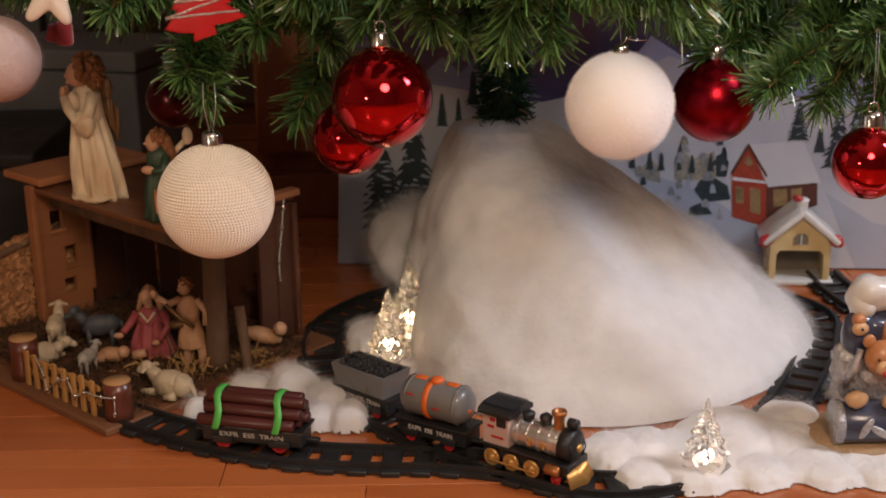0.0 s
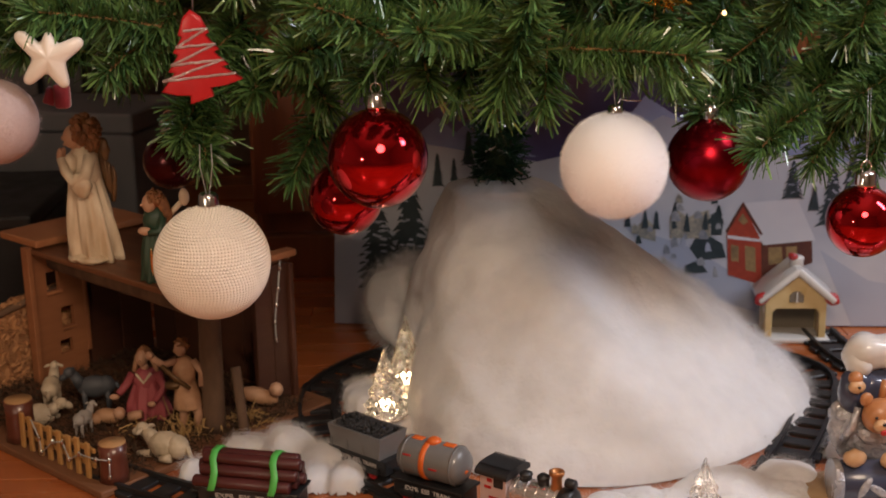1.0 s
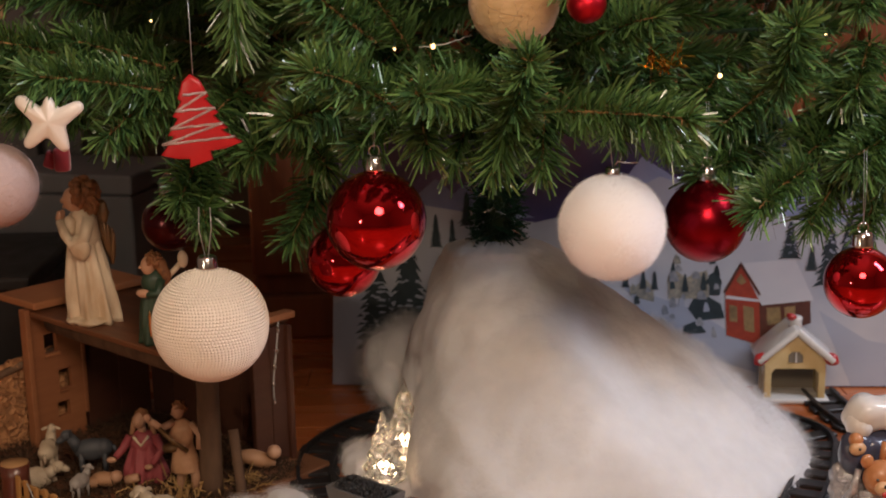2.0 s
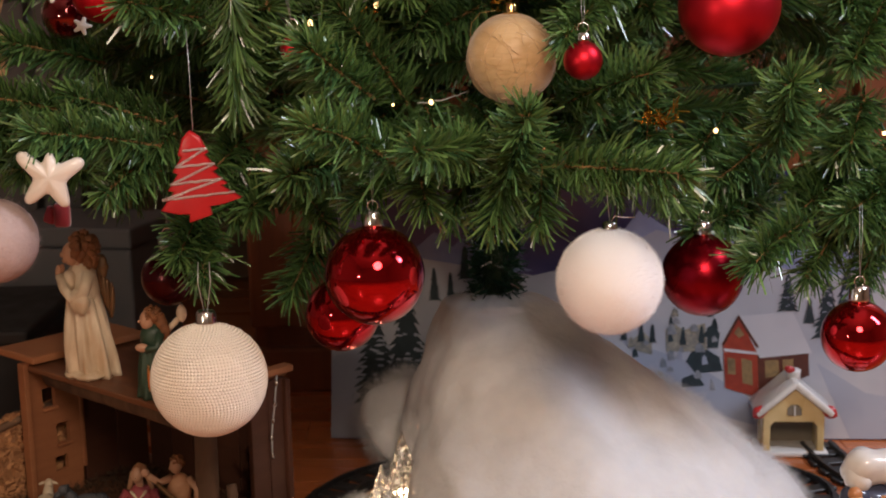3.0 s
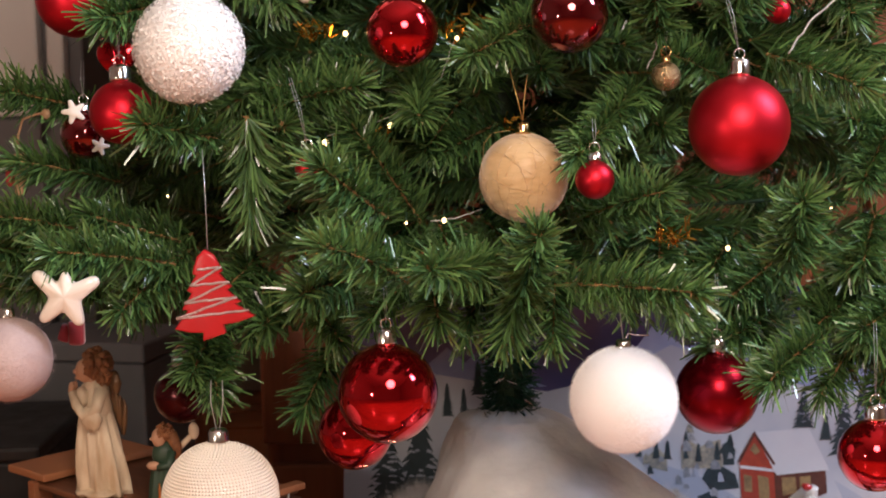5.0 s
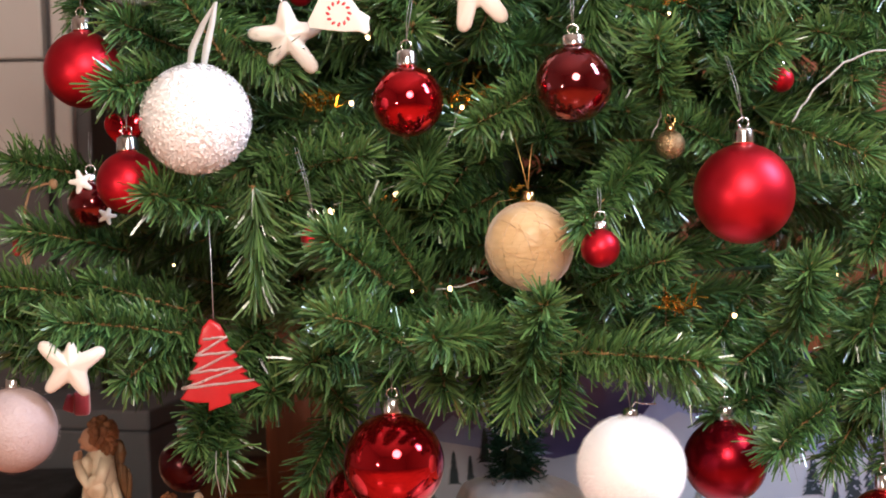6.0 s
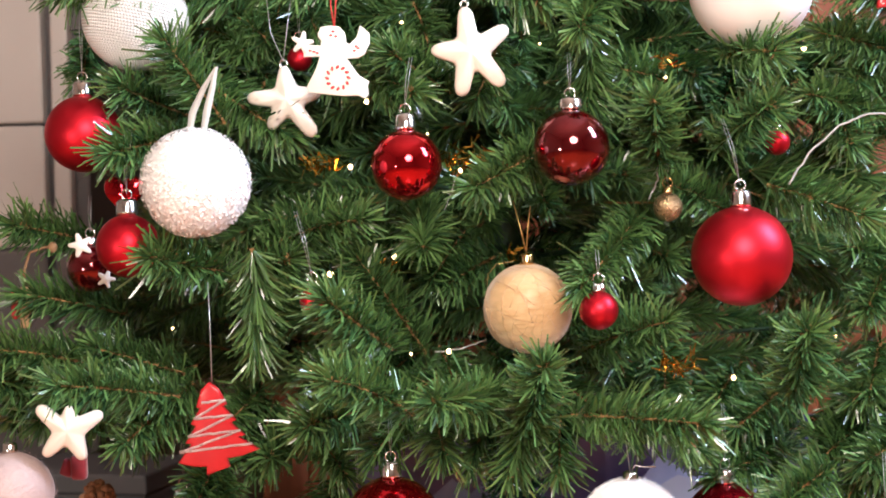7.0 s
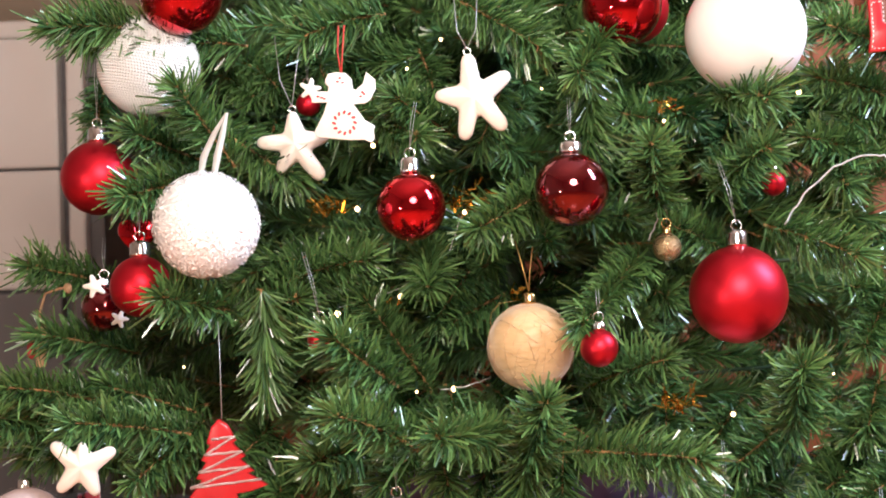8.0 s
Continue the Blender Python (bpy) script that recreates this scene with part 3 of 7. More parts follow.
branch((0.417, 1.280, 0.346), (0.328, 1.210, 0.338))
branch((0.151, 1.150, 0.747), (0.109, 1.070, 0.694))
branch((0.130, 1.160, 0.702), (0.139, 1.170, 0.618))
branch((0.010, 1.210, 0.659), (-0.049, 1.135, 0.693))
branch((-0.243, 1.170, 0.755), (-0.328, 1.100, 0.767))
branch((-0.169, 1.220, 0.749), (-0.259, 1.150, 0.754))
branch((-0.274, 1.200, 0.783), (-0.321, 1.140, 0.753))
branch((-0.042, 1.210, 0.775), (-0.128, 1.140, 0.758))
branch((0.006, 1.180, 0.785), (0.089, 1.120, 0.728))
branch((0.225, 1.120, 0.675), (0.263, 1.045, 0.676))
branch((0.414, 1.180, 0.711), (0.335, 1.110, 0.748))
branch((0.433, 1.240, 0.682), (0.345, 1.170, 0.702))
branch((-0.321, 1.220, 0.536), (-0.370, 1.150, 0.553))
branch((-0.294, 1.140, 0.428), (-0.348, 1.050, 0.462))
branch((-0.235, 1.130, 0.404), (-0.298, 1.035, 0.432))
branch((-0.235, 1.180, 0.418), (-0.290, 1.110, 0.450))
branch((-0.229, 1.170, 0.404), (-0.270, 1.100, 0.369))
branch((-0.288, 1.200, 0.470), (-0.346, 1.130, 0.497))
branch((-0.343, 1.140, 0.410), (-0.363, 1.060, 0.439))
branch((-0.201, 1.200, 0.349), (-0.217, 1.120, 0.312))
branch((-0.206, 1.180, 0.322), (-0.196, 1.120, 0.300))
branch((0.069, 1.100, 0.390), (0.050, 1.100, 0.336))
branch((0.033, 1.140, 0.376), (0.017, 1.120, 0.341))
branch((0.094, 1.130, 0.376), (0.087, 1.100, 0.338))
branch((-0.029, 1.120, 0.390), (-0.056, 1.080, 0.363))
branch((-0.010, 1.120, 0.399), (-0.013, 1.070, 0.361))
branch((0.180, 1.160, 0.370), (0.210, 1.120, 0.356))
branch((0.337, 1.170, 0.320), (0.258, 1.090, 0.314))
branch((0.383, 1.240, 0.315), (0.351, 1.200, 0.262))
branch((0.424, 1.250, 0.307), (0.400, 1.210, 0.259))
branch((0.438, 1.280, 0.338), (0.345, 1.220, 0.346))
branch((0.289, 1.220, 0.323), (0.233, 1.160, 0.322))
branch((-0.108, 1.240, 0.302), (-0.127, 1.200, 0.263))
branch((-0.138, 1.240, 0.351), (-0.160, 1.170, 0.351))
branch((0.413, 1.260, 0.400), (0.369, 1.200, 0.376))
branch((0.431, 1.280, 0.513), (0.373, 1.200, 0.455))
branch((0.442, 1.300, 0.485), (0.371, 1.240, 0.526))
branch((0.400, 1.240, 0.421), (0.371, 1.190, 0.386))
branch((0.262, 1.240, 0.544), (0.206, 1.180, 0.585))
branch((0.194, 1.220, 0.428), (0.198, 1.170, 0.400))
branch((0.054, 1.250, 0.513), (0.006, 1.200, 0.495))
branch((0.023, 1.250, 0.540), (-0.009, 1.190, 0.496))
branch((-0.172, 1.220, 0.396), (-0.184, 1.160, 0.374))
branch((-0.094, 1.220, 0.394), (-0.115, 1.170, 0.421))
branch((-0.119, 1.200, 0.357), (-0.091, 1.150, 0.339))
branch((-0.065, 1.200, 0.678), (-0.012, 1.130, 0.656))
branch((0.157, 1.250, 0.649), (0.114, 1.200, 0.610))
branch((0.221, 1.250, 0.663), (0.166, 1.190, 0.679))
branch((0.120, 1.240, 0.697), (0.139, 1.180, 0.654))
branch((0.337, 1.240, 0.669), (0.277, 1.190, 0.640))
branch((0.402, 1.250, 0.631), (0.336, 1.180, 0.653))
branch((0.426, 1.226, 0.344), (0.370, 1.176, 0.325))
branch((0.399, 1.245, 0.348), (0.416, 1.195, 0.304))
branch((0.257, 1.259, 0.379), (0.254, 1.209, 0.330))
branch((0.312, 1.224, 0.393), (0.261, 1.174, 0.358))
branch((0.441, 1.308, 0.370), (0.458, 1.258, 0.331))
branch((0.223, 1.234, 0.390), (0.219, 1.184, 0.342))
branch((0.350, 1.265, 0.337), (0.387, 1.215, 0.307))
branch((0.392, 1.255, 0.352), (0.414, 1.205, 0.324))
branch((0.386, 1.273, 0.372), (0.411, 1.223, 0.348))
branch((0.345, 1.286, 0.348), (0.387, 1.236, 0.324))
branch((0.359, 1.292, 0.338), (0.396, 1.242, 0.307))
branch((0.421, 1.308, 0.341), (0.412, 1.258, 0.279))
branch((0.299, 1.291, 0.337), (0.294, 1.241, 0.288))
branch((0.369, 1.293, 0.374), (0.402, 1.243, 0.342))
branch((0.373, 1.302, 0.397), (0.304, 1.252, 0.374))
branch((0.395, 1.285, 0.399), (0.361, 1.235, 0.345))
branch((0.419, 1.234, 0.356), (0.387, 1.184, 0.319))
branch((0.429, 1.292, 0.372), (0.380, 1.242, 0.346))
branch((0.271, 1.232, 0.409), (0.229, 1.182, 0.378))
branch((0.234, 1.301, 0.387), (0.260, 1.251, 0.341))
branch((0.230, 1.299, 0.364), (0.246, 1.249, 0.331))
branch((0.307, 1.294, 0.361), (0.256, 1.244, 0.333))
branch((-0.049, 1.274, 0.398), (-0.107, 1.224, 0.376))
branch((0.168, 1.263, 0.387), (0.177, 1.213, 0.344))
branch((0.162, 1.291, 0.417), (0.176, 1.241, 0.370))
branch((0.022, 1.299, 0.405), (0.003, 1.249, 0.362))
branch((-0.005, 1.270, 0.423), (0.016, 1.220, 0.389))
branch((-0.117, 1.261, 0.419), (-0.095, 1.211, 0.368))
branch((0.193, 1.241, 0.375), (0.223, 1.191, 0.362))
branch((-0.082, 1.276, 0.387), (-0.097, 1.226, 0.350))
branch((0.036, 1.223, 0.427), (0.072, 1.173, 0.406))
branch((-0.130, 1.222, 0.426), (-0.111, 1.172, 0.398))
branch((0.093, 1.268, 0.400), (0.131, 1.218, 0.375))
branch((0.207, 1.259, 0.386), (0.149, 1.209, 0.374))
branch((-0.006, 1.236, 0.402), (-0.058, 1.186, 0.385))
branch((-0.159, 1.231, 0.386), (-0.172, 1.181, 0.338))
branch((-0.024, 1.282, 0.422), (-0.062, 1.232, 0.407))
branch((0.137, 1.293, 0.379), (0.084, 1.243, 0.361))
branch((-0.343, 1.225, 0.401), (-0.352, 1.175, 0.382))
branch((-0.231, 1.254, 0.417), (-0.283, 1.204, 0.405))
branch((-0.292, 1.248, 0.388), (-0.331, 1.198, 0.380))
branch((-0.255, 1.247, 0.412), (-0.308, 1.197, 0.403))
branch((-0.251, 1.271, 0.383), (-0.270, 1.221, 0.353))
branch((-0.366, 1.254, 0.411), (-0.386, 1.204, 0.384))
branch((-0.306, 1.268, 0.402), (-0.320, 1.218, 0.378))
branch((-0.342, 1.268, 0.406), (-0.391, 1.218, 0.390))
branch((-0.387, 1.290, 0.409), (-0.442, 1.240, 0.391))
branch((-0.219, 1.268, 0.375), (-0.247, 1.218, 0.376))
branch((0.286, 1.312, 0.680), (0.254, 1.262, 0.629))
branch((0.209, 1.316, 0.700), (0.237, 1.266, 0.677))
branch((0.378, 1.313, 0.723), (0.421, 1.263, 0.701))
branch((0.420, 1.304, 0.710), (0.433, 1.254, 0.652))
branch((0.401, 1.302, 0.708), (0.432, 1.252, 0.685))
branch((0.290, 1.316, 0.680), (0.322, 1.266, 0.658))
branch((0.360, 1.256, 0.652), (0.375, 1.206, 0.610))
branch((0.406, 1.312, 0.709), (0.349, 1.262, 0.684))
branch((0.415, 1.262, 0.694), (0.366, 1.212, 0.665))
branch((0.381, 1.313, 0.688), (0.323, 1.263, 0.662))
branch((0.403, 1.314, 0.721), (0.417, 1.264, 0.664))
branch((0.175, 1.284, 0.683), (0.197, 1.234, 0.639))
branch((0.051, 1.250, 0.785), (0.094, 1.200, 0.758))
branch((-0.329, 1.305, 0.749), (-0.338, 1.255, 0.686))
branch((-0.161, 1.287, 0.697), (-0.173, 1.237, 0.640))
branch((-0.025, 1.290, 0.758), (-0.002, 1.240, 0.703))
branch((0.060, 1.259, 0.721), (0.036, 1.209, 0.659))
branch((-0.196, 1.273, 0.746), (-0.151, 1.223, 0.720))
branch((-0.143, 1.291, 0.792), (-0.155, 1.241, 0.729))
branch((-0.227, 1.298, 0.739), (-0.172, 1.248, 0.711))
branch((-0.138, 1.286, 0.782), (-0.099, 1.236, 0.723))

branch((0.327, 1.332, 0.364), (0.254, 1.282, 0.352))
branch((0.330, 1.350, 0.345), (0.256, 1.300, 0.316))
branch((0.312, 1.406, 0.314), (0.342, 1.356, 0.308))
branch((0.313, 1.366, 0.378), (0.239, 1.316, 0.346))
branch((0.317, 1.329, 0.339), (0.273, 1.279, 0.333))
branch((0.317, 1.400, 0.326), (0.270, 1.350, 0.287))
branch((0.318, 1.324, 0.367), (0.246, 1.274, 0.332))
branch((0.294, 1.364, 0.360), (0.221, 1.314, 0.352))
branch((0.370, 1.407, 0.319), (0.294, 1.357, 0.317))

# dark hollows between the boughs: stretches of x and z left free near the front
HOLLOWS = ((-0.275, -0.195, 0.40, 0.48), (-0.02, 0.04, 0.43, 0.515), (0.215, 0.275, 0.40, 0.47), (-0.12, -0.06, 0.565, 0.66), (0.02, 0.065, 0.60, 0.68), (-0.155, -0.115, 0.38, 0.44))


def hollow(a, b):
    return any(x0 < p.x < x1 and z0 < p.z < z1 and p.y < 1.29 for x0, x1, z0, z1 in HOLLOWS for p in (a.lerp(b, k / 4) for k in range(5)))


# the crown further in: twigs on tiers of limbs round the trunk
g = random.Random(4)
count = 0
while count < 150:
    z = g.uniform(0.40, 1.12)
    a = g.uniform(-math.pi, math.pi)
    reach = 0.50 * (1 - (z - 0.35) / 1.7)
    r = reach * math.sqrt(g.uniform(0.03, 1.0))
    tip = TRUNK + Vector((r * math.cos(a), r * math.sin(a), z - 0.04 * r))
    if tip.y < 1.215 or (tip.y > 1.48 and g.random() < 0.6) or tip.x < -0.41 or tip.x > 0.56:
        continue
    if tip.z < 0.44 and abs(tip.x - 0.06) < 0.12 and tip.y < 1.36 and g.random() < 0.5:
        continue
    ln = g.choice((0.13, 0.16, 0.16))
    d = Vector((math.cos(a) + g.uniform(-0.5, 0.5), math.sin(a) - 0.1 + g.uniform(-0.4, 0.4), g.uniform(-0.45, 0.25))).normalized()
    if hollow(tip - d * ln, tip):
        continue
    branch(tip - d * ln, tip)
    count += 1

# the dense inside of the crown, where single twigs cannot be told apart
g = random.Random(31)
vs, fs, ms, base = [], [], [], 0
source = []
for me in [needle_brush(0.16, 560, 90 + k, fuzz=0.2) for k in range(4)]:
    co = np.empty(len(me.vertices) * 3)
    me.vertices.foreach_get("co", co)
    source.append((co.reshape(-1, 3), [tuple(p.vertices) for p in me.polygons], [p.material_index for p in me.polygons]))
count = 0
while count < 430:
    z = g.uniform(0.385, 1.15)
    a = g.uniform(-math.pi, math.pi)
    r = 0.48 * (1 - (z - 0.35) / 1.7) * math.sqrt(g.uniform(0.05, 1.0))
    tip = Vector((r * math.cos(a), r * math.sin(a), z - 0.05 * r))
    if tip.y + TRUNK.y < 1.27 or tip.y > 0.15 or tip.x < -0.47 or tip.x > 0.47:
        continue
    if tip.z < 0.43 and abs(tip.x) < 0.12 and g.random() < 0.7:
        continue
    d = Vector((math.cos(a) + g.uniform(-0.8, 0.8), math.sin(a) + g.uniform(-0.8, 0.3), g.uniform(-0.35, 0.35))).normalized()
    if hollow(TRUNK + tip - d * 0.16, TRUNK + tip):
        continue
    m = np.array(Matrix.Translation(tip - d * 0.16) @ d.to_track_quat("X", "Z").to_matrix().to_4x4() @ pose(0, 0, 0, g.uniform(0, 360), 0, 0))
    co, polys, mi = source[count % 4]
    vs.append(co @ m[:3, :3].T + m[:3, 3])
    fs += [tuple(base + i for i in p) for p in polys]
    ms += mi
    base += len(co)
    count += 1
me = bpy.data.meshes.new("inner_foliage")
me.from_pydata(np.concatenate(vs).tolist(), [], fs)
me.materials.append(NEEDLE)
me.materials.append(TWIG)
me.polygons.foreach_set("material_index", ms)
ob = new("inner_foliage", me)
ob.parent = tree
tagged(ob, "dense dark green twigs inside the crown", kind="stuff")

# limbs of twisted wire that carry the twigs
for k in range(30):
    a = k * 2.39996
    z = 0.42 + 0.022 * k
    r = 0.40 * (1 - (z - 0.35) / 1.7)
    if TRUNK.y + r * math.sin(a) < 1.2:
        r = min(r, (TRUNK.y - 1.2) / max(0.05, -math.sin(a)))
    bm = rope([(0, 0, z - 0.03), (r * 0.5 * math.cos(a), r * 0.5 * math.sin(a), z), (r * math.cos(a), r * math.sin(a), z + 0.01)], 0.003, 6, 0.0018)
    part("limb", bm, PVC_DARK, tree)

# trunk: a pole wound with dark tinsel
trunk = part("trunk", rope([(0, 0, 0.02), (0, 0, 0.6), (0, 0, 1.25)], 0.014, 14), PVC_DARK, tree, "pole wound with dark green tinsel")
g = random.Random(12)
verts, faces = [], []
for i in range(2300):
    a, z = g.random() * 6.283, 0.195 + 0.24 * g.random()
    out = Vector((math.cos(a), math.sin(a), 0))
    c = out * 0.012 + Vector((0, 0, z))
    d = (out * 0.8 + Vector((-math.sin(a), math.cos(a), 0)) * g.uniform(-1, 1) + Vector((0, 0, g.uniform(-1.0, 0.7)))).normalized()
    w = d.orthogonal().normalized() * 0.0008
    ln = g.uniform(0.014, 0.026)
    b = len(verts)
    verts += [c - w, c + w, c + d * ln + w * 0.7, c + d * ln - w * 0.7]
    faces.append((b, b + 1, b + 2, b + 3))
me = bpy.data.meshes.new("tinsel")
me.from_pydata(verts, [], faces)
me.materials.append(TINSEL_GREEN)
ob = new("tinsel", me)
ob.parent = trunk
tagged(ob, kind="stuff")

verts, faces = [], []
for i in range(130):
    a, z = g.random() * 6.283, 0.20 + 0.16 * g.random()
    c = Vector((math.cos(a), math.sin(a), 0)) * 0.029 + Vector((0, 0, z))
    d = Vector((-math.sin(a) * g.choice((-1, 1)), math.cos(a), g.uniform(-0.9, 0.6))).normalized()
    w = d.orthogonal().normalized() * 0.0007
    b = len(verts)
    verts += [c - w, c + w, c + d * 0.012 + w, c + d * 0.012 - w]
    faces.append((b, b + 1, b + 2, b + 3))
me = bpy.data.meshes.new("silver_tinsel")
me.from_pydata(verts, [], faces)
me.materials.append(SILVER)
ob = new("silver_tinsel", me)
ob.parent = trunk
tagged(ob, "silver flecks in the dark tinsel", kind="stuff")


# ---- furniture behind the tree ----
def at_turned(bm, x, y, z, ry):
    """Set a board in place, hung slightly out of true."""
    bmesh.ops.transform(bm, matrix=pose(x, y, z, 0, ry, 0), verts=bm.verts)
    return bm


cab = thing("wooden_cabinet", "tall red-brown wooden cabinet with panelled doors behind the tree", "cabinet", (0.745, 1.98, 0), 1.2)
part("body", box(1.98, 0.40, 2.1, (0, 0, 0.0), 0.006), WOOD_BROWN, cab, smooth=False)
part("plinth", box(2.0, 0.43, 0.06, (0, -0.003, 0.0), 0.004), WOOD_BROWN, cab, smooth=False)
for i in range(5):
    x = -0.80 + i * 0.40
    d = part("door", box(0.385, 0.022, 1.94, (x, -0.213, 0.09), 0.004), WOOD_BROWN, cab, smooth=False)
    for zz, hh in ((0.16, 0.72), (0.98, 0.98)):
        part("panel", box(0.265, 0.012, hh, (x, -0.226, zz), 0.010, 3), WOOD_BROWN, d, smooth=False)
    part("knob", turned([(0.004, 0), (0.004, 0.008), (0.010, 0.013), (0.011, 0.02), (0.004, 0.026)], 14, pose(x + 0.16, -0.222, 0.9, 90, 0, 0)), BRASS, d, "small brass knob")

chest = thing("grey_chest", "pale grey painted chest with wide flat drawers", "chest of drawers", (-1.05, 2.24, 0), 1.5)
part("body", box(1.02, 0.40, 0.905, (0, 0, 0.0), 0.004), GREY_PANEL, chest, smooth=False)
# upper two drawers pale grey, lower two darker grey like the body
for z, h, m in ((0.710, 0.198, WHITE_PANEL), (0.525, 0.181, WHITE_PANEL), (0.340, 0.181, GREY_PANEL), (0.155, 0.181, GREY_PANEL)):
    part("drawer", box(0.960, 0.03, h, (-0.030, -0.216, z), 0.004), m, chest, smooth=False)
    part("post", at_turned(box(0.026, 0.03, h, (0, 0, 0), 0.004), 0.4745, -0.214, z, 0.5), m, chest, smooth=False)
part("top", box(1.04, 0.44, 0.027, (0, 0, 0.911), 0.005), WHITE_PANEL, chest, smooth=False)


def floor_box(name, label, where, rz, sx, sy, sz, material):
    """A lidded box on the floor."""
    t = thing(name, label, "box", where, rz)
    part("body", box(sx, sy, sz * 0.86, (0, 0, 0), 0.004), material, t, smooth=False)
    part("lid", box(sx + 0.004, sy + 0.004, sz * 0.13, (0, 0, sz * 0.865), 0.004), material, t, smooth=False)


floor_box("black_box", "low black lidded box standing on the floor", (-0.70, 1.70, 0), 1.0, 0.42, 0.26, 0.135, BLACK_PLASTIC)
floor_box("grey_box", "blue-grey lidded box standing on the floor", (-0.50, 1.92, 0), -14, 0.22, 0.16, 0.215, mat("blue_grey_card", (0.20, 0.21, 0.23), (0.15, 0.16, 0.18), 0.6, scale=20))

# ---- printed winter scene ----
CARD_SKY, n_, l_, p_ = nodes_of("printed_sky")
tc_ = n_.new("ShaderNodeTexCoord")
no_ = n_.new("ShaderNodeTexNoise")
no_.inputs["Scale"].default_value = 9
l_.new(tc_.outputs["Object"], no_.inputs["Vector"])
rp_ = n_.new("ShaderNodeValToRGB")
rp_.color_ramp.elements[0].position, rp_.color_ramp.elements[0].color = 0.38, (0.022, 0.030, 0.12, 1)
rp_.color_ramp.elements[1].position, rp_.color_ramp.elements[1].color = 0.66, (0.13, 0.105, 0.24, 1)
l_.new(no_.outputs["Fac"], rp_.inputs[0])
l_.new(rp_.outputs[0], p_.inputs["Base Color"])
p_.inputs["Roughness"].default_value = 0.4
CARD_SNOW = mat("printed_snow", (0.62, 0.64, 0.68), (0.38, 0.42, 0.52), 0.4, scale=14)
CARD_WHITE = mat("printed_white", (0.66, 0.67, 0.72), (0.56, 0.58, 0.65), 0.4, scale=30)
CARD_SHADE = mat("printed_blue_snow", (0.34, 0.39, 0.51), (0.42, 0.46, 0.56), 0.4, scale=12)
CARD_HILL = mat("printed_mountain", (0.40, 0.47, 0.66), (0.16, 0.20, 0.42), 0.4, scale=26)
CARD_TREE = mat("printed_fir", (0.012, 0.026, 0.034), (0.035, 0.06, 0.07), 0.55, scale=90)
CARD_RED = mat("printed_red_brick", (0.44, 0.065, 0.030), (0.25, 0.030, 0.018), 0.5, scale=120)
CARD_BROWN = mat("printed_brown", (0.13, 0.04, 0.025), (0.07, 0.022, 0.016), 0.5, scale=120)
CARD_CREAM = mat("printed_cream", (0.46, 0.42, 0.32), (0.20, 0.21, 0.20), 0.4, scale=210, low=0.4, high=0.6)
CARD_STREET = mat("printed_street", (0.17, 0.20, 0.24), (0.34, 0.36, 0.40), 0.4, scale=180, low=0.4, high=0.6)
CARD_YELLOW = mat("printed_yellow", (0.42, 0.28, 0.12), (0.13, 0.09, 0.05), 0.5, scale=160)

card = thing("winter_picture", "printed card with a snowy village, firs and dusk sky", "picture", (0, 0, 0))


def card_y(x):
    """The card stands slightly askew."""
    return 1.545 - 0.075 * (x + 0.12)


def card_mesh(pts, off, thick=0.00012):
    bm = bmesh.new()
    f = bm.faces.new([bm.verts.new((x, 0, z)) for x, z in pts])
    ext = bmesh.ops.extrude_face_region(bm, geom=[f])
    bmesh.ops.translate(bm, vec=(0, thick, 0), verts=[q for q in ext["geom"] if isinstance(q, bmesh.types.BMVert)])
    bmesh.ops.recalc_face_normals(bm, faces=bm.faces)
    for v in bm.verts:
        v.co.y += card_y(v.co.x) - off * 0.35 - thick
    return bm


xs = [-0.122 + 0.92 * i / 40 for i in range(41)]
part("sheet", card_mesh([(x, 0.001) for x in xs] + [(x, 0.318) for x in xs[::-1]], -0.003 / 0.35, 0.003), CARD_SKY, card, smooth=False)


def card_shape(name, pts, material, off):
    dense = []
    for (x0, z0), (x1, z1) in zip(pts, pts[1:] + pts[:1]):
        k = max(1, int(abs(x1 - x0) / 0.03))
        dense += [(x0 + (x1 - x0) * i / k, z0 + (z1 - z0) * i / k) for i in range(k)]
    return part(name, card_mesh([(x, max(0.002, z)) for x, z in dense], off), material, card, smooth=False)


def card_tree(x, z0, z1, half):
    """A printed fir with ragged tiers."""
    g = random.Random(int(x * 1000))
    left, right = [], []
    tiers = 10
    for k in range(tiers):
        s = k / tiers
        z = z1 + (z0 - z1) * (s + 0.9 / tiers)
        w = half * (0.25 + 0.75 * s) * g.uniform(0.8, 1.1)
        right += [(x + w, z), (x + w * 0.55, z + (z1 - z0) * 0.03)]
        left += [(x - w * g.uniform(0.85, 1.1), z), (x - w * 0.55, z + (z1 - z0) * 0.03)]
    card_shape("fir", [(x, z1)] + right + left[::-1], CARD_TREE, 0.0028)
    if half < 0.012:
        return
    # snow lying on the boughs
    for k in range(int(9 + half * 300)):
        s = g.uniform(0.12, 0.95)
        u, z = x + half * s * g.uniform(-0.8, 0.8), z1 + (z0 - z1) * s
        w, h = half * g.uniform(0.06, 0.16), (z1 - z0) * g.uniform(0.010, 0.022)
        card_shape("snow_dab", [(u - w, z - h * 0.4), (u - w * 0.3, z + h), (u + w, z + h * 0.2), (u + w * 0.5, z - h)], CARD_SHADE, 0.0034)


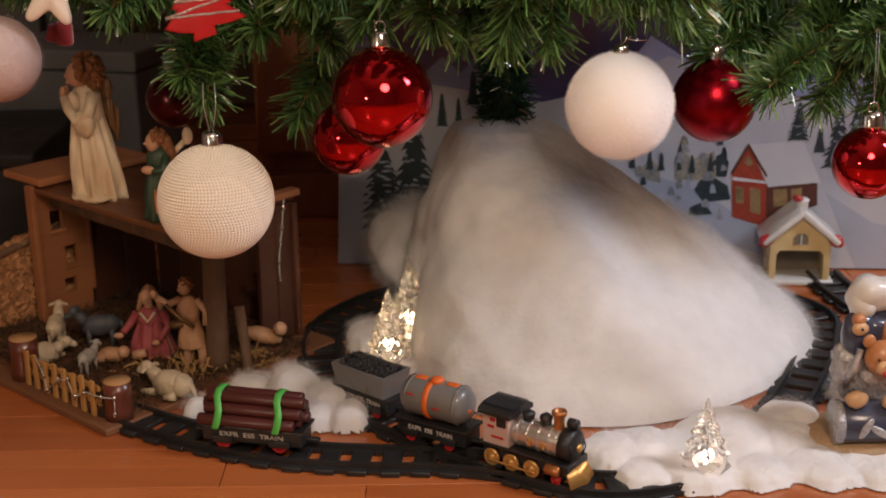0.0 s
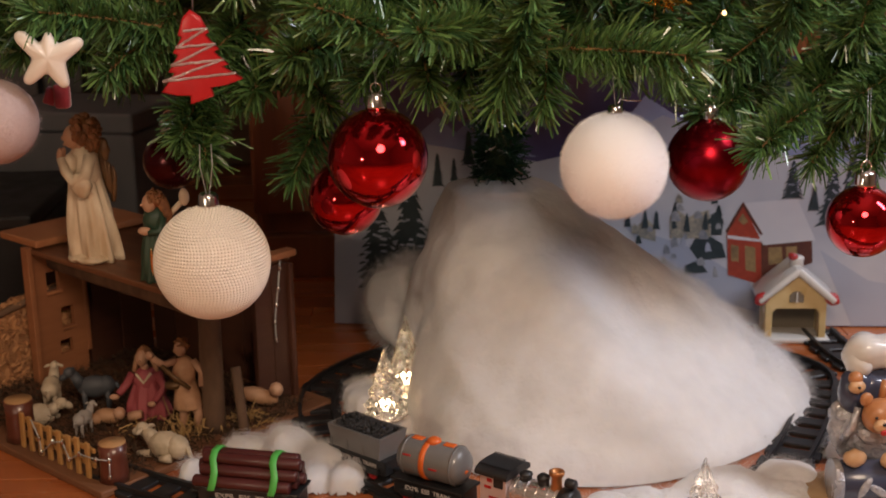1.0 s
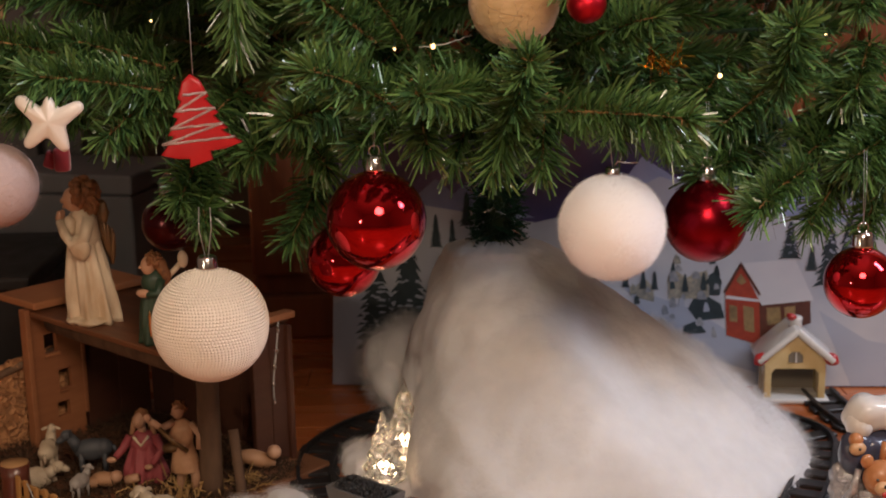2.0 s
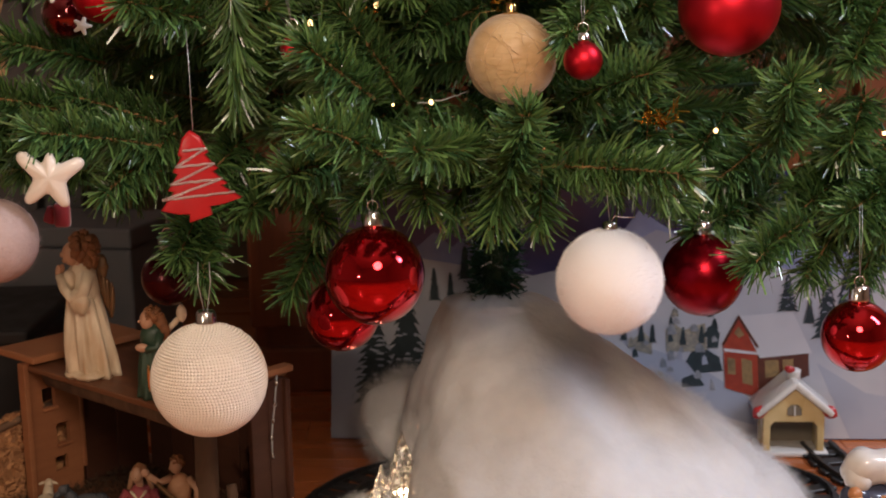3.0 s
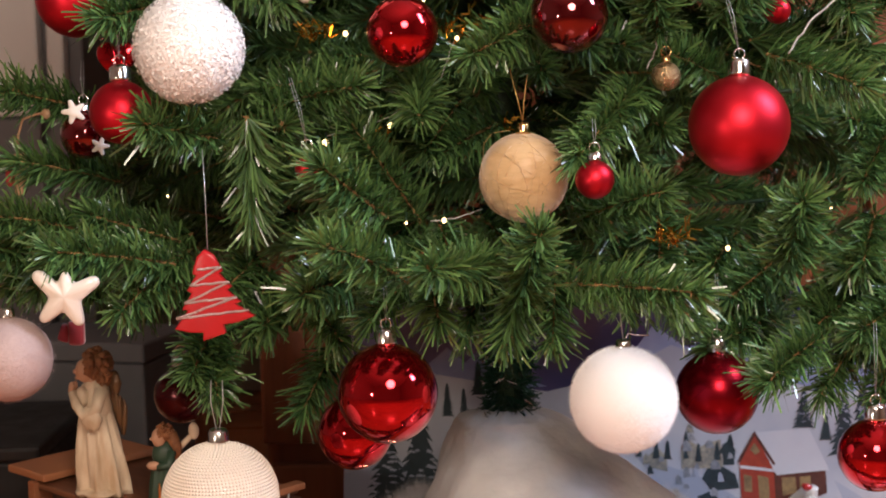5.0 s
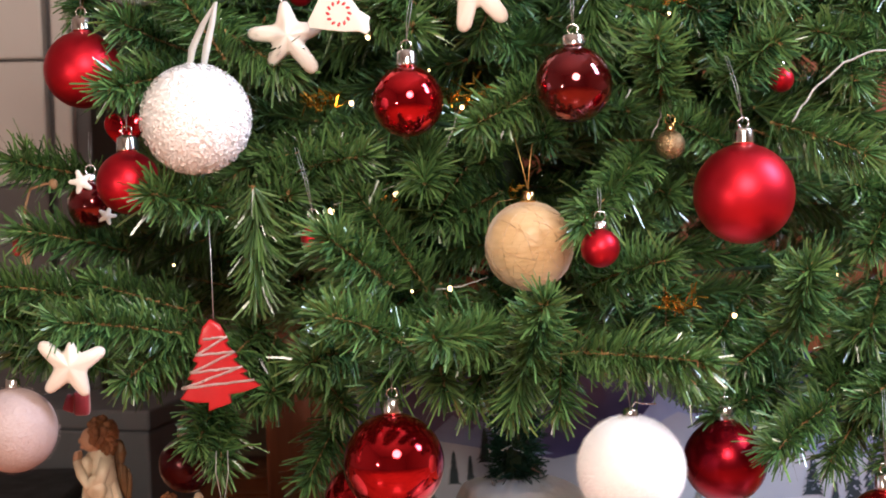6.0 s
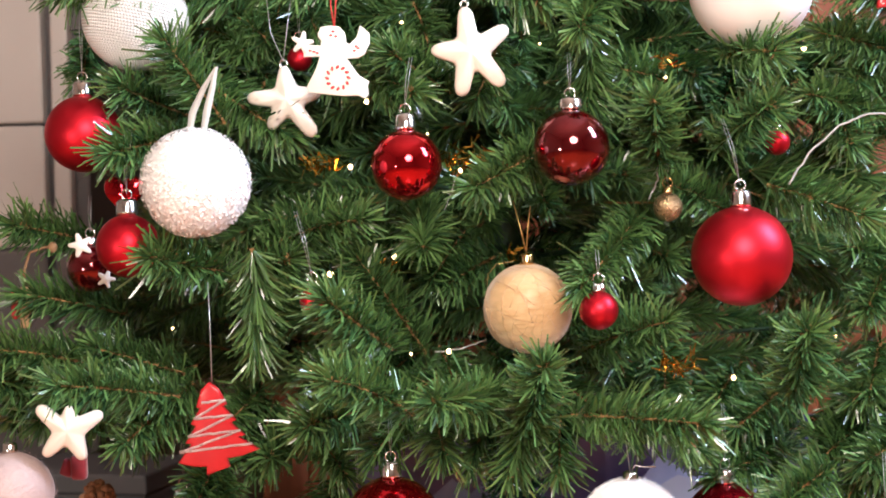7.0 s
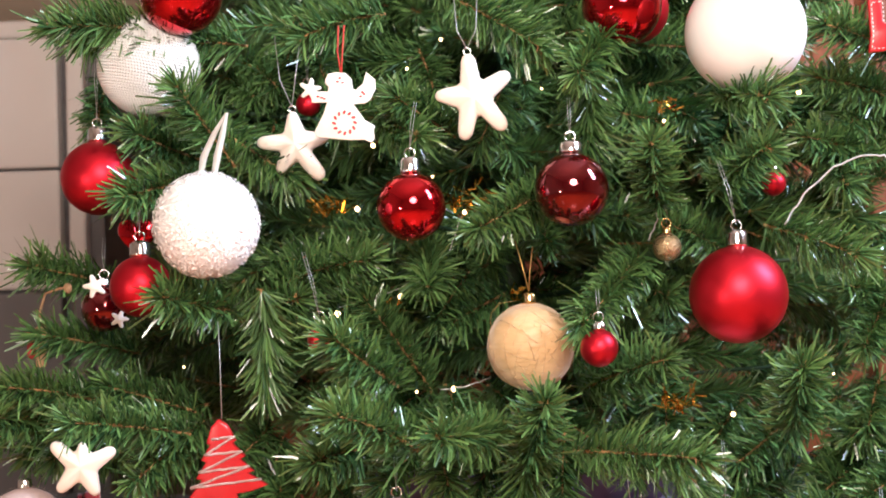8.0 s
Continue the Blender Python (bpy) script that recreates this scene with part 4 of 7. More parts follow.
card_shape('snow_hill', [(-0.118, 0.196), (-0.065, 0.205), (-0.013, 0.220), (0.045, 0.210), (0.116, 0.199), (0.194, 0.217), (0.257, 0.252), (0.309, 0.235), (0.374, 0.215), (0.434, 0.194), (0.505, 0.203), (0.558, 0.186), (0.578, -0.024), (-0.126, 0.001)], CARD_SNOW, 0.001)
card_shape('mountain', [(-0.058, 0.221), (-0.022, 0.230), (0.002, 0.251), (0.023, 0.233), (0.045, 0.255), (0.071, 0.219), (0.116, 0.205), (-0.052, 0.198)], CARD_HILL, 0.0005)
card_shape('mountain', [(0.194, 0.217), (0.237, 0.275), (0.276, 0.249), (0.327, 0.264), (0.387, 0.221), (0.451, 0.233), (0.557, 0.199), (0.559, 0.179), (0.194, 0.191)], CARD_HILL, 0.0005)
card_shape('blue_slope', [(-0.122, 0.102), (-0.067, 0.121), (-0.015, 0.100), (0.038, 0.065), (0.024, 0.002), (-0.126, 0.001)], CARD_SHADE, 0.0015)
card_shape('blue_slope', [(0.216, 0.124), (0.296, 0.096), (0.364, 0.053), (0.373, 0.018), (0.278, 0.048)], CARD_SHADE, 0.0015)
card_shape('blue_slope', [(0.441, 0.094), (0.497, 0.058), (0.572, 0.043), (0.577, -0.013), (0.482, -0.005)], CARD_SHADE, 0.0015)
card_shape('village', [(0.268, 0.134), (0.277, 0.142), (0.289, 0.133), (0.300, 0.138), (0.313, 0.142), (0.316, 0.108), (0.269, 0.108)], CARD_CREAM, 0.002)
card_shape('village', [(0.232, 0.124), (0.242, 0.132), (0.252, 0.122), (0.253, 0.104), (0.233, 0.109)], CARD_CREAM, 0.002)
card_shape('bush', [(0.292, 0.096), (0.298, 0.108), (0.316, 0.110), (0.330, 0.101), (0.333, 0.085), (0.303, 0.081)], CARD_TREE, 0.0024)
card_shape('bush', [(0.315, 0.136), (0.323, 0.141), (0.330, 0.129), (0.328, 0.112), (0.316, 0.112)], CARD_TREE, 0.0024)
card_shape('figure_dark', [(0.287, 0.075), (0.303, 0.082), (0.314, 0.067), (0.287, 0.064)], CARD_TREE, 0.0024)
card_shape('house_front', [(0.334, 0.116), (0.351, 0.149), (0.373, 0.112), (0.376, 0.052), (0.337, 0.064)], CARD_RED, 0.003)
card_shape('house_side', [(0.373, 0.103), (0.431, 0.106), (0.433, 0.079), (0.376, 0.057)], CARD_BROWN, 0.003)
card_shape('house_roof', [(0.351, 0.150), (0.412, 0.155), (0.435, 0.106), (0.376, 0.100)], CARD_WHITE, 0.0036)
card_shape('house_window', [(0.355, 0.100), (0.367, 0.097), (0.369, 0.067), (0.357, 0.070)], CARD_YELLOW, 0.0036)
card_shape('house_window', [(0.339, 0.101), (0.348, 0.099), (0.349, 0.080), (0.340, 0.081)], CARD_YELLOW, 0.0036)
card_shape('house_window', [(0.382, 0.097), (0.397, 0.098), (0.399, 0.079), (0.383, 0.076)], CARD_YELLOW, 0.0036)
card_shape('house_window', [(0.402, 0.098), (0.414, 0.099), (0.415, 0.083), (0.403, 0.080)], CARD_YELLOW, 0.0036)
card_shape('house_gable_light', [(0.346, 0.130), (0.351, 0.138), (0.358, 0.128), (0.352, 0.124)], CARD_YELLOW, 0.0036)
card_shape('house_eave', [(0.332, 0.116), (0.351, 0.152), (0.375, 0.113), (0.372, 0.112), (0.351, 0.146), (0.335, 0.115)], CARD_BROWN, 0.0038)
card_shape('house_trim', [(0.335, 0.112), (0.373, 0.107), (0.373, 0.104), (0.335, 0.108)], CARD_WHITE, 0.0036)
card_tree(-0.032, 0.049, 0.178, 0.040)
card_tree(-0.069, 0.044, 0.145, 0.041)
card_tree(0.001, 0.169, 0.210, 0.009)
card_tree(0.037, 0.194, 0.236, 0.010)
card_tree(0.020, 0.171, 0.204, 0.007)
card_tree(0.406, 0.154, 0.200, 0.014)
card_tree(0.451, 0.121, 0.194, 0.021)
card_tree(0.472, 0.120, 0.204, 0.020)
card_tree(0.431, 0.140, 0.171, 0.009)
card_shape('village', [(0.271, 0.119), (0.271, 0.127), (0.273, 0.133), (0.275, 0.129), (0.277, 0.120)], CARD_TREE, 0.0026)
card_shape('village', [(0.271, 0.097), (0.271, 0.106), (0.274, 0.110), (0.277, 0.108), (0.279, 0.098)], CARD_STREET, 0.00264)
card_shape('village', [(0.262, 0.089), (0.262, 0.097), (0.264, 0.101), (0.268, 0.098), (0.270, 0.089)], CARD_STREET, 0.00268)
card_shape('village', [(0.320, 0.061), (0.320, 0.069), (0.321, 0.075), (0.324, 0.070), (0.326, 0.061)], CARD_STREET, 0.00276)
card_shape('village', [(0.321, 0.134), (0.321, 0.142), (0.323, 0.148), (0.326, 0.144), (0.328, 0.135)], CARD_TREE, 0.0028)
card_shape('village', [(0.321, 0.119), (0.321, 0.124), (0.323, 0.127), (0.326, 0.125), (0.328, 0.120)], CARD_STREET, 0.00284)
card_shape('village', [(0.315, 0.149), (0.316, 0.156), (0.318, 0.160), (0.321, 0.157), (0.323, 0.150)], CARD_TREE, 0.00288)
card_shape('village', [(0.301, 0.077), (0.301, 0.082), (0.305, 0.084), (0.309, 0.082), (0.312, 0.077)], CARD_SHADE, 0.00292)
card_shape('village', [(0.312, 0.125), (0.312, 0.130), (0.315, 0.133), (0.320, 0.131), (0.323, 0.126)], CARD_TREE, 0.00296)
card_shape('village', [(0.284, 0.107), (0.284, 0.111), (0.286, 0.115), (0.288, 0.112), (0.290, 0.107)], CARD_STREET, 0.003)
card_shape('village', [(0.230, 0.101), (0.230, 0.108), (0.232, 0.112), (0.235, 0.110), (0.237, 0.102)], CARD_TREE, 0.00304)
card_shape('village', [(0.282, 0.100), (0.282, 0.105), (0.284, 0.110), (0.287, 0.106), (0.288, 0.100)], CARD_SHADE, 0.00308)
card_shape('village', [(0.231, 0.091), (0.232, 0.096), (0.235, 0.100), (0.239, 0.098), (0.243, 0.091)], CARD_SHADE, 0.00312)
card_shape('village', [(0.302, 0.075), (0.302, 0.082), (0.305, 0.086), (0.308, 0.084), (0.311, 0.076)], CARD_STREET, 0.00316)
card_shape('village', [(0.258, 0.075), (0.259, 0.081), (0.261, 0.085), (0.265, 0.083), (0.267, 0.075)], CARD_CREAM, 0.0032)
card_shape('village', [(0.326, 0.084), (0.326, 0.091), (0.328, 0.096), (0.332, 0.093), (0.334, 0.085)], CARD_TREE, 0.00324)
card_shape('village', [(0.243, 0.116), (0.243, 0.120), (0.245, 0.123), (0.248, 0.121), (0.250, 0.116)], CARD_STREET, 0.00328)
card_shape('village', [(0.275, 0.150), (0.275, 0.156), (0.277, 0.161), (0.281, 0.158), (0.283, 0.150)], CARD_CREAM, 0.00332)
card_shape('village', [(0.296, 0.132), (0.296, 0.138), (0.299, 0.141), (0.303, 0.140), (0.306, 0.132)], CARD_STREET, 0.00336)
card_shape('village', [(0.302, 0.107), (0.302, 0.114), (0.306, 0.119), (0.310, 0.116), (0.314, 0.107)], CARD_STREET, 0.0034)
card_shape('village', [(0.239, 0.079), (0.239, 0.083), (0.242, 0.086), (0.244, 0.084), (0.246, 0.079)], CARD_STREET, 0.00344)
card_shape('village', [(0.271, 0.084), (0.271, 0.088), (0.273, 0.090), (0.276, 0.089), (0.278, 0.084)], CARD_STREET, 0.00356)
card_shape('village', [(0.270, 0.128), (0.270, 0.136), (0.274, 0.142), (0.278, 0.138), (0.281, 0.129)], CARD_STREET, 0.0036)
card_shape('village', [(0.225, 0.113), (0.225, 0.121), (0.228, 0.126), (0.232, 0.122), (0.235, 0.113)], CARD_CREAM, 0.00364)
card_shape('village', [(0.310, 0.092), (0.310, 0.100), (0.312, 0.104), (0.315, 0.101), (0.317, 0.093)], CARD_SHADE, 0.00368)
card_shape('village', [(0.276, 0.141), (0.276, 0.145), (0.279, 0.149), (0.283, 0.146), (0.285, 0.141)], CARD_STREET, 0.00376)
card_tree(0.220, 0.121, 0.144, 0.006)
card_tree(0.240, 0.119, 0.142, 0.006)
card_tree(0.253, 0.118, 0.141, 0.006)
card_tree(0.274, 0.128, 0.151, 0.006)
card_tree(0.288, 0.115, 0.138, 0.006)
card_tree(0.309, 0.117, 0.140, 0.006)
card_tree(0.324, 0.126, 0.148, 0.006)


# ---- flat and small ornaments ----
def star_outline(r, inner, rot=0.0, lengths=(1, 1, 1, 1, 1), angles=(90, 162, 234, 306, 378)):
    """Five blunt arms: their directions in degrees and their relative lengths."""
    pts = []
    for k in range(5):
        a = math.radians(angles[k]) + rot
        b = math.radians(angles[(k + 1) % 5] + (360 if k == 4 else 0)) + rot
        q = r * lengths[k]
        for w, f in ((-0.20, 0.86), (-0.12, 0.96), (-0.04, 1.0), (0.04, 1.0), (0.12, 0.96), (0.20, 0.86)):
            pts.append((q * f * math.cos(a + w), q * f * math.sin(a + w)))
        m = (a + b) / 2
        for w in (-0.10, 0.10):
            pts.append((inner * math.cos(m + w), inner * math.sin(m + w)))
    return pts


def puffed(outline, thick):
    """A body with rounded rims that swells to a soft ridge along each arm."""
    bm = bmesh.new()
    n = len(outline)
    rim = [bm.verts.new((x, 0, z)) for x, z in outline]
    for sign in (-1, 1):
        ls = [rim] + [[bm.verts.new((x * s, sign * thick / 2 * y, z * s)) for x, z in outline] for s, y in ((0.985, 0.26), (0.94, 0.46), (0.84, 0.62), (0.66, 0.78), (0.42, 0.92), (0.2, 1.02))]
        for a, b in zip(ls, ls[1:]):
            for i in range(n):
                bm.faces.new((a[i], a[(i + 1) % n], b[(i + 1) % n], b[i]))
        c = bm.verts.new((0, sign * thick / 2 * 1.06, 0))
        for i in range(n):
            bm.faces.new((ls[-1][i], ls[-1][(i + 1) % n], c))
    bmesh.ops.recalc_face_normals(bm, faces=bm.faces)
    return bm


def hung_star(where, r, label, angles, lengths, thick=0.016, turn=0.0, string=(), inner=0.46):
    t = thing("star_ornament", label, "star ornament", where, turn, "ceramic stars")
    part("star", puffed(star_outline(r, r * inner, 0, lengths, angles), thick), CERAMIC, t)
    a = math.radians(angles[0])
    top = Vector((r * lengths[0] * math.cos(a), 0, r * lengths[0] * math.sin(a) + 0.002))
    if string:
        part("eyelet", ring_bm(top, 0.003, 0.0008), SILVER, t, "silver ring")
        for p in string:
            part("thread", rope([top + Vector(q) for q in p], 0.0004, 5), THREAD, t)
    return t


hung_star((-0.2922, 1.03, 0.3915), 0.0288, "white glazed ceramic star under a needle twig", (88, 141, 225, 296, 385), (0.66, 1.04, 0.94, 0.90, 1.0), turn=6)
hung_star((0.0262, 1.10, 0.6815), 0.0370, "large white ceramic star on a silver wire", (97, 176, 255, 313.5, 392), (1.0, 0.88, 1.0, 1.03, 0.98), string=[[(0, 0, 0.002), (-0.008, 0, 0.018), (-0.010, 0.004, 0.050)], [(0, 0, 0.002), (0.008, 0, 0.018), (0.010, 0.004, 0.050)]])
hung_star((-0.1290, 1.14, 0.650), 0.034, "cream ceramic star half behind a wooden angel", (95, 175, 236, 306, 373), (0.86, 1.0, 0.85, 1.12, 0.86), thick=0.020, string=[[(0, 0, 0.002), (-0.010, 0, 0.026), (-0.014, 0.003, 0.065)], [(0, 0, 0.002), (0.004, 0, 0.03), (0.009, 0.003, 0.065)]])

# red fir-shaped ornament with glitter zigzag
t = thing("fir_ornament", "red glazed fir-shaped ornament with silver glitter zigzag lines", "ornament", (-0.1845, 1.05, 0.389))
half = [(0.0, 0.0345), (0.007, 0.029), (0.0125, 0.016), (0.0095, 0.0145), (0.0185, 0.003), (0.0145, 0.001), (0.0245, -0.0095), (0.0195, -0.0105), (0.0345, -0.0215), (0.020, -0.0255), (0.009, -0.0262), (0.010, -0.033)]
outline = half + [(-x * (0.93 if z > -0.02 else 0.87), z - 0.002 * (z < 0) - (0.003 if z < -0.018 else 0)) for x, z in half[::-1][:-1]]
part("body", prism(outline, 0.008, pose(0, 0, 0, 0, -4, 0), 0.0022, 3), RED_FELT, t)
GLIT_LINE = mat("silver_glitter", (0.75, 0.66, 0.62), (0.45, 0.30, 0.30), 0.35, metal=0.5, scale=900, bump=1.0)
zig = [(-0.008, 0.0185, 0.011, 0.0205), (0.011, 0.0205, -0.014, 0.006), (-0.014, 0.006, 0.0165, 0.0085), (0.0165, 0.0085, -0.019, -0.0075), (-0.019, -0.0075, 0.022, -0.0035), (0.022, -0.0035, -0.026, -0.020), (-0.026, -0.020, 0.031, -0.0140)]
for x0, z0, x1, z1 in zig:
    bm = bmesh.new()
    g = random.Random(int(z0 * 1e5))
    pts = [Vector((x0 + (x1 - x0) * k / 10, -0.0042, z0 + (z1 - z0) * k / 10 + g.uniform(-0.0004, 0.0004))) for k in range(11)]
    part("glitter_line", tube(bm, pts, 0.0011, 6), GLIT_LINE, t)
part("thread", rope([(0, 0, 0.034), (-0.0005, 0.002, 0.075), (-0.002, 0.006, 0.112)], 0.0004, 5), THREAD, t)

# flat wooden angel figure, plain shape
t = thing("wooden_angel", "flat white wooden angel ornament with red ornaments on a red cord", "ornament", (-0.0846, 1.10, 0.678))
body = [(-0.003, 0.028), (-0.011, 0.027), (-0.0135, 0.022), (-0.0135, 0.019), (-0.011, 0.016), (-0.0115, 0.012), (-0.022, 0.0125), (-0.0265, 0.0155), (-0.028, 0.011), (-0.0255, 0.006), (-0.0255, 0.003), (-0.0125, 0.003), (-0.0155, -0.006), (-0.0235, -0.021), (-0.022, -0.026), (0.006, -0.0295), (0.018, -0.0295), (0.024, -0.0325), (0.0265, -0.0285), (0.026, -0.022), (0.027, -0.018), (0.019, -0.013), (0.0095, 0.001), (0.019, 0.001), (0.024, 0.004), (0.0285, 0.013), (0.0285, 0.021), (0.021, 0.0275), (0.018, 0.018), (0.012, 0.0125), (0.0095, 0.014), (0.0085, 0.022), (0.004, 0.027)]
part("body", prism(body, 0.004, None, 0.0006, 2), WOOD_WHITE, t)
part("star", prism([(x - 0.0265, z + 0.0145) for x, z in star_outline(0.0095, 0.0045, -0.2)], 0.0045, None, 0.0004, 1), WOOD_WHITE, t)
bm = bmesh.new()
for k in range(12):
    a = 6.283 * k / 12
    blob(bm, (0.0018 + 0.0088 * math.cos(a), -0.0022, -0.0148 + 0.0088 * math.sin(a)), 0.0013, 1.5, 0.25, 0.9, 8, 6, (0, -math.degrees(a) + 30, 0))
for x, z in ((-0.017, 0.007), (-0.020, 0.008), (-0.0145, 0.006), (0.016, 0.007), (0.019, 0.009), (0.0175, 0.0105), (-0.003, 0.020), (0.001, 0.019), (-0.001, 0.023)):
    blob(bm, (x, -0.0022, z), 0.0010, 1.4, 0.25, 0.9, 8, 6)
part("pattern", bm, RED_PAINT, t, "small red painted pattern")
for s in (-1, 1):
    part("cord", rope([(0.000, 0, 0.025), (s * 0.002 - 0.0005, 0, 0.045), (s * 0.0025 + 0.001, 0.003, 0.068)], 0.0007, 5), THREAD_RED, t)

# red felt shape with white stitching at the top of the view
t = thing("felt_ornament", "red felt ornament with white stitched edge", "ornament", (0.3745, 1.10, 0.7275))
o = [(-0.016, 0.026), (-0.005, 0.027), (-0.004, 0.006), (0.006, 0.004), (0.012, 0.010), (0.018, 0.0), (0.012, -0.014), (-0.004, -0.0185), (-0.0165, -0.019), (-0.0145, -0.004)]
part("felt", prism(o, 0.005, None, 0.0012, 2), RED_FELT, t)
for (x0, z0), (x1, z1) in zip(o, o[1:] + o[:1]):
    k = max(1, int(math.hypot(x1 - x0, z1 - z0) / 0.004))
    for i in range(k):
        s0, s1 = (i + 0.2) / k, (i + 0.7) / k
        part("stitch", rope([(0.86 * (x0 + (x1 - x0) * s), -0.0028, 0.86 * (z0 + (z1 - z0) * s)) for s in (s0, s1)], 0.0004, 4), WOOD_WHITE, t)
part("cord", rope([(-0.010, 0, 0.026), (-0.012, 0.002, 0.05), (-0.012, 0.004, 0.08)], 0.0007, 5), THREAD_RED, t)

# dark red ball with white star shapes, red heart, tassel, wooden pendant
t = hung_ball((-0.3022, 1.15, 0.5123), 0.0205, RED_DEEP, "dark red glass ball with little white stars", string=0.03, cap_w=0.005, cap_h=0.006)
for x, z, s, rt in ((-0.004, 0.020, 0.0105, 0.3), (0.0165, -0.009, 0.008, 0.9)):
    part("white_star", prism([(px_ + x, pz_ + z) for px_, pz_ in star_outline(s, s * 0.5, rt)], 0.003, pose(0, -0.016, 0), 0.0006, 1), WOOD_WHITE, t)
t = thing("heart_ornament", "red glass heart with a pale rim", "ornament", (-0.2601, 1.1000, 0.5737))
bm = puffed([(0.0165 * math.sin(a) ** 3, 0.0012 * (13 * math.cos(a) - 5 * math.cos(2 * a) - 2 * math.cos(3 * a) - math.cos(4 * a))) for a in [6.283 * k / 30 for k in range(30)]], 0.012)
part("heart", bm, RED_SHINY, t)
part("thread", rope([(0, 0, 0.006), (0.001, 0, 0.03), (0.002, 0.002, 0.05)], 0.0004, 5), THREAD, t)
t = thing("red_tassel", "small dark red velvet ornament behind a white star", "ornament", (-0.3018, 1.08, 0.354))
bm = box(0.013, 0.010, 0.020, (0.003, 0, -0.010), 0.003)
add_box(bm, 0.010, 0.009, 0.014, pose(-0.006, 0.001, 0.0, 0, 20, 0), 0.002)
part("velvet", bm, mat("red_velvet", (0.25, 0.006, 0.015), (0.16, 0.004, 0.01), 0.8, scale=200, sheen=0.5), t)
part("thread", rope([(0, 0, 0.008), (0, 0.002, 0.04), (0, 0.01, 0.06)], 0.0005, 5), THREAD_RED, t)
t = thing("wooden_pendant", "small wooden pendant with a red side on a brown cord", "ornament", (-0.3654, 1.16, 0.478))
ROPE = mat("jute_cord", (0.36, 0.22, 0.11), (0.26, 0.15, 0.07), 0.85, scale=700, bump=0.8)
part("block", box(0.0085, 0.008, 0.036, (0.003, 0, -0.016), 0.002), mat("pale_wood", (0.55, 0.36, 0.20), (0.44, 0.27, 0.14), 0.6, scale=120, stretch=(1, 1, 0.2)), t)
part("red_side", box(0.006, 0.008, 0.024, (-0.0055, 0, -0.008), 0.0015), RED_PAINT, t)
part("cord", rope([(0.002, 0, 0.018), (0.003, 0, 0.034), (0.008, 0, 0.049), (0.020, 0.002, 0.053), (0.030, 0.006, 0.054)], 0.0013, 6), ROPE, t)
part("knot", blob(bmesh.new(), (0.028, 0, 0.053), 0.004, 1, 0.8, 1.2, 10, 8), ROPE, t)

# ---- fairy lights and gold tinsel ----
lights = thing("fairy_lights", "string of tiny warm white lights on clear wire", "fairy lights", TRUNK)


def bulb(x, y, z, r=0.0019):
    r *= 0.78
    b = part("bulb", blob(bmesh.new(), Vector((x, y, z)) - TRUNK, r, 1, 1, 1.1, 10, 8), BULB, lights, "small glowing bulb")
    part("socket", rope([Vector((x, y + 0.001, z + 0.002)) - TRUNK, Vector((x, y + 0.010, z + 0.008)) - TRUNK], 0.0012, 6), PVC_DARK, b)


bulb(-0.0005, 1.17, 0.7428)
bulb(-0.0638, 1.17, 0.6499, 0.0026)
bulb(-0.0795, 1.17, 0.5939, 0.0028)
bulb(-0.0428, 1.16, 0.5148, 0.0032)
bulb(-0.0984, 1.155, 0.5015, 0.0034)
bulb(0.016, 1.17, 0.5879, 0.0024)
bulb(0.3165, 1.17, 0.6858, 0.0028)
bulb(0.2458, 1.155, 0.4030, 0.0026)
bulb(0.0017, 1.155, 0.4325, 0.0028)
bulb(-0.2045, 1.13, 0.529, 0.0016)
bulb(-0.0315, 1.17, 0.7176, 0.0018)
bulb(0.1959, 1.17, 0.6639, 0.0018)
bulb(0.336, 1.16, 0.4357, 0.0013)
bulb(0.2901, 1.15, 0.4085, 0.0014)
bulb(-0.2383, 1.17, 0.4577, 0.0014)
bulb(-0.0896, 1.16, 0.4047, 0.0024)
bulb(0.3964, 1.17, 0.396, 0.0024)
bulb(-0.1186, 1.17, 0.4177, 0.0014)
bulb(-0.0311, 1.16, 0.4305, 0.0016)
bulb(-0.012, 1.19, 0.622, 0.0014)
bulb(0.09, 1.2, 0.70, 0.0014)


def wire(pts, r=0.0009):
    g = random.Random(int(pts[0][0] * 1e4))
    fine = []
    for a, b in zip(pts, pts[1:]):
        fine += [Vector(a).lerp(Vector(b), k / 6) + Vector((g.uniform(-1, 1), g.uniform(-1, 1), g.uniform(-1, 1))) * 0.0006 for k in range(6)]
    part("wire", rope([p - TRUNK for p in fine + [Vector(pts[-1])]], r, 6), WIRE, lights, "twisted clear wire")


wire([(0.283, 1.10, 0.566), (0.300, 1.10, 0.592), (0.325, 1.10, 0.613), (0.347, 1.10, 0.622), (0.368, 1.10, 0.622), (0.378, 1.10, 0.612), (0.374, 1.11, 0.64)])
wire([(-0.01, 1.165, 0.431), (0.015, 1.165, 0.434), (0.035, 1.17, 0.440)], 0.0006)
wire([(-0.099, 1.165, 0.507), (-0.07, 1.19, 0.512), (-0.043, 1.17, 0.522), (0.0, 1.2, 0.55), (0.016, 1.18, 0.592)], 0.0005)
wire([(0.176, 1.15, 0.558), (0.184, 1.15, 0.575), (0.182, 1.15, 0.590)], 0.0006)

